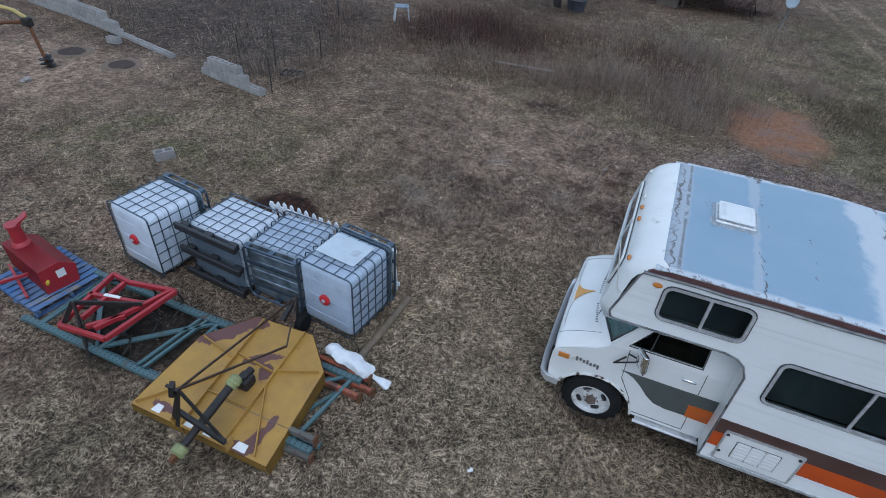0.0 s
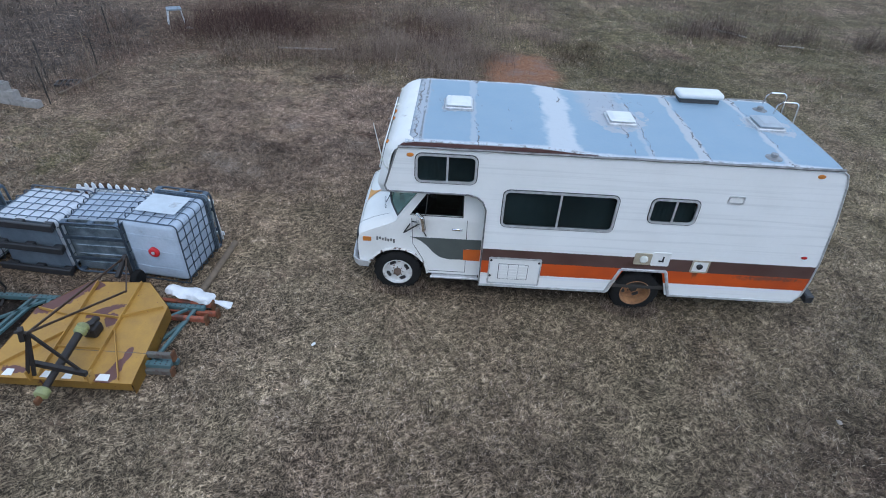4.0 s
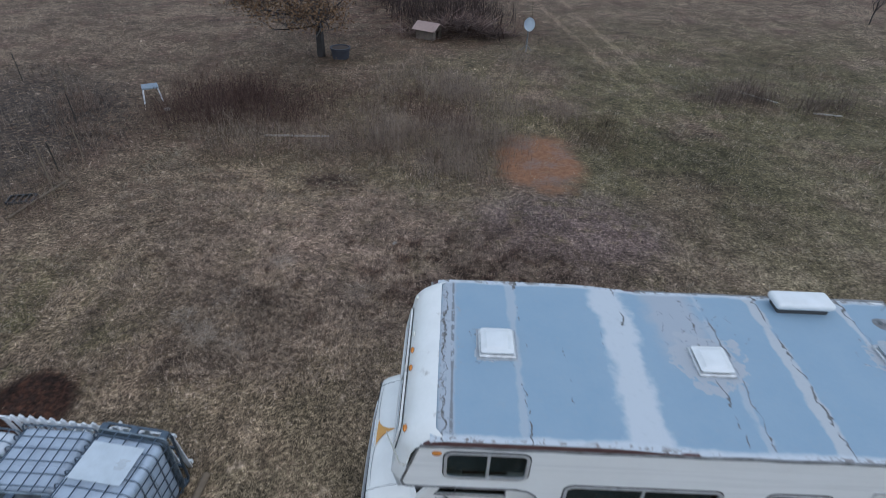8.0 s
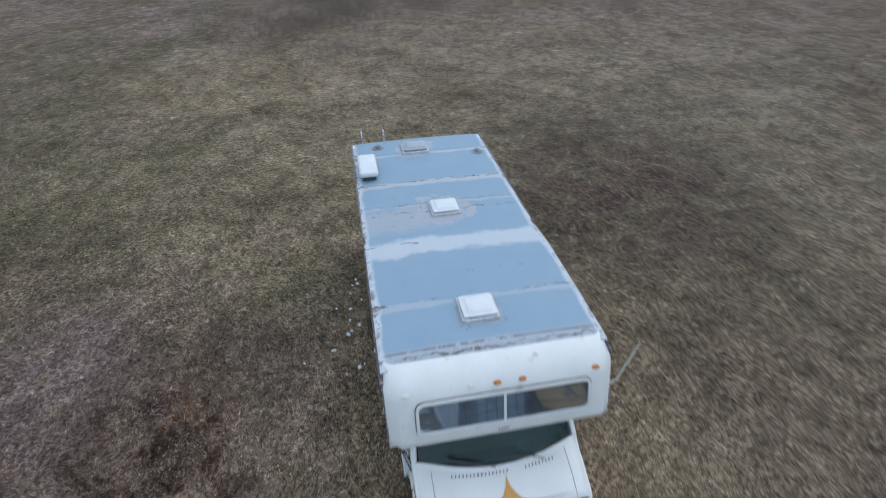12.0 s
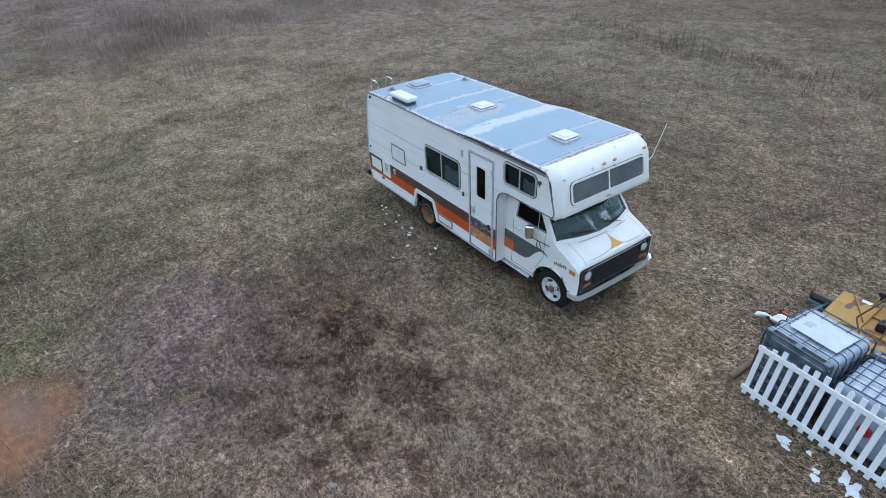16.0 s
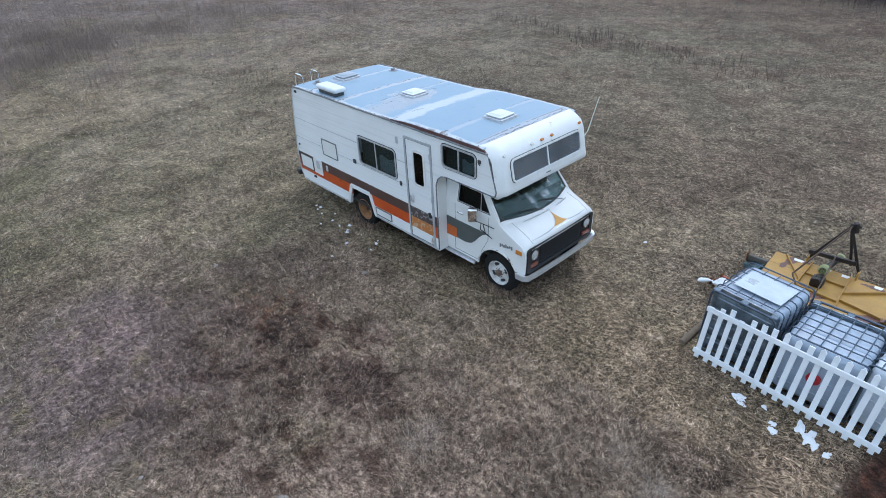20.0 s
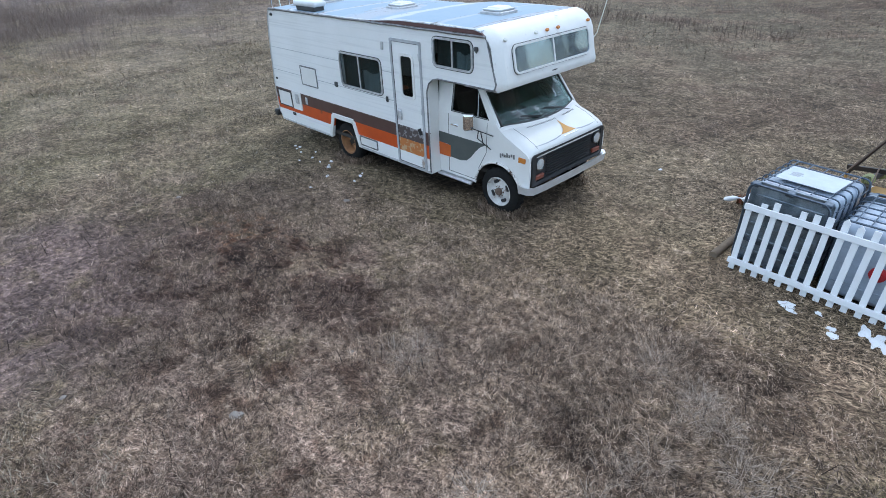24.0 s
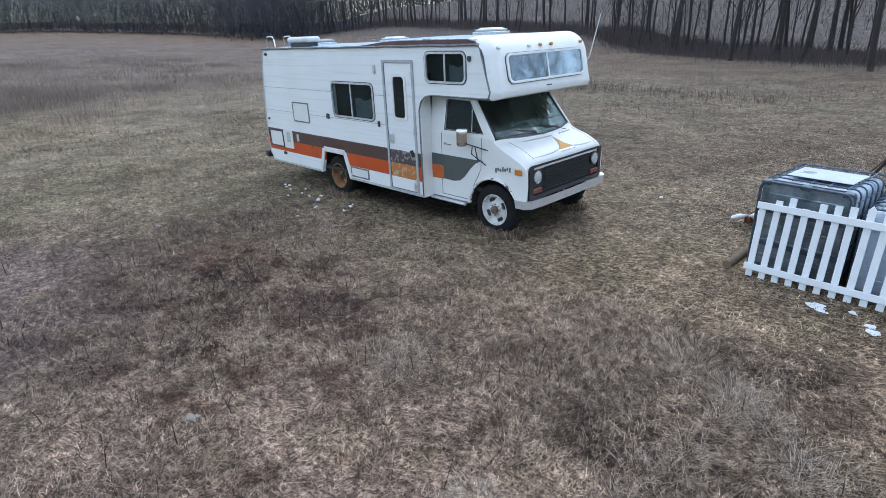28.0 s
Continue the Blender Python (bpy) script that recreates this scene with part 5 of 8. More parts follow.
for s in (-1, 1):
    bm = B()
    bar(bm, (0.02, MID + s * (HW - 0.035), 1.37), (0.475, MID + s * (HW - 0.105), 1.985), 0.05, 0.06, bevel=0.014)
    part("windscreen_pillar", bm, WHITE_PAINT, rv, "", True)
    bm = B()
    yb = MID + s * 0.28 - 0.12
    cyl(bm, (-0.215, yb - 0.1, 1.37), (-0.135, yb + 0.20, 1.448), 0.006, 6)
    bar(bm, (-0.165, yb + 0.02, 1.415), (-0.095, yb + 0.42, 1.49), 0.008, 0.022)
    part("wiper", bm, BLACK, rv, "black windscreen wiper")
# orange flash on the hood
PALE_GREY = mat("worn_grey_decal", (0.34, 0.35, 0.36), 0.5, dark=(0.5, 0.5, 0.5), scale=14, amount=0.8)


def hood_point(u, v, w):
    q = (u - MID) / HW
    z = np.interp(v, [-0.60, -0.55, -0.40, -0.28], [1.154, 1.197, 1.282, 1.332])
    return Vector((v + 0.035 * q * q, u, z - 0.012 * q * q + 0.004 + w))
bm = B()
slab(bm, [(1.15, -0.31), (1.175, -0.41), (1.225, -0.485), (1.29, -0.53), (1.36, -0.552), (1.15, -0.556), (0.97, -0.552), (1.03, -0.525), (1.085, -0.475), (1.125, -0.41)], [], hood_point, 0.004)
part("decal", bm, mat("orange_decal", (0.64, 0.33, 0.07), 0.5, dark=(0.5, 0.24, 0.08), scale=12), rv, "faded orange flash on the hood")
for pts in ([(1.95, -0.570), (1.70, -0.572), (1.50, -0.566), (1.37, -0.551), (1.37, -0.560), (1.50, -0.576), (1.72, -0.582)], [(0.41, -0.570), (0.66, -0.572), (0.84, -0.566), (0.96, -0.551), (0.96, -0.560), (0.84, -0.576), (0.64, -0.582)]):
    bm = B()
    slab(bm, pts, [], hood_point, 0.004)
    part("decal", bm, PALE_GREY, rv, "thin grey sweep beside the hood flash")
for k in range(5):
    bm = B()
    box(bm, -0.588 + 0.006 * (k % 2), 1.30 - k * 0.075, 1.172, 0.012, 0.05, 0.03, 0, pose(0, 0, 0, 0, -25, 0))
    part("badge_letter", bm, CHROME, rv, "chrome lettering, unreadable")

# nose: grille, lamps, bumper
HEADLAMP = mat("headlamp_glass", (0.66, 0.67, 0.66), 0.10, 0.4, dark=(0.40, 0.41, 0.41), scale=30)
bm = B()
slab(bm, rrect(0.26, 0.60, 2.10, 1.09, 0.06), [rrect(0.34, 0.66, 2.02, 1.06, 0.04)], lambda u, v, w: Vector((-0.585 - w, u, v)), 0.03)
grille = part("grille", bm, BLACK, rv, "black full-width grille")
bm = B()
slab(bm, rrect(0.33, 0.65, 2.03, 1.07, 0.04), [], lambda u, v, w: Vector((-0.565 - w, u, v)), 0.01)
part("grille_back", bm, BLACK, grille)
for k in range(9):
    bm = B()
    bar(bm, (-0.592, 0.62, 0.70 + k * 0.04), (-0.592, 1.74, 0.70 + k * 0.04), 0.022, 0.014)
    part("slat", bm, BLACK, grille)
for y in (0.44, 1.92):
    bm = B()
    lathe(bm, [(0.105, 0), (0.105, 0.03), (0.09, 0.035)], Matrix.Translation((-0.58, y, 0.92)) @ pose(0, 0, 0, 0, -90, 0), 20)
    lamp = part("headlamp", bm, BLACK, rv, "round headlamp")
    bm = B()
    lathe(bm, [(0.082, 0.0), (0.08, 0.036), (0.05, 0.046), (0.01, 0.05)], Matrix.Translation((-0.58, y, 0.92)) @ pose(0, 0, 0, 0, -90, 0), 20)
    part("lens", bm, HEADLAMP, lamp, "", True)
    bm = B()
    lathe(bm, [(0.081, 0.034), (0.093, 0.038), (0.095, 0.030)], Matrix.Translation((-0.58, y, 0.92)) @ pose(0, 0, 0, 0, -90, 0), 20, 0)
    part("rim", bm, CHROME, lamp, "chrome headlamp ring", True)
    bm = B()
    box(bm, -0.60, y, 0.72, 0.04, 0.2, 0.07, 0.008)
    part("turn_signal", bm, mat("faded_red", (0.19, 0.05, 0.03), 0.35), rv, "faded amber turn signal")
bm = B()
pts = [(-0.44, 0.19), (-0.58, 0.20), (-0.635, 0.25), (-0.655, 0.5), (-0.665, MID), (-0.655, 1.86), (-0.635, 2.11), (-0.58, 2.16), (-0.44, 2.17)]
prof = [(0.03, 0.500), (0.0, 0.503), (-0.028, 0.516), (-0.038, 0.534), (-0.037, 0.556), (-0.022, 0.580), (0.006, 0.606), (0.034, 0.622), (0.055, 0.626)]
rings = []
for i, (x, y) in enumerate(pts):
    a, c = pts[max(0, i - 1)], pts[min(len(pts) - 1, i + 1)]
    d = Vector((c[0] - a[0], c[1] - a[1], 0)).normalized()
    nrm = Vector((d.y, -d.x, 0))
    rings.append([bm.verts.new(Vector((x, y, z)) - nrm * o) for o, z in prof])
for a, c in zip(rings, rings[1:]):
    for k in range(len(prof)):
        bm.faces.new((a[k], a[(k + 1) % len(prof)], c[(k + 1) % len(prof)], c[k]))
bm.faces.new(rings[0]), bm.faces.new(rings[-1])
part("front_bumper", bm, mat("dull_chrome", (0.80, 0.81, 0.83), 0.30, 0.5, dark=(0.55, 0.54, 0.53), scale=9, stain=(0.2, 0.13, 0.08), sscale=10, slevel=0.72), rv, "dulled chrome front bumper", True)

# cab inside
bm = B()
box(bm, 0.55, MID, 0.62, 1.4, 1.8, 0.06)
box(bm, 0.72, MID, 0.72, 1.0, 0.5, 0.2, 0.04)
part("cab_floor", bm, DARK, rv)
bm = B()
across(bm, [station(0.02, 1.40, 0.08, 0, HW - 0.06), station(0.22, 1.38, 0.03, 0, HW - 0.06), station(0.26, 1.15, 0.0, 0, HW - 0.06), station(0.14, 0.9, 0.0, 0, HW - 0.06)])
part("dashboard", bm, CURTAIN, rv, "", True)
for y in (0.72, 1.64):
    bm = B()
    box(bm, 0.78, y, 0.95, 0.5, 0.5, 0.16, 0.05, None, 2)
    box(bm, 1.02, y, 1.30, 0.14, 0.48, 0.70, 0.05, pose(0, 0, 0, 0, 12, 0), 2)
    part("seat", bm, mat("seat_vinyl", (0.10, 0.085, 0.065), 0.7), rv, "worn brown cab seat", True)
bm = B()
wheel_m = pose(0.42, 0.70, 1.37, 0, -55, 0)
tube(bm, [wheel_m @ Vector((0.2 * math.cos(a), 0.2 * math.sin(a), 0)) for a in np.linspace(0, 2 * math.pi, 24, endpoint=False)], 0.012, 6, True)
cyl(bm, (0.42, 0.70, 1.37), (0.22, 0.70, 1.23), 0.025, 8)
for a in (20, 160, 270):
    cyl(bm, wheel_m @ Vector((0, 0, 0)), wheel_m @ Vector((0.2 * math.cos(radians(a)), 0.2 * math.sin(radians(a)), 0)), 0.01, 6)
part("steering_wheel", bm, BLACK, rv, "thin black steering wheel")


# wheels
HUB = mat("rusted_hub", (0.20, 0.155, 0.125), 0.8, 0.2, dark=(0.10, 0.06, 0.04), scale=14, amount=0.9)


def wheel(x, y, s, dish, rim_mat, label):
    """A wheel whose outer face looks along s * y. dish: how far the rim's face lies inside."""
    m = Matrix.Translation((x, y, 0.37)) @ pose(0, 0, 0, -90 * s, 0, 0)
    bm = B()
    lathe(bm, [(0.215, -0.10), (0.28, -0.105), (0.345, -0.095), (0.368, -0.07), (0.372, 0.0), (0.368, 0.07), (0.345, 0.095), (0.28, 0.108), (0.23, 0.104)], m, 36, 0)
    for k in range(36):
        a = 2 * math.pi * k / 36
        mm = m @ Matrix.Rotation(a, 4, "Z")
        box(bm, *(mm @ Vector((0.369, 0.0, 0.04 * (1 if k % 2 else -1)))), 0.02, 0.045, 0.07, 0, mm.to_3x3().to_4x4())
    tyre = part("wheel", bm, RUBBER, rv, label, True)
    bm = B()
    lathe(bm, [(0.236, 0.085), (0.236, 0.108), (0.222, 0.108), (0.205, 0.066 - dish), (0.165, 0.055 - dish), (0.10, 0.075 - dish), (0.09, 0.08 - dish), (0.01, 0.08 - dish)], m, 32, 2)
    part("rim", bm, rim_mat, tyre, "", True)
    for k in range(4):
        a = 2 * math.pi * k / 4 + 0.5
        bm = B()
        c = m @ Vector((0.158 * math.cos(a), 0.158 * math.sin(a), 0.060 - dish))
        box(bm, *c, 0.058, 0.105, 0.03, 0.025, (m @ Matrix.Rotation(a, 4, "Z")).to_3x3().to_4x4(), 3)
        part("hand_hole", bm, BLACK, tyre)
    bm = B()
    lathe(bm, [(0.062, 0.07 - dish), (0.058, 0.125 - dish), (0.03, 0.135 - dish)], m, 14)
    for k in range(8):
        a = 2 * math.pi * k / 8
        cyl(bm, m @ Vector((0.083 * math.cos(a), 0.083 * math.sin(a), 0.07 - dish)), m @ Vector((0.083 * math.cos(a), 0.083 * math.sin(a), 0.095 - dish)), 0.01, 6)
    part("hub", bm, HUB if dish < 0.05 else DARK, tyre, "rusty hub")


WHITE_RIM = mat("white_rim", (0.72, 0.72, 0.70), 0.5, dark=(0.34, 0.31, 0.28), scale=9, amount=0.8, stain=(0.16, 0.08, 0.045), sscale=14, slevel=0.58)
RUSTY_RIM = mat("rusty_rim", (0.44, 0.23, 0.10), 0.75, dark=(0.09, 0.04, 0.022), scale=7, amount=1.0, stain=(0.55, 0.48, 0.4), sscale=10, slevel=0.64)
for s in (-1, 1):
    wheel(0.0, MID + s * 0.845, s, 0.0, WHITE_RIM, "front wheel with a white steel rim")
    wheel(3.71, MID + s * 1.03, s, 0.12, RUSTY_RIM, "outer rear wheel with a deep rusty rim")
    wheel(3.71, MID + s * 0.76, s, 0.05, RUSTY_RIM, "inner rear wheel")
bm = B()
cyl(bm, (0.0, 0.45, 0.37), (0.0, 1.91, 0.37), 0.04, 10)
cyl(bm, (3.71, 0.5, 0.37), (3.71, 1.86, 0.37), 0.06, 10)
lathe(bm, [(0.05, -0.14), (0.16, -0.05), (0.16, 0.05), (0.05, 0.14)], pose(3.71, MID, 0.37, 90), 12)
part("axles", bm, DARK, rv)
for s in (-1, 1):
    ys = sorted((MID + s * 0.62, MID + s * 1.145))
    bm = B()
    box(bm, 3.71, (ys[0] + ys[1]) / 2, 0.90, 0.95, ys[1] - ys[0], 0.03)
    box(bm, 3.71, ys[0] if s > 0 else ys[1], 0.62, 0.95, 0.02, 0.56)
    for x in (3.24, 4.18):
        box(bm, x, (ys[0] + ys[1]) / 2, 0.65, 0.02, ys[1] - ys[0], 0.5)
    part("wheel_housing", bm, DARK, rv)
    bm = B()
    for k in range(len(ARCH) - 1):
        bar(bm, (ARCH[k][0] * 1.02, MID + s * 0.78, ARCH[k][1] + 0.01), (ARCH[k + 1][0] * 1.02, MID + s * 0.78, ARCH[k + 1][1] + 0.01), 0.33, 0.02)
    part("wheel_housing", bm, DARK, rv)

# ---- yard: liquid totes ----
GALV = mat("galvanised_tube", (0.12, 0.155, 0.20), 0.40, 0.7, dark=(0.05, 0.063, 0.078), scale=15, amount=0.8)
BOTTLE = mat("milky_plastic", (0.47, 0.54, 0.63), 0.24, dark=(0.31, 0.36, 0.43), scale=3, amount=0.8, bump=0.5, bscale=7, stain=(0.24, 0.21, 0.17), sscale=3.2, slevel=0.66, swidth=0.1)
BOTTLE_WHITE = mat("milky_plastic_clean", (0.66, 0.70, 0.75), 0.24, dark=(0.46, 0.51, 0.57), scale=3, amount=0.8, bump=0.5, bscale=7, stain=(0.20, 0.20, 0.20), sscale=7, slevel=0.69, swidth=0.03)
# bottle plastic again, with the shade between the runners in its colour
SHADED_BASE = mat("shaded_bottle_base", (0.075, 0.095, 0.12), 0.3, dark=(0.15, 0.18, 0.21), scale=4, amount=0.9, bump=0.5, bscale=7)
RED_CAP = mat("red_cap", (0.55, 0.02, 0.03), 0.4, dark=(0.38, 0.02, 0.02), scale=20)
# the paler mottling paints in glints off the crumpled sheet
STEEL_SHEET = mat("galvanised_sheet", (0.10, 0.13, 0.15), 0.28, 0.55, dark=(0.40, 0.46, 0.51), scale=7, amount=0.85, bump=1.0, bscale=9)
PALE_SHEET = mat("label_sheet", (0.52, 0.57, 0.61), 0.5, dark=(0.40, 0.44, 0.47), scale=6, amount=0.8)
GREY_PRINT = mat("grey_print", (0.42, 0.43, 0.44), 0.6)


def tote(m, fx, fy, h, bottle, pallet, label, sheet=False):
    """A cage tank: upright it is fx by fy and h high; m lays it on its side."""
    t = thing("tote_tank", label, "tank", m, "totes lying on their sides", own=True)
    hx, hy, z0, z1 = fx / 2 - 0.03, fy / 2 - 0.03, 0.15, h - 0.015
    bm = B()
    g = box(bm, 0, 0, (z0 + z1) / 2, 2 * hx - 0.02, 2 * hy - 0.02, z1 - z0 - 0.03, 0.085, None, 3)
    for v in bm.verts:
        v.co.z += 0.006 * math.sin(v.co.x * 9) * (1 if v.co.z > 0.6 else 0)
    bm.transform(Matrix())
    b = part("bottle", bm, bottle, t, "milky plastic bottle", True)
    for k in (0.36, 0.66):
        bm = B()
        pts = [(x, y, z0 + (z1 - z0) * k) for x, y in rrect(-hx + 0.008, -hy + 0.008, hx - 0.008, hy - 0.008, 0.08)]
        tube(bm, pts, 0.008, 5, True)
        part("rib", bm, bottle, b)
    bm = B()
    lathe(bm, [(0.085, 0), (0.085, 0.035), (0.07, 0.045), (0.04, 0.05), (0.035, 0.04), (0.002, 0.04)], pose(0, 0.02, z1 - 0.012), 18, 2)
    c = part("cap", bm, RED_CAP, t, "red screw cap", True)
    bm = B()
    lathe(bm, [(0.028, 0), (0.026, 0.016), (0.002, 0.018)], pose(0, 0.02, z1 + 0.03), 12, 2)
    part("cap_centre", bm, PALE_SHEET, c)
    for k in (-0.26, 0.02, 0.27):
        bm = B()
        tube(bm, [(-hx + 0.07, k * fy + 0.012, z1 - 0.018), (-0.12, k * fy - 0.006, z1 - 0.013), (0.13, k * fy + 0.004, z1 - 0.013), (hx - 0.07, k * fy - 0.008, z1 - 0.018)], 0.007, 5)
        part("crease", bm, bottle, b)
    # cage
    for k in range(6):
        z = 0.20 + (h - 0.24) * k / 5
        bm = B()
        tube(bm, [(x, y, z) for x, y in rrect(-hx - 0.02, -hy - 0.02, hx + 0.02, hy + 0.02, 0.07, 3)], 0.009 if k < 5 else 0.012, 5, True)
        part("cage_hoop", bm, GALV, t)
    nx, ny = (5, 6) if fx < fy else (6, 5)
    for k in range(nx):
        x = -hx + 0.10 + (2 * hx - 0.2) * k / (nx - 1)
        for s in (-1, 1):
            bm = B()
            cyl(bm, (x, s * (hy + 0.022), 0.14), (x, s * (hy + 0.022), h - 0.04), 0.008, 5)
            part("cage_upright", bm, GALV, t)
    for k in range(ny):
        y = -hy + 0.10 + (2 * hy - 0.2) * k / (ny - 1)
        for s in (-1, 1):
            bm = B()
            cyl(bm, (s * (hx + 0.022), y, 0.14), (s * (hx + 0.022), y, h - 0.04), 0.008, 5)
            part("cage_upright", bm, GALV, t)
    # pallet
    if pallet == "black":
        bm = B()
        box(bm, 0, 0, 0.142, fx - 0.10, fy - 0.10, 0.008, 0.003)
        p = part("pallet", bm, SHADED_BASE, t, "black plastic runners under a bottle base coloured as shaded")
        for y in (-1, 0, 1):
            bm = B()
            box(bm, -0.03, y * (fy / 2 - 0.075), 0.03, fx + 0.08, 0.12, 0.06, 0.012)
            part("runner", bm, BLACK, p, "black plastic pallet runner")
            for x in (-1, 0, 1):
                bm = B()
                box(bm, x * (fx / 2 - 0.09), y * (fy / 2 - 0.07), 0.10, 0.15, 0.11, 0.08, 0.012)
                part("block", bm, BLACK, p)
    else:
        bm = B()
        slab(bm, rrect(-fx / 2 + 0.02, -fy / 2 + 0.02, fx / 2 - 0.02, fy / 2 - 0.02, 0.06), [], lambda u, v, w: Vector((u, v, 0.11 + w)), 0.02)
        for v in bm.verts:
            v.co.z += 0.0
        p = part("pallet", bm, STEEL_SHEET, t, "galvanised sheet pallet")
        for k in range(5):
            bm = B()
            bar(bm, (-fx / 2 + 0.1, (k - 2) * fy / 6, 0.10), (fx / 2 - 0.1, (k - 2) * fy / 6, 0.10), 0.028, 0.02, bevel=0.008)
            part("pressed_rib", bm, STEEL_SHEET, p)
        bm = B()
        tube(bm, [(x, y, 0.02) for x, y in rrect(-fx / 2 + 0.03, -fy / 2 + 0.03, fx / 2 - 0.03, fy / 2 - 0.03, 0.09)], 0.018, 6, True)
        part("skid_tube", bm, GALV, p)
        for x in (-1, 0, 1):
            for y in (-1, 1):
                bm = B()
                box(bm, x * (fx / 2 - 0.08), y * (fy / 2 - 0.045), 0.065, 0.10, 0.05, 0.10, 0.01)
                part("foot", bm, GALV, p)
        for y in (-0.2, 0.2):
            bm = B()
            bar(bm, (-fx / 2 + 0.04, y, 0.02), (fx / 2 - 0.04, y, 0.02), 0.05, 0.025)
            part("skid_bar", bm, GALV, p)
    if sheet:
        bm = B()
        box(bm, -0.02, hy + 0.040, 0.56, 0.66, 0.006, 0.50)
        sh = part("label_sheet", bm, PALE_SHEET, t, "pale label sheet tied to the cage")
        for k in range(6):
            bm = B()
            box(bm, 0.16 + 0.01 * (k % 3), hy + 0.0445, 0.62 - k * 0.025, 0.10 + 0.04 * (k % 2), 0.003, 0.008)
            part("print_line", bm, GREY_PRINT, sh)
    return t


up, down = pose(0, 0, 0, 90), pose(0, 0, 0, -90)
tote(pose(-6.93, 1.03, 0.575, 0, 0, -8) @ up, 0.97, 1.15, 1.12, BOTTLE_WHITE, "steel", "white cage tank on its side with a red cap")
tote(pose(-5.80, 0.11, 0.50, 0, 0, -5) @ down, 1.14, 1.00, 1.10, BOTTLE_WHITE, "black", "cage tank on its side showing a black plastic pallet")
tote(pose(-4.72, 0.18, 0.50, 0, 0, -1) @ down, 1.00, 1.00, 1.06, BOTTLE, "steel", "cage tank on its side showing a galvanised sheet pallet")
tote(pose(-3.63, 1.18, 0.565, 0, 0, -7) @ up, 0.97, 1.13, 1.10, BOTTLE, "steel", "cage tank on its side with a pale label sheet", True)

# ---- picket fence panel leaning on the totes ----
FENCE_WHITE = mat("white_vinyl", (0.80, 0.81, 0.82), 0.4, dark=(0.68, 0.68, 0.67), scale=5, stain=(0.35, 0.32, 0.29), sscale=7, slevel=0.74)
fence = thing("picket_fence_panel", "white picket fence panel leaning on the totes", "fence", pose(-4.42, 1.40, 0.0, 8, 0, -4.0), own=True)
for z in (0.12, 0.85):
    bm = B()
    box(bm, 0, 0.035, z, 2.42, 0.03, 0.075, 0.004)
    part("rail", bm, FENCE_WHITE, fence)
tops = (0.885, 0.93, 0.985, 0.89, 0.975, 0.985, 1.0, 1.03, 1.0, 1.0, 1.03, 1.03, 1.035, 1.03, 1.03, 1.0, 0.96)
for k, top in enumerate(reversed(tops)):
    x = -1.13 + k * 0.1425
    bm = B()
    w = 0.034
    pointed = k in (1, 2, 3, 4, 5, 6, 8, 9)
    pts = [(x - w, 0.0), (x + w, 0.0), (x + w, top - 0.03), (x, top + 0.012), (x - w, top - 0.03)] if pointed else [(x - w, 0.0), (x + w, 0.0), (x + w, top), (x - w, top)]
    lean = random.uniform(-0.012, 0.012)
    slab(bm, [(u + lean * v, v) for u, v in pts], [], side_place(0.0, 1), 0.018)
    part("picket", bm, FENCE_WHITE, fence)

# ---- rotary cutter ----
YELLOW = mat("worn_yellow_paint", (0.43, 0.245, 0.045), 0.6, dark=(0.27, 0.15, 0.045), scale=4, amount=0.8, bump=0.2, stain=(0.115, 0.05, 0.035), sscale=9, slevel=0.67, swidth=0.03)


def rusted_deck():
    """Worn yellow paint that has flaked off in patches along the edges of the deck."""
    m = YELLOW.copy()
    m.name = "flaked_yellow_deck"
    n, l, b = nodes_of(m)
    out = b.inputs["Base Color"].links[0].from_socket
    co = n.new("ShaderNodeTexCoord").outputs["Object"]
    t = n.new("ShaderNodeTexNoise")
    t.inputs["Scale"].default_value, t.inputs["Detail"].default_value, t.inputs["Roughness"].default_value = 4.5, 8, 0.62
    l.new(co, t.inputs["Vector"])
    for cx, cy, rx, ry, turn in ((-0.66, 0.42, 0.42, 0.14, 50), (-0.36, 0.72, 0.16, 0.10, 10), (0.66, -0.78, 0.10, 0.20, -10), (0.52, -0.86, 0.16, 0.06, 0), (0.05, 0.25, 0.22, 0.08, 30), (-0.62, -0.80, 0.22, 0.07, 0), (0.72, -0.45, 0.05, 0.12, 0), (0.20, 0.1, 0.08, 0.16, 10)):
        mp = n.new("ShaderNodeMapping")
        mp.vector_type = "TEXTURE"
        mp.inputs["Location"].default_value, mp.inputs["Scale"].default_value, mp.inputs["Rotation"].default_value = (cx, cy, 0), (rx, ry, 100), (0, 0, radians(turn))
        l.new(co, mp.inputs["Vector"])
        ln = n.new("ShaderNodeVectorMath")
        ln.operation = "LENGTH"
        l.new(mp.outputs[0], ln.inputs[0])
        ad = n.new("ShaderNodeMath")
        ad.operation, ad.inputs[1].default_value = "MULTIPLY_ADD", 2.2
        l.new(t.outputs["Fac"], ad.inputs[0]), l.new(ln.outputs["Value"], ad.inputs[2])
        r = n.new("ShaderNodeMapRange")
        r.inputs[1].default_value, r.inputs[2].default_value, r.inputs[3].default_value, r.inputs[4].default_value = 1.98, 2.08, 1, 0
        l.new(ad.outputs[0], r.inputs[0])
        x = n.new("ShaderNodeMix")
        x.data_type = "RGBA"
        x.inputs[7].default_value = (0.125, 0.055, 0.045, 1)
        l.new(r.outputs[0], x.inputs[0]), l.new(out, x.inputs[6])
        out = x.outputs[2]
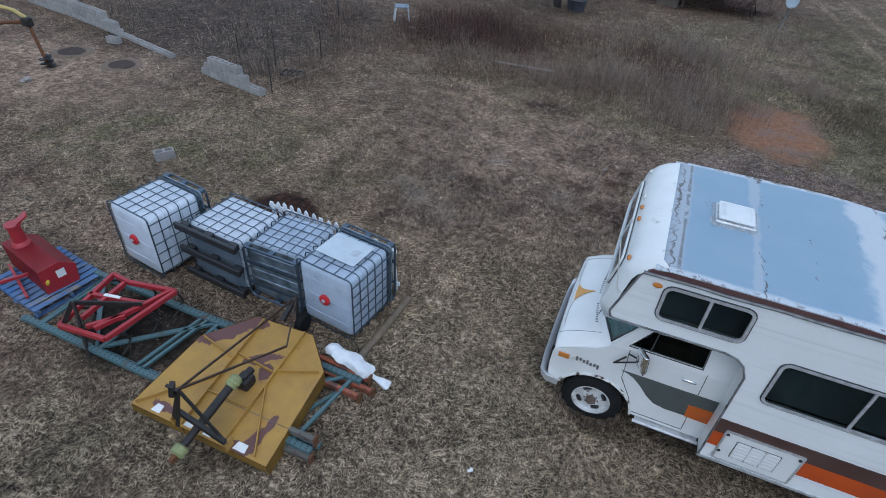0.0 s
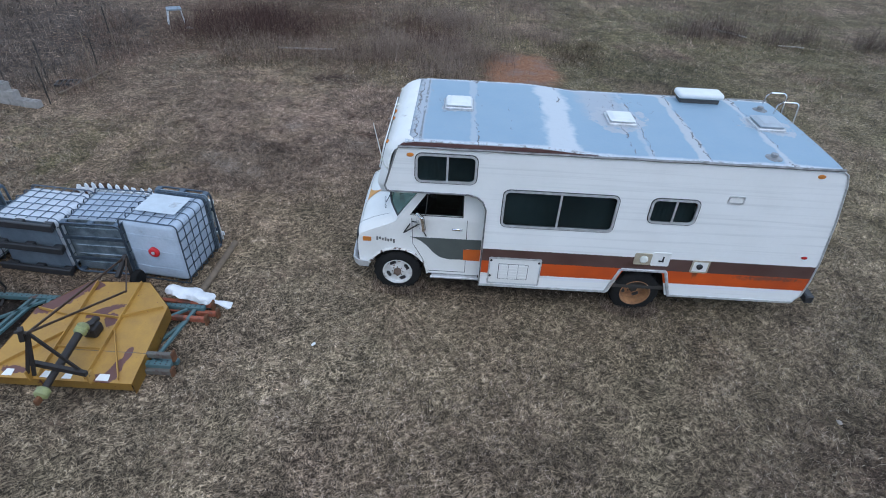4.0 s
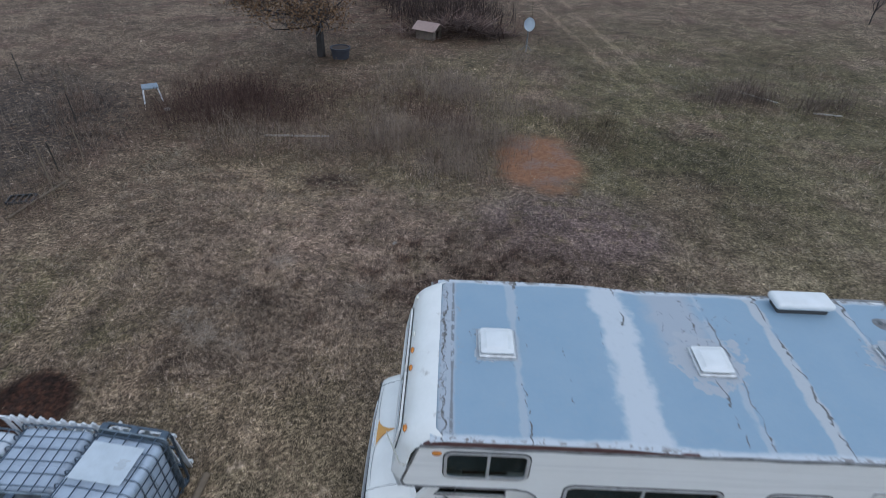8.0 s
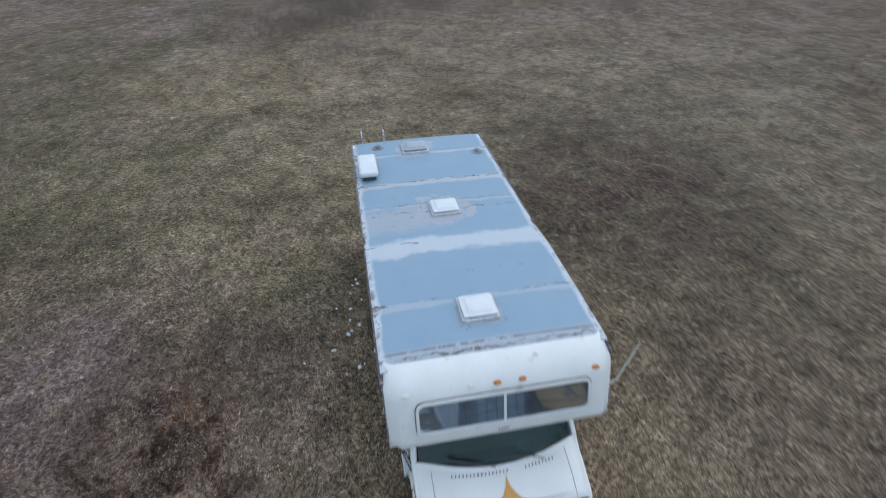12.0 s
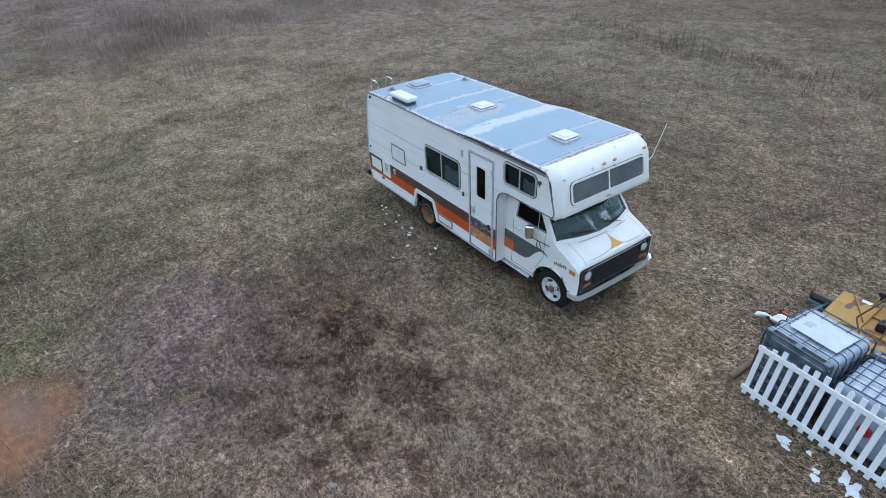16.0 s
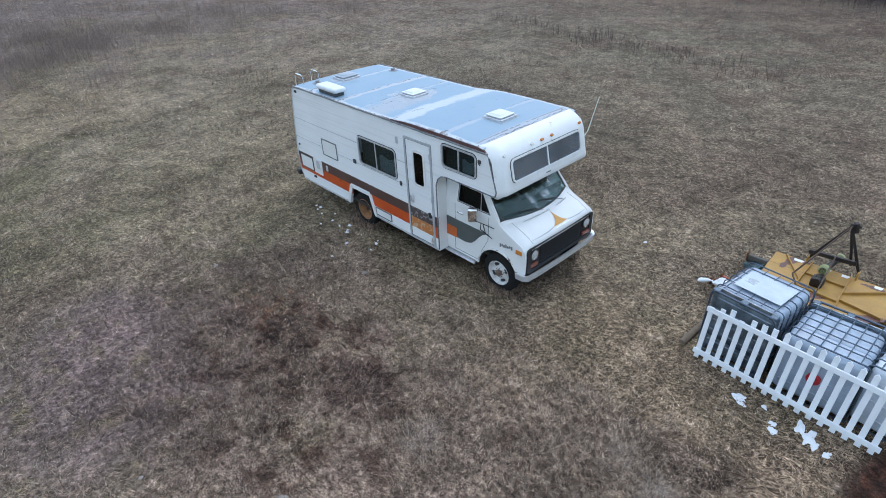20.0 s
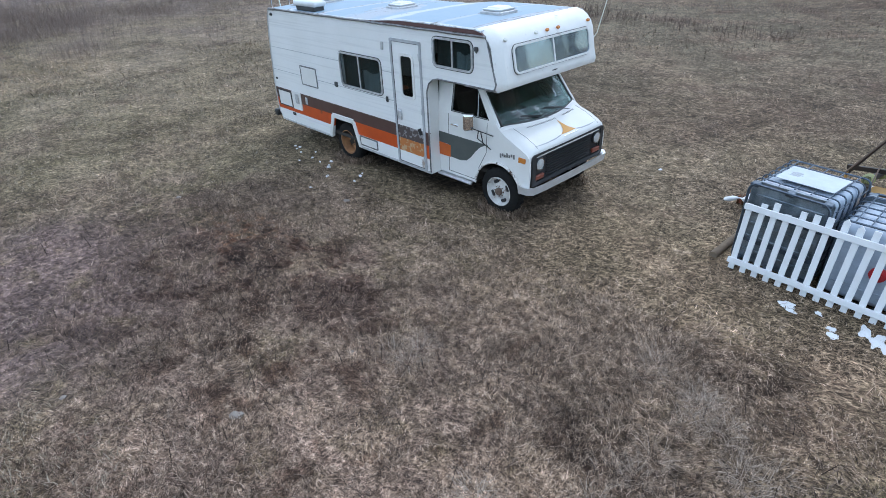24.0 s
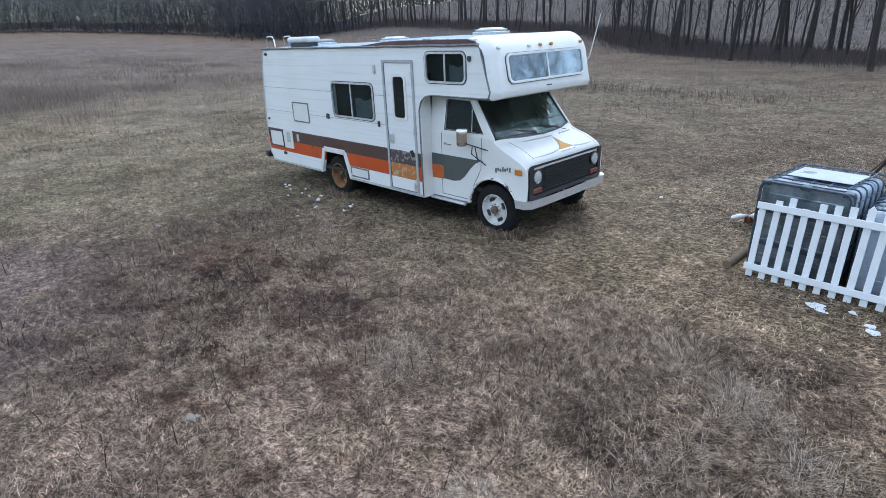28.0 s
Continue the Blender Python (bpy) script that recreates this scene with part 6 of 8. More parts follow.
    l.new(out, b.inputs["Base Color"])
    return m


DECK = rusted_deck()
BLACK_STEEL = mat("greasy_black_steel", (0.022, 0.020, 0.02), 0.55, 0.3, dark=(0.06, 0.045, 0.035), scale=14)
GREASY_RUST = mat("greasy_rusted_rod", (0.05, 0.032, 0.022), 0.6, 0.3, dark=(0.10, 0.06, 0.035), scale=14, amount=0.9)
cutter = thing("rotary_cutter", "rusty yellow rotary cutter with a black drive shaft", "mower", pose(-4.1, -1.2, 0.0))


def deck(u, v, w=0.0):
    """A point on the tilted deck: w above its top."""
    return Vector((u, v, 0.345 + (v + 0.4) * 0.085 + w))


OUT = [(-5.08, -2.13), (-3.12, -2.12), (-3.22, -0.80), (-3.68, -0.35), (-4.56, -0.40), (-5.03, -0.98)]
bm = B()
slab(bm, OUT, [], lambda u, v, w: deck(u, v, -w), 0.012)
part("deck", bm, DECK, cutter, "yellow deck with large rust patches")
for (a, c) in zip(OUT, OUT[1:] + OUT[:1]):
    bm = B()
    p0, p1 = deck(*a), deck(*c)
    d = (p1 - p0).normalized()
    nrm = Vector((d.y, -d.x, 0)).normalized() * 0.008
    vs = [bm.verts.new(p) for p in (p0 + nrm, p1 + nrm, Vector((p1.x, p1.y, p1.z - (0.12 if a[1] < -2 and c[1] < -2 else 0.22))) + nrm, Vector((p0.x, p0.y, p0.z - (0.12 if a[1] < -2 and c[1] < -2 else 0.22))) + nrm)]
    bm.faces.new(vs)
    bmesh.ops.solidify(bm, geom=bm.faces[:], thickness=0.008)
    part("skirt", bm, YELLOW, cutter)
for p, q, h in (((-4.42, -0.42), (-4.32, -2.10), 0.06), ((-3.78, -0.38), (-3.72, -2.10), 0.06), ((-5.03, -2.10), (-4.36, -1.35), 0.05), ((-4.98, -0.98), (-4.40, -1.10), 0.045), ((-3.76, -1.05), (-3.26, -0.84), 0.05), ((-3.74, -1.30), (-3.30, -2.08), 0.045), ((-4.38, -1.02), (-3.75, -1.08), 0.04), ((-4.36, -1.62), (-3.74, -1.62), 0.04)):
    bm = B()
    bar(bm, deck(*p, h / 2), deck(*q, h / 2), 0.014, h)
    part("stiffener", bm, YELLOW, cutter)
bm = B()
box(bm, *deck(-3.99, -1.36, 0.08), 0.19, 0.2, 0.16, 0.035, None, 2)
cyl(bm, deck(-3.99, -1.36, 0.12), deck(-3.99, -1.36, 0.20), 0.055, 12)
cyl(bm, deck(-3.99, -1.22, 0.14), deck(-4.0, -1.50, 0.16), 0.05, 12)
part("gearbox", bm, BLACK_STEEL, cutter, "greasy black gearbox", True)
YG = mat("yellow_green_guard", (0.33, 0.35, 0.14), 0.6, dark=(0.15, 0.16, 0.09), scale=10, amount=0.9)
bm = B()
g0, g1 = Vector((-3.99, -1.44, 0.52)), Vector((-4.03, -2.45, 0.30))
lathe(bm, [(0.05, 0)] + [(0.072 + 0.012 * (k % 2), 0.02 + 0.022 * k) for k in range(6)] + [(0.058, 0.16)], Matrix.Translation(g0) @ (g1 - g0).to_track_quat("Z", "Y").to_matrix().to_4x4(), 14)
part("shaft_guard", bm, YG, cutter, "yellow-green plastic shaft guard", True)
bm = B()
cyl(bm, g0, g0.lerp(g1, 0.62), 0.052, 12)
cyl(bm, g0.lerp(g1, 0.6), g1, 0.044, 12)
part("drive_shaft", bm, BLACK_STEEL, cutter, "black drive shaft", True)
bm = B()
lathe(bm, [(0.06, -0.1), (0.085, -0.08), (0.085, 0.0), (0.06, 0.02)], Matrix.Translation(g1) @ (g1 - g0).to_track_quat("Z", "Y").to_matrix().to_4x4(), 14)
part("shaft_guard", bm, YG, cutter, "yellow-green plastic shaft guard", True)
bm = B()
box(bm, g1.x, g1.y - 0.06, g1.z - 0.02, 0.05, 0.09, 0.09, 0.01)
part("yoke", bm, RUST, cutter)
apex = (-4.05, -2.17, 1.08)
for pts in ([apex, (-4.40, -2.12, 0.30)], [apex, (-3.63, -2.12, 0.30)], [apex, (-4.24, -2.20, 0.36)], [apex, (-4.17, -0.06, 0.56)], [apex, (-3.70, -0.86, 0.62), (-4.13, -0.06, 0.56)]):
    bm = B()
    rod = len(pts) > 2 or pts[1][1] > -1
    for a, c in zip(pts, pts[1:]):
        bar(bm, a, c, 0.016 if rod else 0.022, 0.028 if rod else 0.042)
    part("hitch_bar", bm, GREASY_RUST if rod else BLACK_STEEL, cutter, "thin rusty brace rod" if rod else "black hitch brace bar")
bm = B()
bar(bm, (-4.13, -2.2, 0.98), (-4.10, -2.18, 1.16), 0.09, 0.06, bevel=0.01)
cyl(bm, (-4.18, -2.19, 1.10), (-4.02, -2.19, 1.10), 0.02, 8)
part("hitch_head", bm, BLACK_STEEL, cutter)
bm = B()
bar(bm, (-4.32, -2.10, 0.48), (-3.60, -2.16, 0.40), 0.05, 0.07)
part("lift_arm", bm, BLACK_STEEL, cutter)
for x in (-4.40, -3.63):
    bm = B()
    box(bm, x, -2.10, 0.27, 0.03, 0.12, 0.16, 0.008)
    part("hitch_lug", bm, YELLOW, cutter)
bm = B()
bar(bm, (-4.17, -0.34, 0.40), (-4.15, -0.03, 0.58), 0.06, 0.06)
bar(bm, (-4.15, -0.03, 0.60), (-4.12, -0.08, 0.14), 0.05, 0.05)
part("tail_wheel_fork", bm, BLACK_STEEL, cutter)
bm = B()
lathe(bm, [(0.05, -0.045), (0.14, -0.05), (0.16, -0.02), (0.16, 0.02), (0.14, 0.05), (0.05, 0.045)], pose(-4.05, -0.08, 0.16, 0, 90, 0), 18)
part("tail_wheel", bm, RUBBER, cutter, "", True)
STICKER = mat("white_sticker", (0.78, 0.78, 0.75), 0.5, dark=(0.6, 0.6, 0.58), scale=12)
for x, w in ((-4.80, 0.13), (-4.31, 0.12), (-4.03, 0.12), (-3.60, 0.17)):
    bm = B()
    slab(bm, [(x, -2.10), (x + w, -2.10), (x + w * 0.9, -2.0), (x + 0.02, -2.0)], [], lambda u, v, w2: deck(u, v, 0.003 + w2), 0.002)
    part("sticker", bm, STICKER, cutter, "white warning sticker")
bm = B()
a, c = Vector((-3.205, -1.05, 0.235)), Vector((-3.165, -1.60, 0.19))
bar(bm, a, c, 0.006, 0.09)
part("decal", bm, PALE_SHEET, cutter, "pale maker's decal, unreadable")

# ---- pallet rack frames lying flat ----
TEAL = mat("teal_rack_paint", (0.07, 0.145, 0.155), 0.55, dark=(0.10, 0.13, 0.13), scale=6, amount=0.7, stain=(0.10, 0.055, 0.04), sscale=5, slevel=0.6)
ORANGE = mat("orange_beam_paint", (0.38, 0.10, 0.045), 0.6, dark=(0.16, 0.06, 0.04), scale=6, amount=0.9, stain=(0.10, 0.045, 0.032), sscale=5, slevel=0.53)

WEATHERED = mat("weathered_grey_beam", (0.13, 0.135, 0.12), 0.75, dark=(0.09, 0.06, 0.045), scale=6, amount=0.9, stain=(0.07, 0.04, 0.03), sscale=6, slevel=0.55)


def rack(m, length, width, label):
    r = thing("rack_frame", label, "rack", m, "pallet rack frames on the grass", own=True)
    for y in (-width / 2, width / 2):
        bm = B()
        box(bm, 0, y, 0.04, length, 0.08, 0.07, 0.006)
        post = part("post", bm, TEAL, r)
        bm = B()
        for k in range(int(length / 0.075)):
            for dy in (-0.018, 0.018):
                box(bm, -length / 2 + 0.04 + k * 0.075, y + dy, 0.0755, 0.022, 0.014, 0.003)
        tagged(part("perforation", bm, BLACK, post), kind="stuff")
    n = int(length / 1.0)
    for k in range(n):
        x0 = -length / 2 + 0.25 + k * (length - 0.5) / n
        x1 = x0 + (length - 0.5) / n
        s = 1 if k % 2 else -1
        bm = B()
        bar(bm, (x0, -s * (width / 2 - 0.04), 0.035), (x1, s * (width / 2 - 0.04), 0.035), 0.04, 0.035)
        part("brace", bm, TEAL, r)
        bm = B()
        bar(bm, (x0 + 0.06, -width / 2 + 0.04, 0.045), (x0 + 0.06, width / 2 - 0.04, 0.045), 0.04, 0.035)
        part("brace", bm, TEAL, r)
    return r


lower_rack = rack(pose(-5.25, -1.05, 0.0, 0, 0, 0.8), 4.9, 1.12, "teal perforated rack frame lying on the grass")
upper_rack = rack(pose(-5.18, -1.13, 0.078, 0, 0, -0.5), 4.75, 1.12, "second teal rack frame stacked on the first")
for r, p, q in ((upper_rack, (2.24, 0.52), (2.10, -0.52)), (upper_rack, (-0.36, -0.50), (-0.24, 0.52)), (upper_rack, (-0.26, -0.50), (-0.14, 0.52)), (lower_rack, (2.36, 0.5), (1.9, -0.5))):
    bm = B()
    bar(bm, (*p, 0.035), (*q, 0.035), 0.045, 0.035)
    part("brace", bm, TEAL, r)
for k, (y, z, x1) in enumerate(((-0.49, 0.125, -2.70), (-0.78, 0.09, -2.70), (-0.62, 0.05, -2.60), (-1.62, 0.20, -2.80), (-1.78, 0.05, -2.78))):
    b = thing("rack_beam", "weathered orange rack beam" if k < 3 else "weathered grey and rusty rack beam", "beam", pose(x1 - 0.7, y, z, 0, 0, -3 + k), "rack beams under the cutter", own=True)
    bm = B()
    box(bm, 0, 0, 0, 1.4, 0.06, 0.08, 0.006)
    part("tube", bm, ORANGE if k < 3 else WEATHERED, b)
    bm = B()
    box(bm, 0.70, 0, 0, 0.03, 0.09, 0.16, 0.004)
    part("end_plate", bm, RUST, b)

# ---- white sack roll, timber, loose rag ----
SACK = mat("white_woven_plastic", (0.74, 0.75, 0.76), 0.55, dark=(0.55, 0.56, 0.57), scale=12, amount=0.7, bump=0.6, bscale=18)
sack = thing("rolled_sack", "rolled white plastic sack tied at its end", "sack", pose(-3.06, -0.42, 0.225, 0, 7, -8), own=True)
bm = B()
n = 31
pts = [(-0.36 + 0.72 * k / (n - 1), 0.008 * math.sin(k * 0.5), 0.004 * math.cos(k * 0.8)) for k in range(n)]
tube(bm, pts, [min(0.105, 0.05 + 0.03 * k, 0.035 + 0.03 * (n - 1 - k)) for k in range(n)], 22)
for v in bm.verts:
    v.co += 0.042 * Vector(noise.noise_vector(v.co * 6)) + 0.020 * Vector(noise.noise_vector(v.co * 19)) + 0.008 * Vector(noise.noise_vector(v.co * 42))
    v.co.z *= 0.72
part("roll", bm, SACK, sack, "", True)
bm = B()
pts = [(0.36, 0, 0), (0.42, 0.0, 0.01), (0.50, 0.01, -0.03), (0.60, 0.02, -0.09)]
tube(bm, pts, [0.025, 0.03, 0.06, 0.075], 14)
for v in bm.verts:
    v.co.z = v.co.z * 0.5 - 0.02
    v.co += 0.024 * Vector(noise.noise_vector(v.co * 13))
part("loose_end", bm, SACK, sack, "", True)
WOOD = mat("weathered_timber", (0.20, 0.15, 0.10), 0.85, dark=(0.10, 0.075, 0.055), scale=9, amount=0.8, bump=0.5)
log = thing("timber_post", "weathered round timber post lying on the grass", "post")
bm = B()
pts = [(-3.06 + 0.006 * k, -0.18 + 0.116 * k, 0.022 + 0.004 * math.sin(k)) for k in range(13)]
tube(bm, pts, 0.055, 10)
part("post", bm, WOOD, log, "", True)

# ---- red cultivator ----
RED = mat("red_implement_paint", (0.37, 0.022, 0.032), 0.42, dark=(0.24, 0.03, 0.028), scale=6, amount=0.6, stain=(0.12, 0.06, 0.045), sscale=4, slevel=0.68)
cult = thing("cultivator", "red steel cultivator frame with black tines", "cultivator", pose(-6.3, -1.2, 0))
zt = 0.47
A, Bq, C, D, E = (-6.62, -1.75), (-6.84, -0.71), (-6.51, -0.74), (-5.79, -0.59), (-5.91, -1.67)
for p, q in ((A, Bq), (Bq, C), (C, D), (D, E), (A, E), ((-6.79, -1.16), (-6.0, -0.98)), ((-6.48, -1.53), (-6.55, -0.78)), ((-6.18, -1.60), (-5.98, -1.02)), ((-5.98, -1.02), (-5.86, -0.62)), ((-6.30, -1.62), (-6.02, -1.25))):
    bm = B()
    bar(bm, (*p, zt), (*q, zt), 0.055, 0.075, bevel=0.006)
    part("frame_bar", bm, RED, cult)
for (x, y) in ((-6.7, -1.4), (-6.82, -0.82), (-6.3, -0.72), (-5.85, -0.66), (-5.86, -1.1), (-5.9, -1.55), (-6.35, -1.68)):
    bm = B()
    tube(bm, [(x, y, 0.45), (x + 0.02, y + 0.12, 0.36), (x + 0.02, y + 0.16, 0.22), (x, y + 0.08, 0.10), (x - 0.02, y - 0.03, 0.012)], 0.018, 6)
    part("tine", bm, BLACK_STEEL, cult)
bm = B()
bar(bm, (-6.46, -1.55, 0.80), (-6.30, -1.74, 0.03), 0.03, 0.05)
part("mast_leg", bm, BLACK_STEEL, cult)
bm = B()
bar(bm, (-6.46, -1.55, 0.78), (-5.95, -1.02, 0.52), 0.03, 0.06)
part("mast_brace", bm, BLACK_STEEL, cult)
bm = B()
bar(bm, (-6.56, -1.10, zt + 0.041), (-6.32, -1.05, zt + 0.041), 0.05, 0.004)
part("sticker", bm, STICKER, cult)
bm = B()
bar(bm, (-6.46, -1.56, 0.80), (-6.58, -1.70, 0.50), 0.03, 0.06)
part("mast_leg", bm, BLACK_STEEL, cult)

# ---- blue pallet with a red snow blower ----
BLUE = mat("blue_pallet_paint", (0.045, 0.13, 0.32), 0.7, dark=(0.16, 0.19, 0.23), scale=4, amount=0.8, stain=(0.24, 0.22, 0.19), sscale=3, slevel=0.6)
pallet = thing("wooden_pallet", "blue painted wooden pallet on the grass", "pallet", pose(-8.05, -0.95, 0, 0, 0, -8), own=True)
for k in range(9):
    bm = B()
    box(bm, -0.54 + k * 0.135, 0, 0.131, 0.10, 1.05, 0.018, 0.003)
    part("board", bm, BLUE, pallet)
for y in (-0.48, 0, 0.48):
    bm = B()
    box(bm, 0, y, 0.071, 1.2, 0.045, 0.10)
    part("stringer", bm, BLUE, pallet)
for x in (-0.54, 0, 0.54):
    bm = B()
    box(bm, x, 0, 0.010, 0.10, 1.05, 0.018)
    part("board", bm, BLUE, pallet)
blower = thing("snow_blower", "red steel snow blower attachment on a blue pallet", "snow blower", pose(-7.95, -0.94, 0.14, 0, 0, -12) @ Matrix.Scale(0.74, 4), own=True)
bm = B()
slab(bm, [(-0.30, 0.0), (0.32, 0.0), (0.36, 0.40), (0.10, 0.60), (-0.30, 0.56)], [], lambda u, v, w: Vector((0.42 + w, u, v)), 0.02)
side = part("side_plate", bm, RED, blower)
bm = B()
slab(bm, [(-0.30, 0.0), (0.32, 0.0), (0.36, 0.40), (0.10, 0.60), (-0.30, 0.56)], [], lambda u, v, w: Vector((-1.05 + w, u, v)), 0.02)
part("side_plate", bm, RED, blower)
bm = B()
for (u0, v0), (u1, v1) in (((-0.30, 0.0), (-0.30, 0.56)), ((-0.30, 0.56), (0.10, 0.60)), ((0.10, 0.60), (0.36, 0.40))):
    vs = [bm.verts.new(p) for p in ((0.42, u0, v0), (0.42, u1, v1), (-1.04, u1, v1), (-1.04, u0, v0))]
    bm.faces.new(vs)
bmesh.ops.solidify(bm, geom=bm.faces[:], thickness=0.008)
part("housing", bm, RED, blower, "red auger housing")
bm = B()
cyl(bm, (-1.02, 0.05, 0.26), (0.40, 0.05, 0.26), 0.035, 10)
for k in range(40):
    a = k * 0.5
    box(bm, -1.0 + k * 0.035, 0.05 + 0.17 * math.cos(a), 0.26 + 0.17 * math.sin(a), 0.03, 0.08, 0.02, 0, pose(0, 0, 0, math.degrees(a), 0, 0))
part("auger", bm, RED, blower)
bm = B()
lathe(bm, [(0.20, 0.5), (0.17, 0.62), (0.13, 0.66), (0.12, 1.0), (0.15, 1.02), (0.15, 1.06)], pose(-0.72, -0.05, 0), 16)
part("chute", bm, RED, blower, "red discharge chute", True)
bm = B()
bar(bm, (-0.72, -0.05, 1.02), (-0.64, 0.22, 1.20), 0.2, 0.03)
part("chute_flap", bm, RED, blower)
bm = B()
bar(bm, (-1.0, -0.36, 0.05), (0.30, -0.60, 0.06), 0.05, 0.05)
bar(bm, (-0.2, -0.30, 0.20), (-0.5, -0.75, 0.10), 0.05, 0.06)
part("hitch_bar", bm, RED, blower)
bm = B()
box(bm, 0.442, 0.06, 0.34, 0.004, 0.16, 0.18)
part("sticker", bm, STICKER, side, "white label")
bm = B()
tube(bm, [(0.445, -0.24 + 0.012 * k, 0.20 + 0.05 * k - 0.006 * k * k) for k in range(6)], [0.012, 0.035, 0.04, 0.03, 0.02, 0.012], 6)
part("marking", bm, mat("yellow_mark", (0.6, 0.42, 0.03), 0.6), side, "yellow painted mark")

# ---- scraps and stones ----
SCRAP = mat("white_scrap", (0.76, 0.77, 0.78), 0.7, dark=(0.58, 0.58, 0.57), scale=20, bump=0.4, bscale=25)


def scrap(x, y, r, material=SCRAP, label="torn white plastic scrap on the grass", name="plastic_scrap", cat="litter", h=0.03, stretch=1.0, rot=0.0, ragged=0.0):
    bm = B()
    bmesh.ops.create_icosphere(bm, subdivisions=4 if ragged else 2, radius=1.0)
    for v in bm.verts:
        d = noise.noise(Vector((v.co.x * 1.4 + x * 7, v.co.y * 1.4 + y * 7, v.co.z)))
        if ragged:
            a = math.atan2(v.co.y, v.co.x)
            d = max(-1.15, d * 0.8 + ragged * noise.noise(Vector((math.cos(a) * 1.1 + x * 5, math.sin(a) * 1.1 + y * 5, 0))))
        v.co = Vector((v.co.x * r * (1 + 0.7 * d) * stretch, v.co.y * r * (1 + 0.7 * d), max(-0.25, v.co.z) * h * (1 + 0.8 * d)))
    ob = part(name, bm, material, None, "", True)
    ob.matrix_basis = pose(x, y, ground_height(x, y) + 0.25 * h, 0, 0, rot)
    return tagged(ob, label, cat, "scattered " + cat)


for x, y, r, sx in ((-4.06, 1.68, 0.075, 1.1), (-4.13, 1.78, 0.04, 1.5), (-4.37, 1.63, 0.035, 1.2), (-4.55, 1.85, 0.045, 1.0), (-4.60, 1.96, 0.055, 1.2), (-4.82, 1.66, 0.055, 2.0), (-4.95, 1.76, 0.085, 1.7), (-5.05, 1.84, 0.05, 1.3), (-5.20, 1.88, 0.045, 1.4)):
    scrap(x, y, r * 0.85, label="small ragged patch of old melting snow on the grass", name="snow_patch", cat="snow", h=0.010, stretch=sx * 1.15, rot=x * 90, ragged=0.9)
for k, (x, y, r) in enumerate(((5.30, 2.62, 0.05), (5.16, 2.60, 0.06), (5.12, 2.70, 0.035), (4.41, 2.77, 0.055), (4.63, 2.55, 0.045), (3.93, 2.63, 0.06), (3.72, 2.84, 0.08), (3.80, 2.78, 0.045), (3.36, 3.11, 0.06), (2.89, 2.69, 0.07), (2.78, 2.91, 0.05), (3.16, 3.60, 0.04), (4.47, 3.03, 0.04), (4.87, 2.75, 0.035), (4.09, 2.79, 0.045), (2.95, 2.60, 0.03), (-1.07, -1.08, 0.055))):
    scrap(x, y, r * 0.44, stretch=1.2 + 0.3 * (k % 3), rot=k * 37, h=0.02)
STONE = mat("pale_stone", (0.30, 0.265, 0.23), 0.85, dark=(0.18, 0.155, 0.135), scale=9)
for k, (x, y, r) in enumerate(((2.21, 3.49, 0.045), (-0.93, 7.02, 0.05), (0.60, 8.15, 0.025), (-1.0, 5.7, 0.02), (4.6, 5.4, 0.04), (6.0, -1.9, 0.03), (-15.6, 4.2, 0.12), (-9.2, 14.2, 0.10))):
    scrap(x, y, r, STONE, "small pale stone in the grass", "stone", "stone", r * 0.6, 1.3, k * 50)


# ---- dry grass, weeds and brush (too many to count: one object of a kind) ----
rng = np.random.default_rng(7)


def island_mat(name, tones, rough=0.9, patches=False):
    """A colour for each blade or stem, picked along a ramp by its own random number."""
    m = bpy.data.materials.new(name)
    m.use_nodes = True
    n, l, b = nodes_of(m)
    b.inputs["Roughness"].default_value = rough
    b.inputs["Specular IOR Level"].default_value = 0.2
    geo = n.new("ShaderNodeNewGeometry")
    ramp = n.new("ShaderNodeValToRGB")
    while len(ramp.color_ramp.elements) < len(tones):
        ramp.color_ramp.elements.new(0.5)
    for k, c in enumerate(tones):
        ramp.color_ramp.elements[k].position = k / (len(tones) - 1)
        ramp.color_ramp.elements[k].color = (*c, 1)
    l.new(geo.outputs["Random Per Island"], ramp.inputs[0])
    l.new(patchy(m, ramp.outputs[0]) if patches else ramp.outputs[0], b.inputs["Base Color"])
    return m


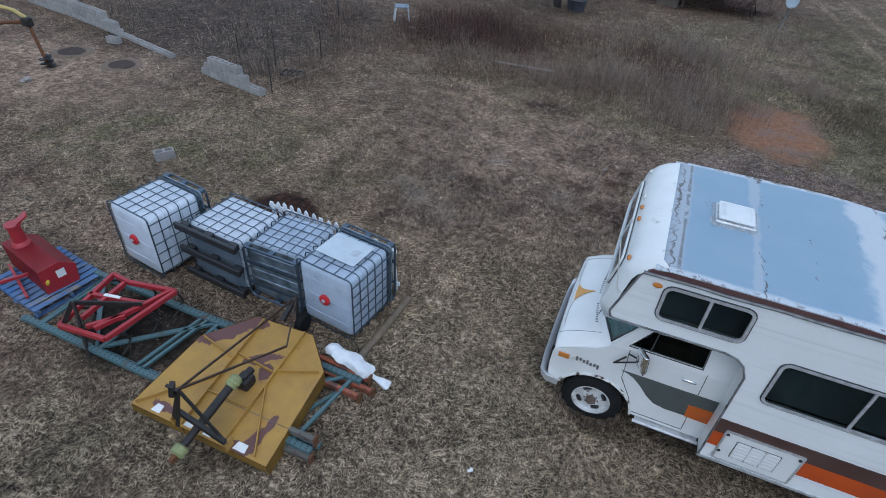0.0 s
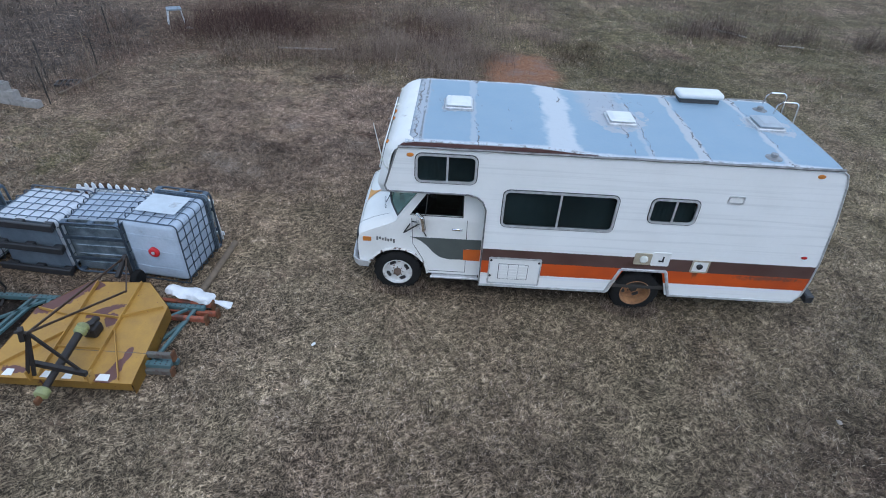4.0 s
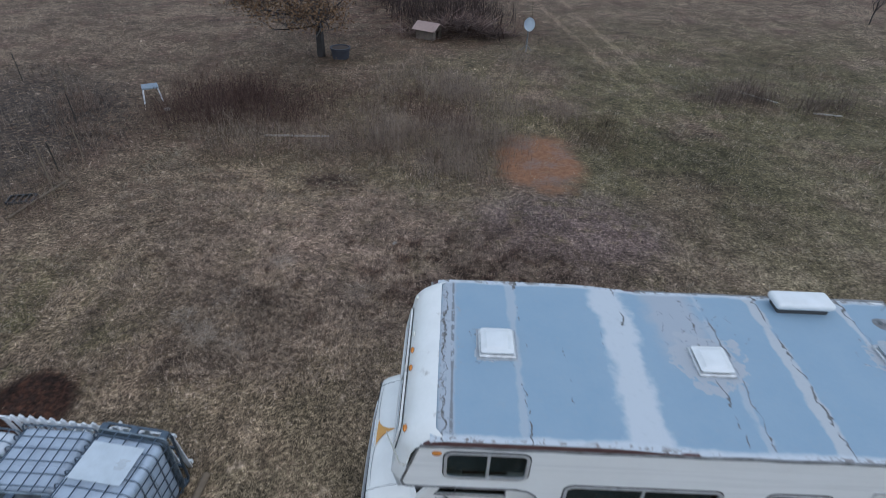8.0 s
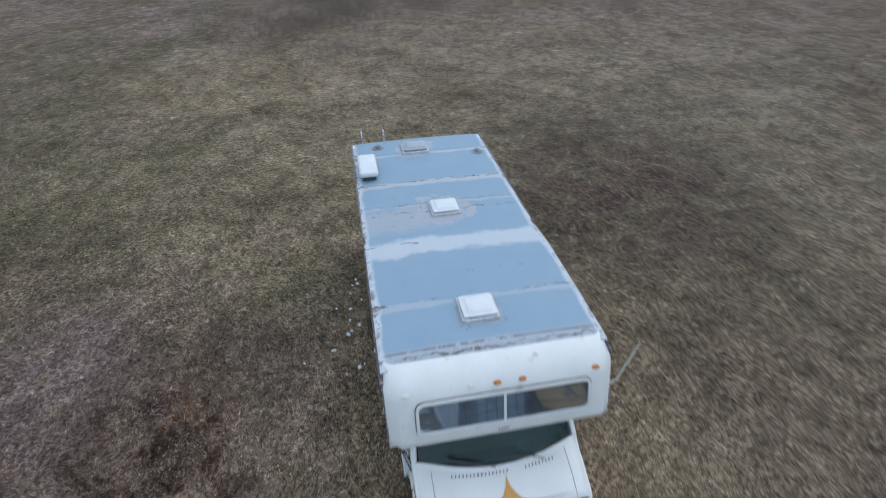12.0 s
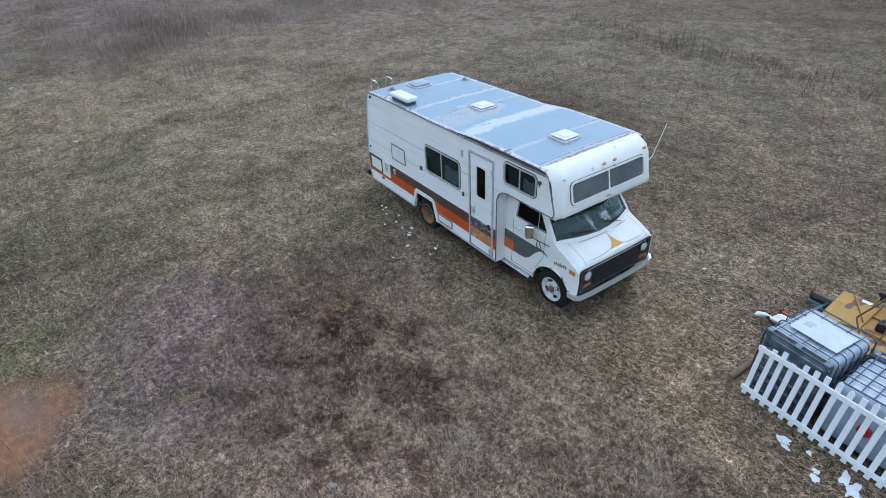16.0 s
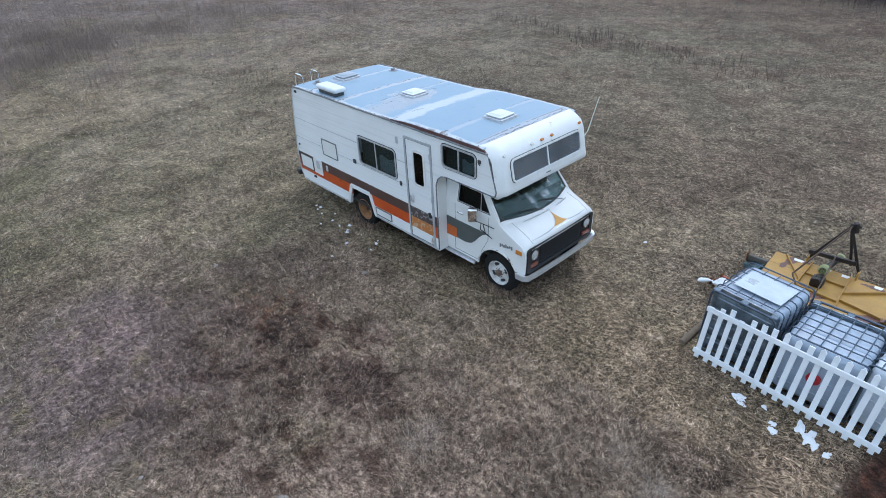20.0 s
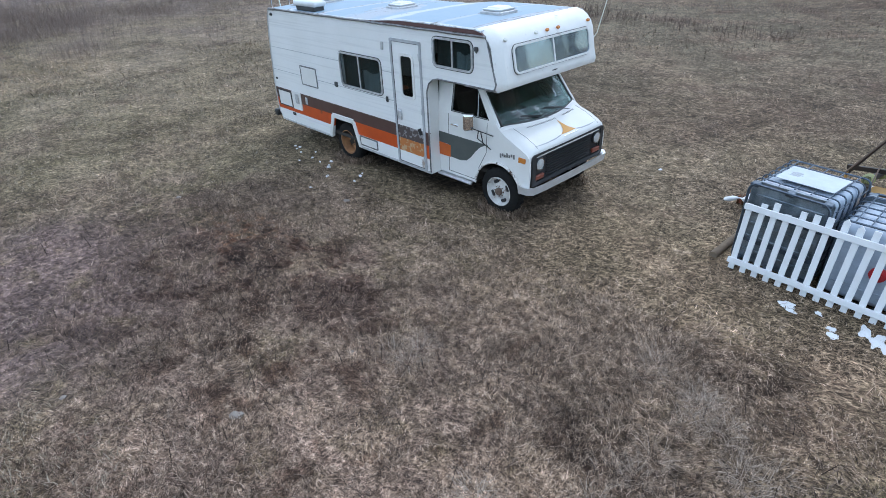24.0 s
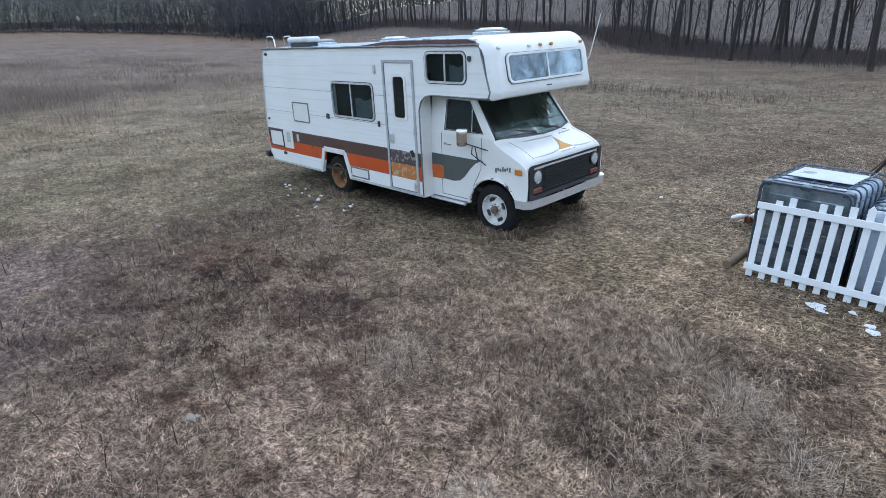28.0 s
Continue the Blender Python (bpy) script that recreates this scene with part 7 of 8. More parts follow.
def blades(name, xy, z, length, width, tilt, heading, curl, material, label, category):
    """A mesh of bent tapering strips, three triangles each, rooted at xy."""
    n = len(xy)
    d = np.stack([np.cos(heading) * np.sin(tilt), np.sin(heading) * np.sin(tilt), np.cos(tilt)], 1)
    t2 = np.minimum(tilt + curl, 1.62)
    d2 = np.stack([np.cos(heading) * np.sin(t2), np.sin(heading) * np.sin(t2), np.cos(t2)], 1)
    face = rng.uniform(0, np.pi, n)
    side = np.stack([np.cos(face), np.sin(face), np.zeros(n)], 1)
    side = np.where(tilt[:, None] > 0.6, np.stack([-np.sin(heading), np.cos(heading), np.zeros(n)], 1), side)
    root = np.column_stack([xy, z])
    w = width[:, None] * 0.5
    mid = root + d * (length * 0.55)[:, None]
    tip = mid + d2 * (length * 0.45)[:, None]
    v = np.empty((n, 5, 3))
    v[:, 0], v[:, 1], v[:, 2], v[:, 3], v[:, 4] = root - side * w, root + side * w, mid + side * w * 0.8, mid - side * w * 0.8, tip
    base = (np.arange(n) * 5)[:, None]
    quads = base + np.array([0, 1, 2, 3])
    tris = base + np.array([3, 2, 4])
    me = bpy.data.meshes.new(name)
    me.vertices.add(n * 5)
    me.vertices.foreach_set("co", v.ravel())
    me.loops.add(n * 7)
    me.loops.foreach_set("vertex_index", np.concatenate([quads, tris], 1).ravel().astype(np.int32))
    me.polygons.add(n * 2)
    me.polygons.foreach_set("loop_start", (np.arange(n)[:, None] * 7 + np.array([0, 4])).ravel().astype(np.int32))
    me.update(calc_edges=True)
    me.materials.append(material)
    return tagged(new(name, me), label, category, kind="stuff")


def spread(n, x0, x1, y0, y1):
    return np.column_stack([rng.uniform(x0, x1, n), rng.uniform(y0, y1, n)])


def clumped(n, centres, sigma):
    c = np.asarray(centres)[rng.integers(0, len(centres), n)]
    return c + rng.normal(0, 1, (n, 2)) * sigma


def bumps(p, scale, seed):
    """Smooth pseudo-noise in -1..1 over the plan."""
    r = np.random.default_rng(seed)
    out = np.zeros(len(p))
    for k in range(7):
        a, f, ph = r.uniform(0, 2 * np.pi), scale * r.uniform(0.5, 1.8), r.uniform(0, 2 * np.pi)
        out += np.sin((p[:, 0] * np.cos(a) + p[:, 1] * np.sin(a)) * f + ph)
    return out / 3.2


def clear_of(p):
    return p[clear_mask(p)]


def clear_mask(p):
    """Keeps blades out from under the vehicle, the totes and off the bare clay."""
    x, y = p[:, 0], p[:, 1]
    keep = ~((x > -0.30) & (x < 5.9) & (y > 0.42) & (y < 1.94))
    keep &= ~((x > -7.5) & (x < -3.15) & (y > 0.05) & (y < 1.18))
    keep &= ~((((x - 2.85) / 1.5) ** 2 + ((y - 11.35) / 2.1) ** 2 < 1) & (rng.random(len(p)) < 0.95))
    keep &= ~((((x - 3.1) / 2.2) ** 2 + ((y - 7.1) / 1.9) ** 2 < 1) & (rng.random(len(p)) < 0.62))
    keep &= ~((((x - 1.0) / 1.5) ** 2 + ((y - 5.4) / 0.85) ** 2 < 1) & (rng.random(len(p)) < 0.55))
    keep &= ~((((x + 0.1) / 0.5) ** 2 + ((y - 5.4) / 0.4) ** 2 < 1) & (rng.random(len(p)) < 0.5))
    keep &= ~((((x + 6.1) / 0.95) ** 2 + ((y + 1.1) / 0.65) ** 2 < 1) & (rng.random(len(p)) < 0.85))
    keep &= ~(((((x + 6.2) / 0.74) ** 2 + ((y - 2.0) / 0.98) ** 2) < 1) & (rng.random(len(p)) < 0.985))
    keep &= ~((((x + 17.2) / 4.6) ** 2 + ((y - 5.0) / 2.6) ** 2 < 1) & (rng.random(len(p)) < 0.95))
    return keep


STRAW = island_mat("dry_grass_blades", [(0.028, 0.019, 0.013), (0.085, 0.060, 0.042), (0.185, 0.139, 0.103), (0.30, 0.236, 0.184), (0.49, 0.405, 0.332)], patches=True)
TUFT = island_mat("pale_tuft_blades", [(0.13, 0.106, 0.07), (0.21, 0.172, 0.12), (0.30, 0.25, 0.185), (0.40, 0.34, 0.26)])
GREENISH = island_mat("half_green_blades", [(0.05, 0.046, 0.025), (0.105, 0.096, 0.052), (0.18, 0.155, 0.092), (0.28, 0.23, 0.155)], patches=True)
REDDISH = island_mat("dead_weed_stems", [(0.075, 0.048, 0.036), (0.14, 0.092, 0.069), (0.22, 0.158, 0.122), (0.32, 0.245, 0.19)])
PALE_STEMS = island_mat("pale_field_stems", [(0.20, 0.162, 0.128), (0.28, 0.23, 0.183), (0.37, 0.31, 0.25)])
RUSSET = island_mat("russet_field_stems", [(0.15, 0.112, 0.092), (0.22, 0.17, 0.14), (0.30, 0.24, 0.20)])
GREYISH = island_mat("grey_dead_stalks", [(0.04, 0.032, 0.029), (0.08, 0.064, 0.056), (0.13, 0.105, 0.09), (0.30, 0.245, 0.19)])

# matted grass: near the camera's way, then wider and coarser
p = clear_of(np.concatenate([spread(360000, -9, 9.5, -7.5, 9.5), spread(240000, -6.5, 4.5, 3.0, 9.0)]))
p = p[rng.random(len(p)) < 0.72 + 0.28 * bumps(p, 1.6, 1)]
n = len(p)
lay = bumps(p, 2.4, 2) * 2.6 + bumps(p, 6.0, 3) * 1.6
height = 0.8 + 0.5 * np.clip(bumps(p, 1.1, 4), -1, 1)
blades("dry_grass", p, np.zeros(n) - 0.004, rng.uniform(0.04, 0.105, n) * height, rng.uniform(0.0028, 0.0068, n), rng.uniform(0.75, 1.48, n), lay + rng.normal(0, 1.7, n), rng.uniform(0, 0.8, n), STRAW, "matted dry straw-coloured grass over the yard", "grass")
# taller grass left standing round the tyres
ring = np.array([(x + 0.34 * math.cos(a), y + 0.16 * math.sin(a)) for x, y in ((0.0, 0.335), (0.0, 2.025), (3.71, 0.13), (3.71, 2.23)) for a in np.linspace(0, 6.28, 26)])
p = clumped(16000, ring, 0.06)
n = len(p)
blades("wheel_grass", p, np.zeros(n) - 0.004, rng.uniform(0.07, 0.16, n), rng.uniform(0.003, 0.006, n), rng.uniform(0.05, 0.9, n), rng.uniform(0, 6.28, n), rng.uniform(0.1, 0.8, n), STRAW, "dry grass grown up round the tyres", "grass")
# tufts of the mown field behind the vehicle
c = np.concatenate([spread(3600, 4.5, 24, -13, 22), spread(900, -8, 5, 8, 13), spread(700, -13, -7.5, -3, 6)])
c = clear_of(c)
pick = rng.integers(0, len(c), 105000)
size = rng.uniform(0.05, 0.22, len(c))[pick]
p = c[pick] + rng.normal(0, 1, (len(pick), 2)) * size[:, None]
n = len(p)
blades("tuft_grass", p, np.full(n, -0.02), rng.uniform(0.05, 0.15, n), rng.uniform(0.006, 0.012, n), rng.uniform(0.3, 1.3, n), rng.uniform(0, 6.28, n), rng.uniform(0.1, 0.8, n), TUFT, "pale uneven tufts of dead grass in the field", "grass")
# flattened tussocks: long blades combed outwards from a crown
c = np.concatenate([spread(230, -8, 4, 2.6, 9.0), spread(110, -6.5, 0.5, 2.8, 7.5), spread(60, -8, 6, -6.5, -1.8)])
pick = rng.integers(0, len(c), 44000)
size = rng.uniform(0.08, 0.34, len(c))[pick]
way = rng.uniform(0, 6.28, len(pick))
comb = rng.uniform(0, 6.28, len(c))[pick]
reach = np.sqrt(rng.random(len(pick))) * size
p = c[pick] + np.column_stack([np.cos(way), np.sin(way)]) * reach[:, None]
keep = (clear_mask(p)) & (rng.random(len(p)) < 0.95)
p, way, comb, size = p[keep], way[keep], comb[keep], size[keep]
n = len(p)
head = np.arctan2(np.sin(way) + 1.5 * np.sin(comb), np.cos(way) + 1.5 * np.cos(comb)) + rng.normal(0, 0.45, n)
blades("combed_grass", p, np.full(n, 0.01), rng.uniform(0.07, 0.15, n) * (0.7 + 1.4 * size), rng.uniform(0.002, 0.004, n), rng.uniform(1.0, 1.48, n), head, rng.uniform(0.1, 0.6, n), STRAW, "long flattened tufts of dead grass", "grass")
p = clear_of(spread(150000, -26, 30, -22, 26))
out = (p[:, 0] < -9) | (p[:, 0] > 9.5) | (p[:, 1] < -7.5) | (p[:, 1] > 9.5)
p = p[out & (rng.random(len(p)) < 0.55 + 0.45 * bumps(p, 0.9, 5))]
n = len(p)
blades("field_grass", p, np.full(n, -0.03), rng.uniform(0.08, 0.24, n), rng.uniform(0.008, 0.018, n), rng.uniform(0.4, 1.4, n), bumps(p, 1.2, 6) * 3 + rng.normal(0, 1, n), rng.uniform(0, 0.5, n), STRAW, "coarse dry grass of the field", "grass")
p = clear_of(np.concatenate([spread(110000, 4, 26, -4, 26), spread(16000, -14, -5, 1.4, 6)]))
p = p[(rng.random(len(p)) < np.clip(0.15 + 0.9 * bumps(p, 0.7, 8), 0, 1))]
n = len(p)
blades("green_grass", p, np.full(n, -0.02), rng.uniform(0.05, 0.14, n), rng.uniform(0.006, 0.012, n), rng.uniform(0.3, 1.3, n), rng.uniform(0, 6.28, n), rng.uniform(0, 0.5, n), GREENISH, "half-green winter grass tufts", "grass")
# pale tussocks
c = np.array([(-3.95, 3.84), (-4.23, 4.06), (-3.52, 3.69), (-3.9, 5.1), (-3.2, 6.2), (-1.4, 5.3), (-4.6, 4.34)])
c = np.concatenate([c + rng.normal(0, 0.12, c.shape) for _ in range(4)])
pick = rng.integers(0, len(c), 1700)
burst = rng.uniform(0, 6.28, len(pick))
p = c[pick] + np.column_stack([np.cos(burst), np.sin(burst)]) * (0.13 * np.sqrt(rng.random(len(pick))))[:, None]
n = len(p)
blades("tussock_grass", p, np.zeros(n), rng.uniform(0.10, 0.24, n), rng.uniform(0.0025, 0.004, n), rng.uniform(0.8, 1.40, n), burst + rng.normal(0, 0.6, n), rng.uniform(0.1, 0.7, n), island_mat("pale_tussock", [(0.13, 0.10, 0.075), (0.32, 0.255, 0.20), (0.54, 0.45, 0.365)]), "pale flattened grass tussocks", "grass")
# rough dark weeds on the bare ground in front of the vehicle
c = np.concatenate([spread(45, -1.5, 4.5, 4.2, 8.0), [(0.05, 5.3), (0.2, 5.2), (-0.1, 5.4), (0.3, 5.45), (0.1, 5.1)]])
p = clumped(11000, c, 0.30)
n = len(p)
blades("dead_weeds", p, np.zeros(n), rng.uniform(0.04, 0.13, n), rng.uniform(0.003, 0.007, n), np.clip(rng.normal(1.2, 0.3, n), 0.2, 1.5), rng.uniform(0, 6.28, n), rng.uniform(0, 0.7, n), island_mat("dark_weed_stems", [(0.026, 0.017, 0.013), (0.07, 0.042, 0.032), (0.17, 0.115, 0.088), (0.33, 0.245, 0.195)]), "low dead reddish weeds on bare earth", "weeds")
c = np.concatenate([spread(80, -7.5, 2.0, 5.0, 10.5), spread(20, -6.5, -1.5, 3.2, 5.2)])
p = clumped(9000, c, 0.17)
p = p[clear_mask(p)]
n = len(p)
blades("matted_clumps", p, np.zeros(n), rng.uniform(0.05, 0.14, n), rng.uniform(0.004, 0.008, n), np.clip(rng.normal(1.15, 0.3, n), 0.2, 1.5), bumps(p, 3.0, 41) * 3 + rng.normal(0, 0.8, n), rng.uniform(0, 0.7, n), island_mat("dark_matted_stems", [(0.024, 0.017, 0.013), (0.06, 0.042, 0.032), (0.13, 0.095, 0.072), (0.26, 0.20, 0.155)]), "dark clumps of rotted grass between the pale tufts", "grass")
p = clumped(700, np.concatenate([spread(60, -5.5, 4.5, 3.6, 8.5), spread(12, -0.8, 2.4, 4.8, 6.8)]), 0.28)
n = len(p)
blades("dead_twigs", p, np.zeros(n), rng.uniform(0.10, 0.34, n), rng.uniform(0.004, 0.010, n), np.abs(rng.normal(0.7, 0.5, n)), rng.uniform(0, 6.28, n), rng.uniform(0, 1.1, n), island_mat("dark_twig", [(0.014, 0.010, 0.009), (0.03, 0.021, 0.018), (0.055, 0.04, 0.034)]), "dark bent twigs and dead stems in the grass", "twigs")
# tall weed band beyond the yard: stems with side twigs, in clumps of uneven height
def bushes(name, c, tall, sigma, stems, twigs, material, label, category="weeds", wide=0.006, lift=None):
    """Clumps of upright stems, each with short twigs off it at all heights."""
    pick = rng.integers(0, len(c), stems)
    q = c[pick] + rng.normal(0, sigma, (stems, 2))
    h = tall[pick] * rng.uniform(0.45, 1.1, stems)
    base = np.full(stems, -0.03) if lift is None else lift(q) - 0.03
    on = rng.integers(0, stems, twigs)
    up = rng.uniform(0.15, 1.0, twigs)
    p = np.concatenate([q, q[on] + rng.normal(0, 0.10, (twigs, 2)) * up[:, None]])
    n = stems + twigs
    z = np.concatenate([base, base[on] + up * h[on] * 0.85])
    length = np.concatenate([h, h[on] * rng.uniform(0.12, 0.35, twigs)])
    tilt = np.concatenate([np.abs(rng.normal(0.16, 0.16, stems)), rng.uniform(0.2, 1.35, twigs)])
    width = np.concatenate([rng.uniform(0.8, 1.4, stems), rng.uniform(0.6, 1.5, twigs)]) * wide
    return blades(name, p, z, length, width, tilt, rng.uniform(0, 6.28, n), rng.uniform(0, 0.5, n), material, label, category)


c = np.array([(0.98, 7.73), (0.41, 7.40), (0.55, 7.55), (0.94, 4.24), (-1.11, 5.98), (1.02, 6.15), (1.35, 6.35), (2.53, 6.76), (4.76, 7.42), (-0.25, 5.10), (0.84, 4.90), (0.15, 5.25), (-2.7, 4.6), (-3.3, 3.2)])
bushes("seed_heads", c, rng.uniform(0.16, 0.34, len(c)), 0.10, 110, 620, island_mat("dark_seed_heads", [(0.016, 0.010, 0.009), (0.035, 0.021, 0.017), (0.075, 0.045, 0.035)]), "dark dead seed heads standing in the grass", "weeds", 0.005)
PALE_WEED = island_mat("pinkish_dead_weeds", [(0.10, 0.072, 0.056), (0.18, 0.134, 0.105), (0.27, 0.207, 0.165), (0.37, 0.293, 0.235)])
RED_WEED = island_mat("red_weed_stems", [(0.036, 0.020, 0.016), (0.076, 0.043, 0.034), (0.135, 0.085, 0.068)])
c = np.concatenate([spread(70, -10.2, 1.0, 11.4, 18.5), spread(30, -6.5, 2.0, 11.0, 13.0)])
bushes("tall_weeds", c, rng.uniform(0.2, 0.6, len(c)), 0.5, 6500, 18000, REDDISH, "tall dead reddish-brown weeds", "weeds", 0.005)
c = np.concatenate([clumped(26, [(-8.0, 13.6), (-7.6, 14.4), (-6.9, 13.4)], 0.7), spread(40, -9.2, -3.2, 13.4, 16.8), spread(10, -3.5, 0.5, 13.5, 16.5)])
bushes("red_weeds", c, rng.uniform(0.35, 1.0, len(c)), 0.55, 5200, 20000, RED_WEED, "thicket of dark reddish dead weeds", "weeds", 0.006)
c = np.concatenate([spread(60, -2.5, 2.2, 12.0, 18.5), spread(20, -7.5, -1, 11.4, 13), spread(22, -0.6, 1.4, 9.8, 13.6), spread(8, 2.6, 4.2, 18, 21.5), spread(10, 1.6, 4.4, 14.0, 15.6)])
bushes("pale_weeds", c, rng.uniform(0.35, 0.95, len(c)), 0.45, 8500, 26000, PALE_WEED, "tall pale dead weeds", "weeds", 0.005)
SHRUB = island_mat("dark_shrub_stems", [(0.06, 0.042, 0.034), (0.12, 0.088, 0.072), (0.21, 0.16, 0.13)])
c = clumped(20, [(10.2, 17.3), (13.3, 16.7), (13.9, 16.4), (17.3, 16.3), (11.8, 17.5)], 0.45)
bushes("shrub_weeds", c, rng.uniform(0.35, 1.05, len(c)), 0.40, 1200, 3600, SHRUB, "clumps of dead brush in the mown field", "weeds", 0.009)
# low half-green weeds in front of the thicket
c = np.concatenate([spread(70, -7.0, 1.6, 10.6, 13.2), spread(20, 3.6, 5.6, 12.0, 15.0)])
p = clumped(12000, c, 0.32)
n = len(p)
blades("low_weeds", p, np.full(n, -0.02), rng.uniform(0.06, 0.26, n), rng.uniform(0.006, 0.014, n), np.clip(rng.normal(0.8, 0.4, n), 0.05, 1.45), rng.uniform(0, 6.28, n), rng.uniform(0.1, 1.0, n), island_mat("low_weed_leaves", [(0.035, 0.026, 0.017), (0.075, 0.058, 0.034), (0.13, 0.098, 0.062), (0.22, 0.165, 0.115)]), "low brown and half-green weeds before the thicket", "weeds")
# weeds of the far field
line = np.column_stack([np.linspace(17, 1.5, 40), np.linspace(-17.5, -14.0, 40)]) + rng.normal(0, 0.6, (40, 2))
c = np.concatenate([spread(60, 18, 36, -8, 9), spread(160, -14, 45, -34, -20), spread(120, 30, 70, -45, 5)])
p = clumped(60000, c, 1.4)
n = len(p)
zz = np.array([far_rise(x, y) for x, y in p]) - 0.04
blades("field_weeds", p, zz, rng.uniform(0.10, 0.45, n), rng.uniform(0.005, 0.010, n), np.abs(rng.normal(0.6, 0.35, n)), rng.uniform(0, 6.28, n), rng.uniform(0, 0.5, n), PALE_STEMS, "dead weeds standing in the far field", "weeds")

bushes("row_weeds", line, rng.uniform(0.25, 0.7, len(line)), 0.45, 900, 2800, SHRUB, "straggling row of dead brown weeds in the field", "weeds", 0.011)
c = np.concatenate([clumped(70, [(25, 5.5), (26, 3.2), (29, -0.7), (28, 1.8), (36, 2), (34, -7), (44, -10), (50, -2.5), (31, 4)], 2.2), spread(40, 20, 60, -14, 8)])
pick = rng.integers(0, len(c), 34000)
p = c[pick] + rng.normal(0, 0.8, (len(pick), 2))
n = len(p)
zz = np.array([far_rise(x, y) for x, y in p]) - 0.04
blades("russet_weeds", p, zz, rng.uniform(0.2, 0.75, n) * rng.uniform(0.4, 1.1, len(c))[pick], rng.uniform(0.006, 0.012, n), np.abs(rng.normal(0.32, 0.25, n)), rng.uniform(0, 6.28, n), rng.uniform(0, 0.5, n), RUSSET, "russet clumps of dead weeds in the far field", "weeds")

# garden of dead stalks behind a block wall
def in_garden(p):
    x, y = p[:, 0], p[:, 1]
    return (y > 6.9 + (-9.7 - x) * 0.235) & (x < -9.75 - 0.42 * np.maximum(0, y - 10.5)) & (y < 17.5 + 0.15 * x * 0)


p = clumped(30000, spread(900, -24, -9.6, 6.6, 18), 0.3)
p = p[in_garden(p)]
p = p[rng.random(len(p)) < np.clip(0.45 + 0.75 * bumps(p, 1.5, 31), 0.08, 1)]
n = len(p)
blades("garden_litter", p, np.full(n, -0.02), rng.uniform(0.06, 0.24, n), rng.uniform(0.008, 0.018, n), np.clip(rng.normal(1.0, 0.4, n), 0.1, 1.5), rng.uniform(0, 6.28, n), rng.uniform(0, 1.2, n), GREYISH, "low dead garden leaves and stems on dark soil", "weeds")
c = np.concatenate([spread(90, -24, -9.8, 8.6, 18), spread(10, -12.5, -9.8, 7.2, 9.0)])
c = c[in_garden(c)]
bushes("garden_stalks", c, rng.uniform(0.25, 0.75, len(c)), 0.38, 2600, 7000, GREYISH, "dead grey garden stalks standing in clumps", "weeds", 0.009)
c = clumped(60, [(-9.6, 8.0), (-9.6, 9.3), (-10.1, 10.8), (-10.9, 12.2), (-11.9, 13.7), (-12.6, 14.9)], 0.30)
bushes("garden_edge_weeds", c, rng.uniform(0.15, 0.55, len(c)), 0.22, 1500, 4600, REDDISH, "dead vines and weeds along the garden's edge", "weeds", 0.007)

# ---- block wall ----
CONCRETE = mat("grey_concrete_block", (0.36, 0.335, 0.31), 0.9, dark=(0.17, 0.16, 0.15), scale=9, amount=0.7, bump=0.5, spread=0.12)


def block_mesh():
    bm = B()
    slab(bm, [(-0.195, -0.095), (0.195, -0.095), (0.195, 0.095), (-0.195, 0.095)], [rrect(-0.165, -0.065, -0.02, 0.065, 0.02, 2), rrect(0.02, -0.065, 0.165, 0.065, 0.02, 2)], lambda u, v, w: Vector((u, v, w)), 0.19)
    bmesh.ops.recalc_face_normals(bm, faces=bm.faces)
    me = bpy.data.meshes.new("concrete_block")
    bm.to_mesh(me)
    bm.free()
    me.materials.append(CONCRETE)
    return me


BLOCK = block_mesh()
wall = thing("block_wall", "low unfinished wall of grey concrete blocks", "wall", kind="structure")
way = [Vector((-9.85, 6.50)), Vector((-11.9, 6.92)), Vector((-14.0, 7.5)), Vector((-17.8, 8.45)), Vector((-23.0, 9.4))]


def along(s):
    for a, c in zip(way, way[1:]):
        if s <= (c - a).length:
            d = (c - a).normalized()
            return a + d * s, math.degrees(math.atan2(d.y, d.x))
        s -= (c - a).length
    return way[-1], 0


for k in range(31):
    s = 0.2 + k * 0.41
    if 6 <= k <= 9:
        continue
    rows_here = 1 if k == 0 else 2 if k == 1 else 3 if k in (2, 3, 4) else 1 if k == 5 else 1 if k < 17 else 2 if k < 19 else 3
    for r in range(rows_here):
        q, a = along(s + (0.2 if r % 2 else 0))
        ob = new("concrete_block", BLOCK)
        ob.parent = wall
        sunk = -0.10 if 6 < k < 17 else -0.02
        ob.matrix_basis = pose(q.x, q.y, ground_height(q.x, q.y) + sunk + 0.192 * r, 0, 0, a + random.uniform(-3, 3))
for x, y, a in ((-16.2, 7.5, 10), (-9.5, 2.8, 58)):
    loose = new("loose_block", BLOCK)
    loose.matrix_basis = pose(x, y, ground_height(x, y) - 0.004, 0, 0, a)
    tagged(loose, "single grey concrete block lying on the grass", "block", "loose concrete blocks")

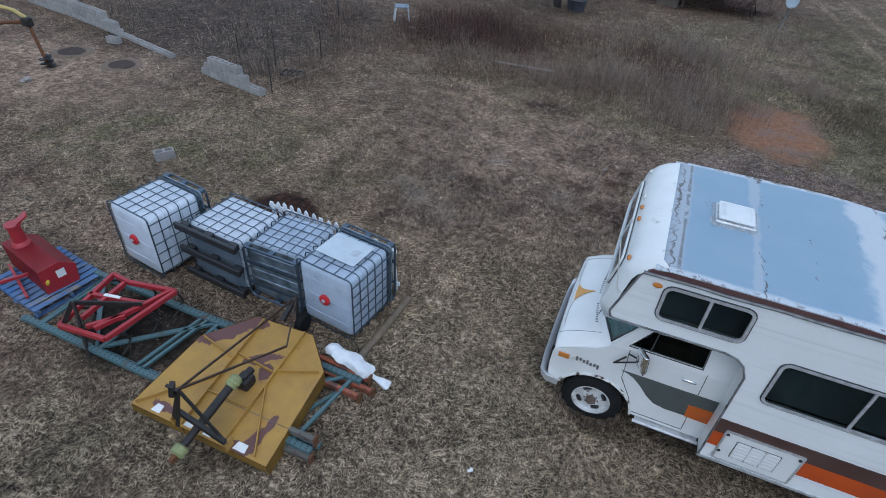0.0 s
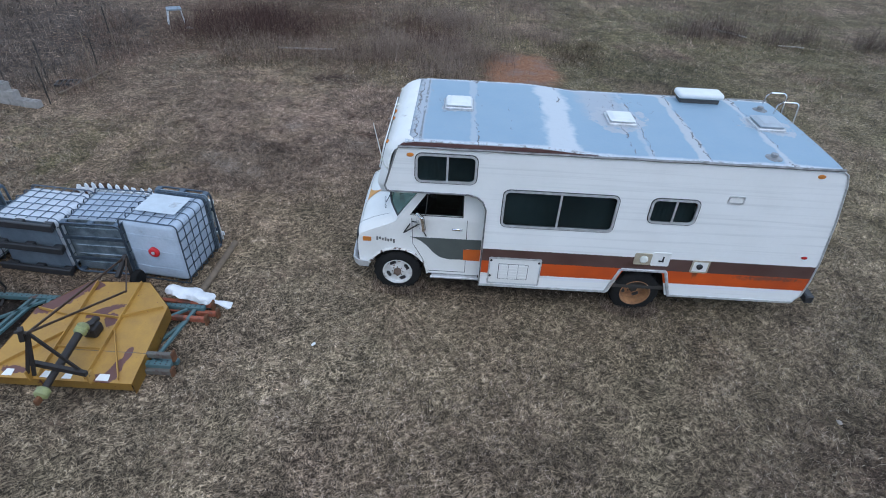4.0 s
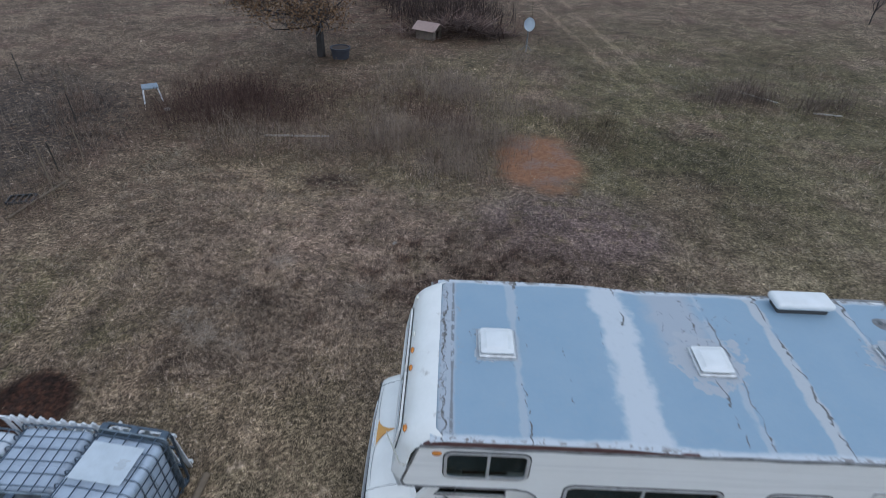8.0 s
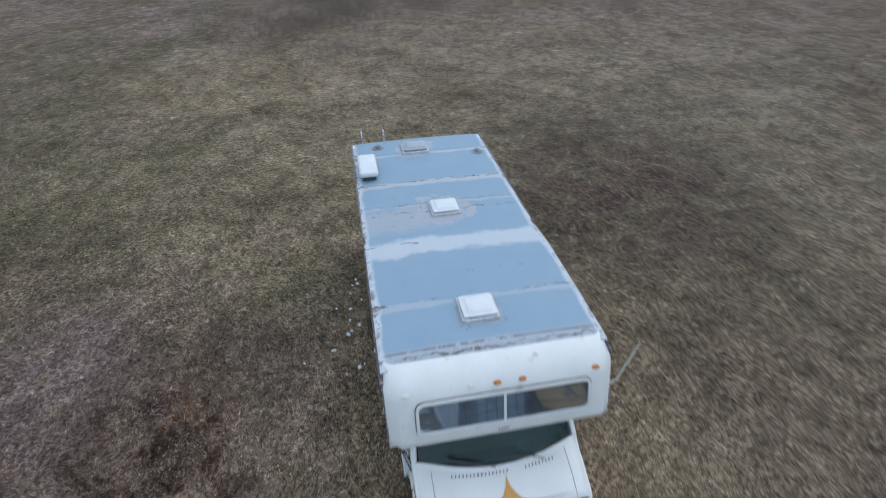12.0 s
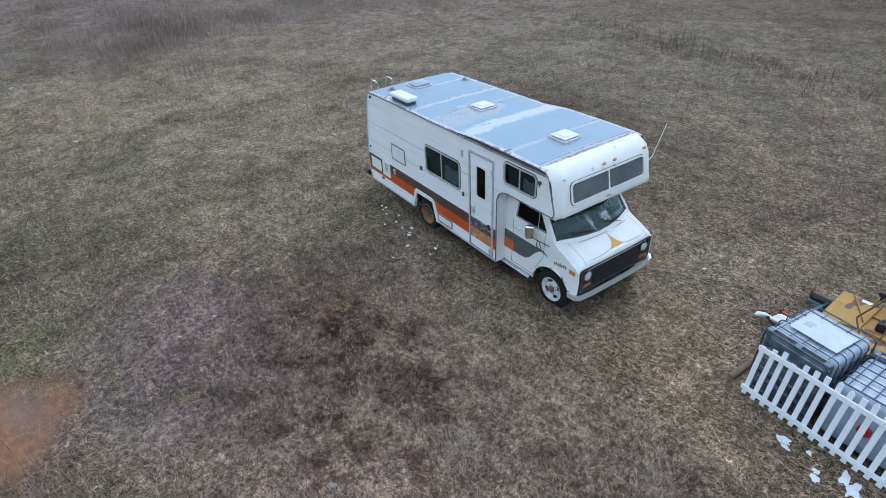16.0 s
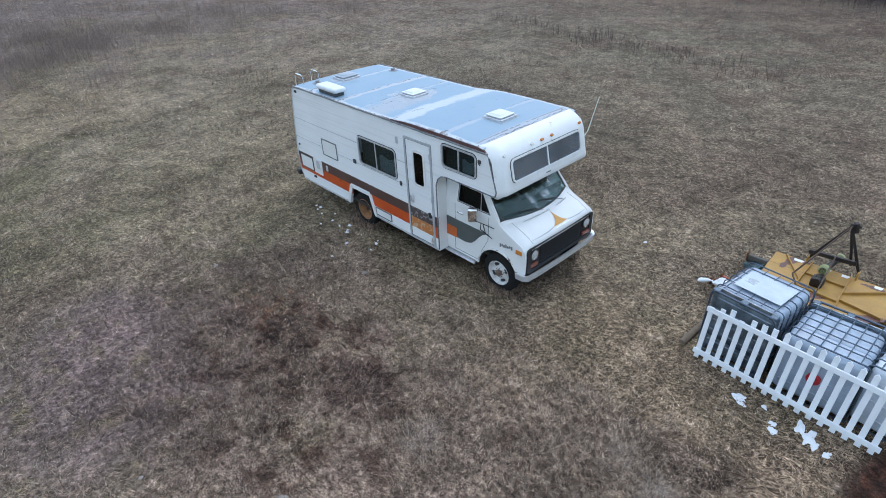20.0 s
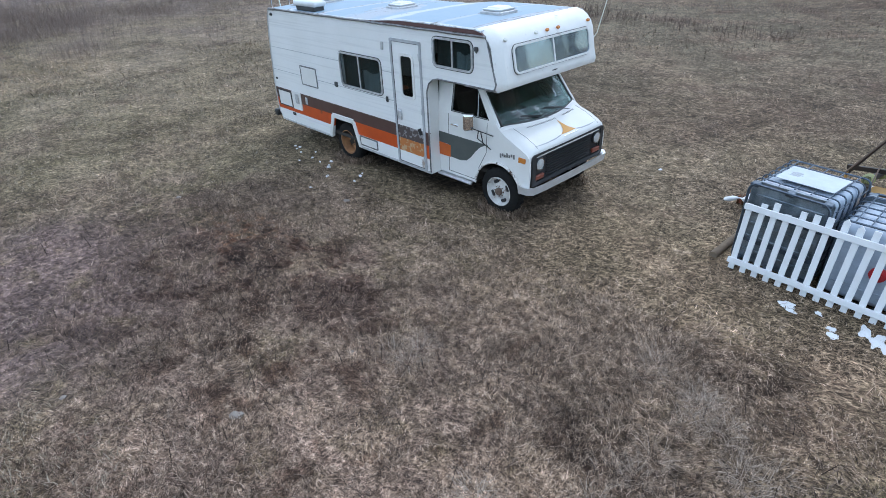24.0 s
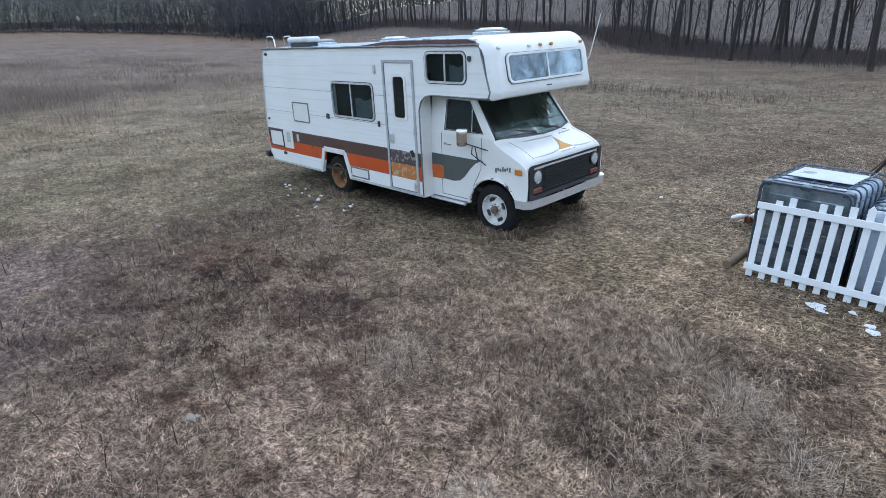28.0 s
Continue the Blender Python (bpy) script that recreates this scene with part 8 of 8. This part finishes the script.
# garden fence stakes and litter
for x, y, h, lean in ((-9.75, 6.75, 1.0, 2), (-9.6, 8.6, 1.3, -4), (-9.8, 10.3, 1.1, 3), (-11.3, 12.6, 1.0, -3), (-13.0, 15.0, 1.1, 4), (-15.5, 16.4, 1.0, -2), (-11.8, 8.0, 0.9, 5), (-10.95, 8.5, 1.0, -9), (-10.15, 9.7, 0.95, 12)):
    bm = B()
    tube(bm, [(0, 0, -0.1), (0.01, 0, h * 0.5), (0, 0, h)], 0.016, 6)
    stake = part("garden_stake", bm, WOOD if h > 1.05 else DARK, None)
    stake.matrix_basis = pose(x, y, 0, lean, lean * 0.7, 0)
    tagged(stake, "thin weathered garden fence stake", "stake", "garden stakes")
PALE_WOOD = mat("grey_board", (0.36, 0.33, 0.29), 0.85, dark=(0.24, 0.21, 0.18), scale=8, amount=0.7, bump=0.4)
for x0, y0, x1, y1, w in ((-5.45, 12.42, -4.6, 12.48, 0.10), (-4.55, 12.46, -3.5, 12.55, 0.12), (13.35, 16.27, 14.25, 16.03, 0.09), (11.5, 18.2, 12.5, 17.2, 0.09)):
    bm = B()
    z0, z1 = ground_height(x0, y0), ground_height(x1, y1)
    bar(bm, (x0, y0, z0 + 0.03), (x1, y1, z1 + 0.03), w, 0.035, bevel=0.004)
    tagged(part("board", bm, PALE_WOOD, None), "weathered grey board lying in the weeds", "board", "boards in the weeds")
bm = B()
bar(bm, (-9.86, 7.30, 0.06), (-9.48, 9.10, 0.12), 0.055, 0.05, bevel=0.008)
tagged(part("fallen_pole", bm, WOOD, None), "weathered brown pole lying along the garden's edge", "pole")
bm = B()
slab(bm, rrect(-0.3, -0.2, 0.3, 0.2, 0.03, 2), [rrect(-0.27 + 0.14 * k, -0.17, -0.16 + 0.14 * k, 0.17, 0.02, 2) for k in range(4)], lambda u, v, w: Vector((u, v, w)), 0.06)
crate = part("plant_tray", bm, BLACK, None)
crate.matrix_basis = pose(-10.15, 8.2, 0.0, 0, 0, 15)
tagged(crate, "black plastic plant tray among dead stalks", "tray")

# ---- post hole auger over bare sandy ground ----
auger = thing("post_hole_digger", "rusty post hole auger under a yellow boom", "auger", pose(-16.0, 5.15, 0.0))
bm = B()
cyl(bm, (-16.0, 5.15, 0.05), (-16.25, 5.2, 1.05), 0.045, 10)
part("shaft", bm, RUST, auger, "", True)
bm = B()
for k in range(28):
    a = k * 0.55
    c = Vector((-16.0, 5.15, 0.02)).lerp(Vector((-16.25, 5.2, 1.05)), k * 0.0095)
    bar(bm, c, c + Vector((0.17 * math.cos(a), 0.17 * math.sin(a), 0)), 0.12, 0.015)
part("flighting", bm, BLACK_STEEL, auger)
bm = B()
box(bm, -16.27, 5.2, 1.14, 0.26, 0.20, 0.24, 0.03)
part("gearbox", bm, BLACK_STEEL, auger, "", True)
bm = B()
tube(bm, [(-16.27, 5.2, 1.24), (-16.5, 5.1, 1.42), (-17.0, 4.95, 1.52), (-17.9, 4.7, 1.45), (-19.2, 4.4, 1.10)], 0.05, 8)
part("boom", bm, mat("faded_yellow_boom", (0.48, 0.38, 0.12), 0.6, dark=(0.3, 0.2, 0.08), scale=6), auger, "faded yellow boom", True)
bm = B()
tube(bm, [(-16.35, 5.2, 1.12), (-16.9, 5.05, 1.06), (-17.8, 4.75, 0.9), (-19.2, 4.35, 0.55)], 0.05, 8)
part("drive_shaft", bm, RUST, auger, "", True)
bm = B()
cyl(bm, (-19.2, 4.4, 1.12), (-19.2, 4.35, 0.0), 0.06, 8)
part("stand", bm, RUST, auger)
HOLE = mat("dark_soil", (0.05, 0.032, 0.022), 0.95, dark=(0.03, 0.02, 0.015), scale=9)
SPOIL = mat("sandy_spoil", (0.17, 0.12, 0.083), 0.95, dark=(0.11, 0.077, 0.053), scale=7, bump=0.6, bscale=20)
for x, y, r in ((-16.55, 6.3, 0.42), (-14.55, 6.27, 0.40)):
    bm = B()
    lathe(bm, [(r * 1.7, -0.06), (r * 1.3, 0.02), (r * 1.05, 0.05), (r * 0.9, 0.03), (r * 0.8, 0.01)], pose(0, 0, 0), 28, 0)
    for v in bm.verts:
        v.co.z += 0.03 * noise.noise(v.co * 4)
    hole = part("dug_hole", bm, SPOIL, None, "", True)
    hole.matrix_basis = pose(x, y, ground_height(x, y))
    tagged(hole, "freshly dug hole with a sandy rim", "hole", "dug holes")
    # almost flat disc, coloured dark for the shade down in the hole
    bm = B()
    lathe(bm, [(r * 0.9, 0.03), (r * 0.6, 0.022), (0.01, 0.016)], pose(0, 0, 0), 20, 0)
    OWN_SPACE.add(hole.name)
    part("hole_floor", bm, HOLE, hole)

# ---- far yard things ----
WHITE_TUBE = mat("white_chair_frame", (0.66, 0.68, 0.70), 0.5, dark=(0.5, 0.5, 0.5), scale=10)
chair = thing("garden_stool", "white framed garden stool with a pale blue seat", "stool", pose(-10.05, 15.0, ground_height(-10.05, 15.0) - 0.02, 0, 0, 30), own=True)
for sx in (-1, 1):
    for sy in (-1, 1):
        bm = B()
        tube(bm, [(sx * 0.29, sy * 0.26, 0), (sx * 0.22, sy * 0.20, 0.50)], 0.022, 6)
        part("leg", bm, WHITE_TUBE, chair)
    bm = B()
    cyl(bm, (sx * 0.29, -0.26, 0.03), (sx * 0.29, 0.26, 0.03), 0.016, 6)
    part("foot_rail", bm, WHITE_TUBE, chair)
bm = B()
box(bm, 0, 0, 0.52, 0.52, 0.48, 0.06, 0.02, None, 2)
part("seat", bm, mat("pale_blue_seat", (0.24, 0.29, 0.34), 0.7, dark=(0.12, 0.15, 0.18), scale=9, amount=0.9), chair)

tub = thing("planter_tub", "dark round planter tub under a bare tree", "planter", pose(-4.6, 20.75, ground_height(-4.6, 20.75) - 0.02), own=True)
bm = B()
lathe(bm, [(0.34, 0), (0.40, 0.40), (0.44, 0.42), (0.44, 0.48), (0.38, 0.48), (0.36, 0.42)], Matrix(), 20, 1)
part("tub", bm, mat("dark_tub", (0.028, 0.028, 0.038), 0.75, dark=(0.06, 0.06, 0.07), scale=5), tub, "", True)
bm = B()
lathe(bm, [(0.37, 0.44), (0.01, 0.45)], Matrix(), 16, 0)
part("soil", bm, HOLE, tub)

house = thing("dog_house", "small grey wooden dog house with a pale roof", "dog house", pose(-1.0, 24.35, ground_height(-1, 24.35) - 0.02, 0, 0, -27) @ Matrix.Diagonal((0.95, 0.9, 0.85, 1)), own=True)
OLD_WOOD = mat("old_grey_wood", (0.16, 0.125, 0.10), 0.85, dark=(0.10, 0.08, 0.065), scale=7, amount=0.7)
for y in (-0.45, 0.45):
    bm = B()
    slab(bm, [(-0.5, 0), (0.5, 0), (0.5, 0.62), (-0.5, 0.62)], [], side_place(y - 0.0125, 1), 0.025)
    part("wall", bm, OLD_WOOD, house)
for x in (-0.5, 0.475):
    bm = B()
    slab(bm, [(-0.45, 0), (0.45, 0), (0.45, 0.62), (0, 0.86), (-0.45, 0.62)], [rrect(-0.18, 0.06, 0.18, 0.5, 0.1)] if x > 0 else [], lambda u, v, w, x=x: Vector((x + w, u, v)), 0.025)
    part("wall", bm, OLD_WOOD, house)
ROOF_TAN = mat("pale_shingle", (0.34, 0.245, 0.215), 0.85, dark=(0.24, 0.17, 0.15), scale=8)
for s in (-1, 1):
    bm = B()
    bar(bm, (0, 0.0 + s * 0.0, 0.88), (0, s * 0.62, 0.54), 1.3, 0.025, up=(0, 0, 1))
    part("roof", bm, ROOF_TAN, house)

c = np.concatenate([spread(50, -13, 3.0, 29, 38), spread(12, -3.0, 3.0, 27, 29)])
bushes("dark_thicket", c, rng.uniform(0.8, 2.4, len(c)), 0.7, 2600, 9000, island_mat("dark_thicket_stems", [(0.022, 0.015, 0.014), (0.05, 0.034, 0.030), (0.09, 0.062, 0.054)]), "dark leafless thicket behind the dog house", "brush", 0.018, lambda q: np.array([ground_height(x, y) for x, y in q]))
p = np.concatenate([clumped(5000, [(-5.4, 20.8)], 2.6), clumped(3500, [(-1.0, 25.5)], 2.4), clumped(1200, [(-9.6, 12.8)], 1.6)])
n = len(p)
blades("leaf_litter", p, np.array([ground_height(x, y) for x, y in p]) + 0.02, rng.uniform(0.05, 0.10, n), rng.uniform(0.03, 0.06, n), rng.uniform(1.2, 1.55, n), rng.uniform(0, 6.28, n), rng.uniform(0, 0.4, n), island_mat("fallen_leaves", [(0.03, 0.018, 0.013), (0.10, 0.058, 0.036), (0.20, 0.125, 0.08)]), "fallen brown leaves under the tree", "leaves")
brush = np.column_stack([rng.normal(0.6, 1.3, 1400), rng.normal(25.2, 0.5, 1400)])
n = len(brush)
blades("brush_pile", brush, rng.uniform(0, 0.7, n) * np.exp(-((brush[:, 0] - 0.6) / 1.6) ** 2), rng.uniform(0.5, 1.6, n), rng.uniform(0.015, 0.05, n), rng.uniform(1.1, 1.55, n), rng.uniform(0, 6.28, n), rng.uniform(0, 0.2, n), island_mat("cut_branches", [(0.026, 0.015, 0.012), (0.06, 0.034, 0.027), (0.11, 0.068, 0.054), (0.22, 0.16, 0.13)]), "pile of cut brown branches", "brush")

dish = thing("satellite_dish", "grey satellite dish on a tripod pole", "satellite dish", pose(3.55, 22.7, ground_height(3.55, 22.7) - 0.02), own=True)
bm = B()
lathe(bm, [(0.33, 0.085), (0.30, 0.05), (0.18, 0.016), (0.01, 0.0)], pose(0, 0, 1.2, 72, 0, 10) @ Matrix.Diagonal((0.76, 0.88, 0.9, 1)), 22, 0)
bmesh.ops.solidify(bm, geom=bm.faces[:], thickness=0.012)
part("reflector", bm, mat("pale_dish", (0.58, 0.64, 0.70), 0.5, dark=(0.34, 0.38, 0.42), scale=5), dish, "", True)
bm = B()
cyl(bm, (0, 0.06, 0), (0, 0.06, 1.2), 0.03, 8)
part("pole", bm, TARNISH, dish)
for a in (20, 140, 260):
    bm = B()
    cyl(bm, (0, 0.06, 0.32), (0.3 * math.cos(radians(a)), 0.06 + 0.3 * math.sin(radians(a)), 0.0), 0.014, 6)
    part("leg", bm, TARNISH, dish)
bm = B()
tube(bm, [(0, -0.02, 0.95), (0, -0.35, 0.98), (0, -0.42, 1.06)], 0.014, 6)
box(bm, 0, -0.42, 1.08, 0.06, 0.08, 0.06, 0.01)
part("feed_arm", bm, ALU, dish)


# ---- trees ----
BARK = mat("grey_bark", (0.042, 0.035, 0.032), 0.9, dark=(0.020, 0.017, 0.016), scale=5, amount=0.8, bump=0.6, bscale=14)
TWIG = island_mat("bare_twigs", [(0.035, 0.030, 0.030), (0.06, 0.052, 0.052), (0.095, 0.083, 0.082)])
# distance haze over the far woods is mixed into this blue-grey
HAZED_TWIG = island_mat("hazed_far_twigs", [(0.050, 0.050, 0.062), (0.060, 0.060, 0.073), (0.072, 0.070, 0.083)])
BRUSH = island_mat("grey_violet_brush", [(0.06, 0.047, 0.046), (0.105, 0.083, 0.080), (0.165, 0.132, 0.122)])
LEAF = island_mat("withered_leaves", [(0.10, 0.055, 0.03), (0.17, 0.10, 0.055), (0.22, 0.145, 0.085)])


def grow(r, height, radius, fork, lean, wide=False):
    """Trunk and limb tubes, and thin twigs, of a bare tree, from its own random source."""
    trunk, limbs, twigs = B(), B(), []

    def shoot(bm, p, d, length, rad, depth):
        pts, rr, q = [p], [rad], p.copy()
        steps = 5 if depth else 9
        for k in range(steps):
            g = 0.10 if depth else 0.045
            d = (d + Vector((r.gauss(0, g), r.gauss(0, g), 0.04 if depth else 0))).normalized()
            q = q + d * (length / steps)
            pts.append(q.copy())
            rr.append(max(0.006, rad * (1 - 0.72 * (k + 1) / steps)))
        tube(bm, pts, rr, 7 if depth == 0 else 5 if depth == 1 else 3)
        if depth < 2:
            count = (16 if wide else 9) if depth == 0 else 5
            for k in range(count):
                i = r.uniform(fork if depth == 0 else 0.3, 0.98) * steps
                a = pts[int(i)].lerp(pts[min(steps, int(i) + 1)], i - int(i))
                az, tilt = r.uniform(0, 6.28), (r.uniform(1.0, 1.6) if wide else r.uniform(0.45, 1.05))
                side = Vector((math.cos(az) * math.sin(tilt), math.sin(az) * math.sin(tilt), math.cos(tilt)))
                shoot(limbs, a, (d * 0.35 + side).normalized(), length * r.uniform(0.3, 0.5), max(0.012, rr[int(i)] * 0.5), depth + 1)
        else:
            for k in range(7):
                a = pts[r.randint(1, steps)]
                twigs.append((a, (d + Vector((r.gauss(0, 0.6), r.gauss(0, 0.6), r.gauss(0.2, 0.4)))).normalized(), length * r.uniform(0.4, 0.9)))

    if wide:
        for k in range(12):
            az = -2.0 + r.gauss(0, 0.9)
            side = Vector((math.cos(az), math.sin(az), r.uniform(-0.25, 0.15))).normalized()
            shoot(limbs, Vector((lean, lean * 0.4, 1)) * r.uniform(1.1, 2.5), side, r.uniform(2.2, 4.2), 0.05, 1)
    shoot(trunk, Vector((0, 0, -0.15)), Vector((lean, lean * 0.4, 1)).normalized(), height, radius, 0)
    return trunk, limbs, twigs


def tree(name, label, seed, height, radius, fork, lean, m, leaves=False, group=""):
    r = random.Random(seed)
    t = thing(name, label, "tree", m, group, own=True)
    trunk, limbs, twigs = grow(r, height, radius, fork, lean, leaves)
    part("trunk", trunk, BARK, t, "", True)
    bm = limbs
    for a, d, l in twigs:
        s = d.cross(Vector((0.3, 0.2, 1))).normalized() * 0.012
        vs = [bm.verts.new(q) for q in (a - s, a + s, a + d * l)]
        bm.faces.new(vs)
    c = part("crown", bm, TWIG, t, "bare twiggy crown")
    if leaves:
        bm = B()
        for a, d, l in twigs:
            for k in range(8):
                q = a + d * l * r.uniform(0.2, 1.0) + Vector((r.gauss(0, 0.12), r.gauss(0, 0.12), r.gauss(0, 0.1)))
                u = Vector((r.gauss(0, 1), r.gauss(0, 1), r.gauss(0, 1))).normalized() * 0.05
                w = u.cross(Vector((r.gauss(0, 1), r.gauss(0, 1), 1))).normalized() * 0.035
                vs = [bm.verts.new(x) for x in (q - u, q + w, q + u, q - w)]
                bm.faces.new(vs)
        tagged(part("leaves", bm, LEAF, t, "withered brown leaves"), kind="stuff")
    return t


tree("oak_tree", "young tree with withered brown leaves", 3, 6.5, 0.19, 0.2, 0.02, pose(-5.45, 20.85, ground_height(-5.45, 20.85)), True)
tree("bare_tree", "small bare tree beyond the garden", 9, 5.5, 0.17, 0.12, -0.08, pose(-18.6, 19.0, ground_height(-18.6, 19.0)))
tree("bare_tree", "thin bare sapling at the field's edge", 12, 3.2, 0.035, 0.1, 0.05, pose(23.5, 29.9, ground_height(23.5, 29.9)))

WOODLINE = [(-40.0, -26.0), (-12.0, -31.5), (3.0, -36.5), (12.0, -41.5), (32.0, -58.5), (62.0, -62.0), (100.0, -64.0)]
kinds = [tree("woodland_tree", "tall bare tree in the row beyond the field", 40 + k, 12.0 + 1.2 * k, 0.16 + 0.03 * (k % 3), 0.3, 0.008 * (k - 2), pose(*WOODLINE[2], 0), group="row of bare trees") for k in range(5)]
placed = 0
tr = random.Random(5)
for (a, c) in zip(WOODLINE, WOODLINE[1:]):
    a, c = Vector(a), Vector(c)
    count = int((c - a).length / (0.9 if a.x < -20 else 0.55 if a.x < 10 else 1.0))
    for k in range(count):
        q = a.lerp(c, (k + tr.random()) / count) + Vector((tr.gauss(0, 0.6), tr.gauss(0, 2.2)))
        z = ground_height(q.x, q.y)
        if placed < 5:
            kinds[placed].matrix_basis = pose(q.x, q.y, z, 0, 0, tr.uniform(0, 360))
        else:
            m = pose(q.x, q.y, z, tr.gauss(0, 1.8), tr.gauss(0, 1.8), tr.uniform(0, 360))
            o = copy_thing(kinds[tr.randrange(5)], m)
            f = (tr.choice((0.45, 0.55, 0.7, 0.9, 1.1)) if q.x > -20 else 0.95) * tr.uniform(0.85, 1.1)
            o.scale = (f, f, f * tr.uniform(0.85, 1.1))
        placed += 1

# brush along the foot of the trees and the far woods
def along_line(n, line, sx, sy):
    line = np.asarray(line, float)
    seg = np.hypot(*np.diff(line, axis=0).T)
    u = rng.uniform(0, seg.sum(), n)
    acc = np.concatenate([[0], np.cumsum(seg)])
    return np.column_stack([np.interp(u, acc, line[:, 0]), np.interp(u, acc, line[:, 1])]) + rng.normal(0, 1, (n, 2)) * (sx, sy)


p = np.concatenate([along_line(70000, WOODLINE[1:], 0.8, 2.4), along_line(50000, WOODLINE[1:5], 0.8, 1.8), along_line(6000, WOODLINE[:2], 0.8, 2.0)])
n = len(p)
zz = np.array([far_rise(x, y) for x, y in p]) - 0.05
blades("wood_edge_brush", p, zz, rng.uniform(0.4, 1.7, n) * (0.75 + 0.35 * bumps(p, 0.6, 21)), rng.uniform(0.010, 0.024, n), np.abs(rng.normal(0.22, 0.2, n)), rng.uniform(0, 6.28, n), rng.uniform(0, 0.4, n), BRUSH, "grey-brown brush along the foot of the trees", "weeds")
FAR = [(95.0, -63.0), (137.0, -62.0), (165.0, -42.0), (180.0, -20.0), (185.0, 0.0), (180.0, 30.0)]
p = along_line(380, FAR, 9, 9)
n = len(p)
zz = np.array([far_rise(x, y) for x, y in p]) - 0.2
blades("far_wood", p, zz, rng.uniform(5, 14, n), rng.uniform(0.06, 0.22, n), np.abs(rng.normal(0.0, 0.2, n)), rng.uniform(0, 6.28, n), rng.uniform(0, 0.3, n), HAZED_TWIG, "far bare woodland trunks", "woods")
p = along_line(150000, FAR, 7, 7)
n = len(p)
zz = np.array([far_rise(x, y) for x, y in p]) + rng.uniform(0.0, 11.0, n)
blades("far_wood_twigs", p, zz, rng.uniform(0.8, 2.6, n), rng.uniform(0.03, 0.08, n), np.abs(rng.normal(0.6, 0.35, n)), rng.uniform(0, 6.28, n), rng.uniform(0, 0.4, n), HAZED_TWIG, "haze of bare twigs over the far woods", "woods")
p = np.concatenate([along_line(16000, WOODLINE[3:], 2.5, 4.0), along_line(6000, WOODLINE[:4], 1.5, 3.0)])
n = len(p)
zz = np.array([far_rise(x, y) for x, y in p]) + rng.uniform(0.3, 1.0, n) * 8.0 * rng.random(n)
blades("wood_twigs", p, zz, rng.uniform(0.5, 1.8, n), rng.uniform(0.012, 0.03, n), np.abs(rng.normal(0.7, 0.4, n)), rng.uniform(0, 6.28, n), rng.uniform(0, 0.5, n), TWIG, "tangle of bare twigs among the trunks", "woods")
BEYOND = [(-40.0, -150.0), (30.0, -190.0), (110.0, -190.0), (190.0, -150.0)]
p = along_line(30000, BEYOND, 9, 9)
n = len(p)
zz = np.array([far_rise(x, y) for x, y in p]) + rng.uniform(0.0, 11, n)
blades("hilltop_wood", p, zz, rng.uniform(2.5, 6.0, n), rng.uniform(0.10, 0.3, n), np.abs(rng.normal(0.4, 0.3, n)), rng.uniform(0, 6.28, n), rng.uniform(0, 0.4, n), HAZED_TWIG, "dark bare woods on the far hill", "woods")

# far farmhouse seen between the trunks
fx, fy = 14.0, -104.0
fz = ground_height(fx, fy)
farm = thing("farmhouse", "low pale house far behind the bare trees", "house", pose(fx, fy, fz - 0.1, 0, 0, 8), own=True)
SIDE = mat("pale_far_siding", (0.26, 0.27, 0.28), 0.8, dark=(0.2, 0.21, 0.22), scale=2)
bm = B()
slab(bm, [(-11, 0), (11, 0), (11, 2.7), (-11, 2.7)], [(lambda x: [(x, 0.9), (x + 1.2, 0.9), (x + 1.2, 2.1), (x, 2.1)])(x) for x in (-9, -5, 3, 7)] + [[(-1.5, 0.1), (-0.5, 0.1), (-0.5, 2.2), (-1.5, 2.2)]], side_place(4.0, -1), 0.2)
part("wall", bm, SIDE, farm)
bm = B()
box(bm, 0, -4, 1.35, 22, 0.2, 2.7)
part("wall", bm, SIDE, farm)
for x in (-11, 11):
    bm = B()
    slab(bm, [(-4, 0), (4, 0), (4, 2.7), (0, 4.6), (-4, 2.7)], [], lambda u, v, w, x=x: Vector((x + w * (1 if x < 0 else -1), u, v)), 0.2)
    part("wall", bm, SIDE, farm)
for x in (-9, -5, 3, 7):
    bm = B()
    box(bm, x + 0.6, 3.92, 1.5, 1.2, 0.05, 1.2)
    part("window", bm, BLACK, farm)
bm = B()
box(bm, -1.0, 3.92, 1.15, 1.0, 0.06, 2.1)
part("door", bm, OLD_WOOD, farm)
for s in (-1, 1):
    bm = B()
    bar(bm, (0, 0, 4.7), (0, s * 4.7, 2.45), 23.0, 0.15)
    part("roof", bm, mat("grey_far_roof", (0.20, 0.20, 0.21), 0.85, dark=(0.14, 0.14, 0.15), scale=2), farm)
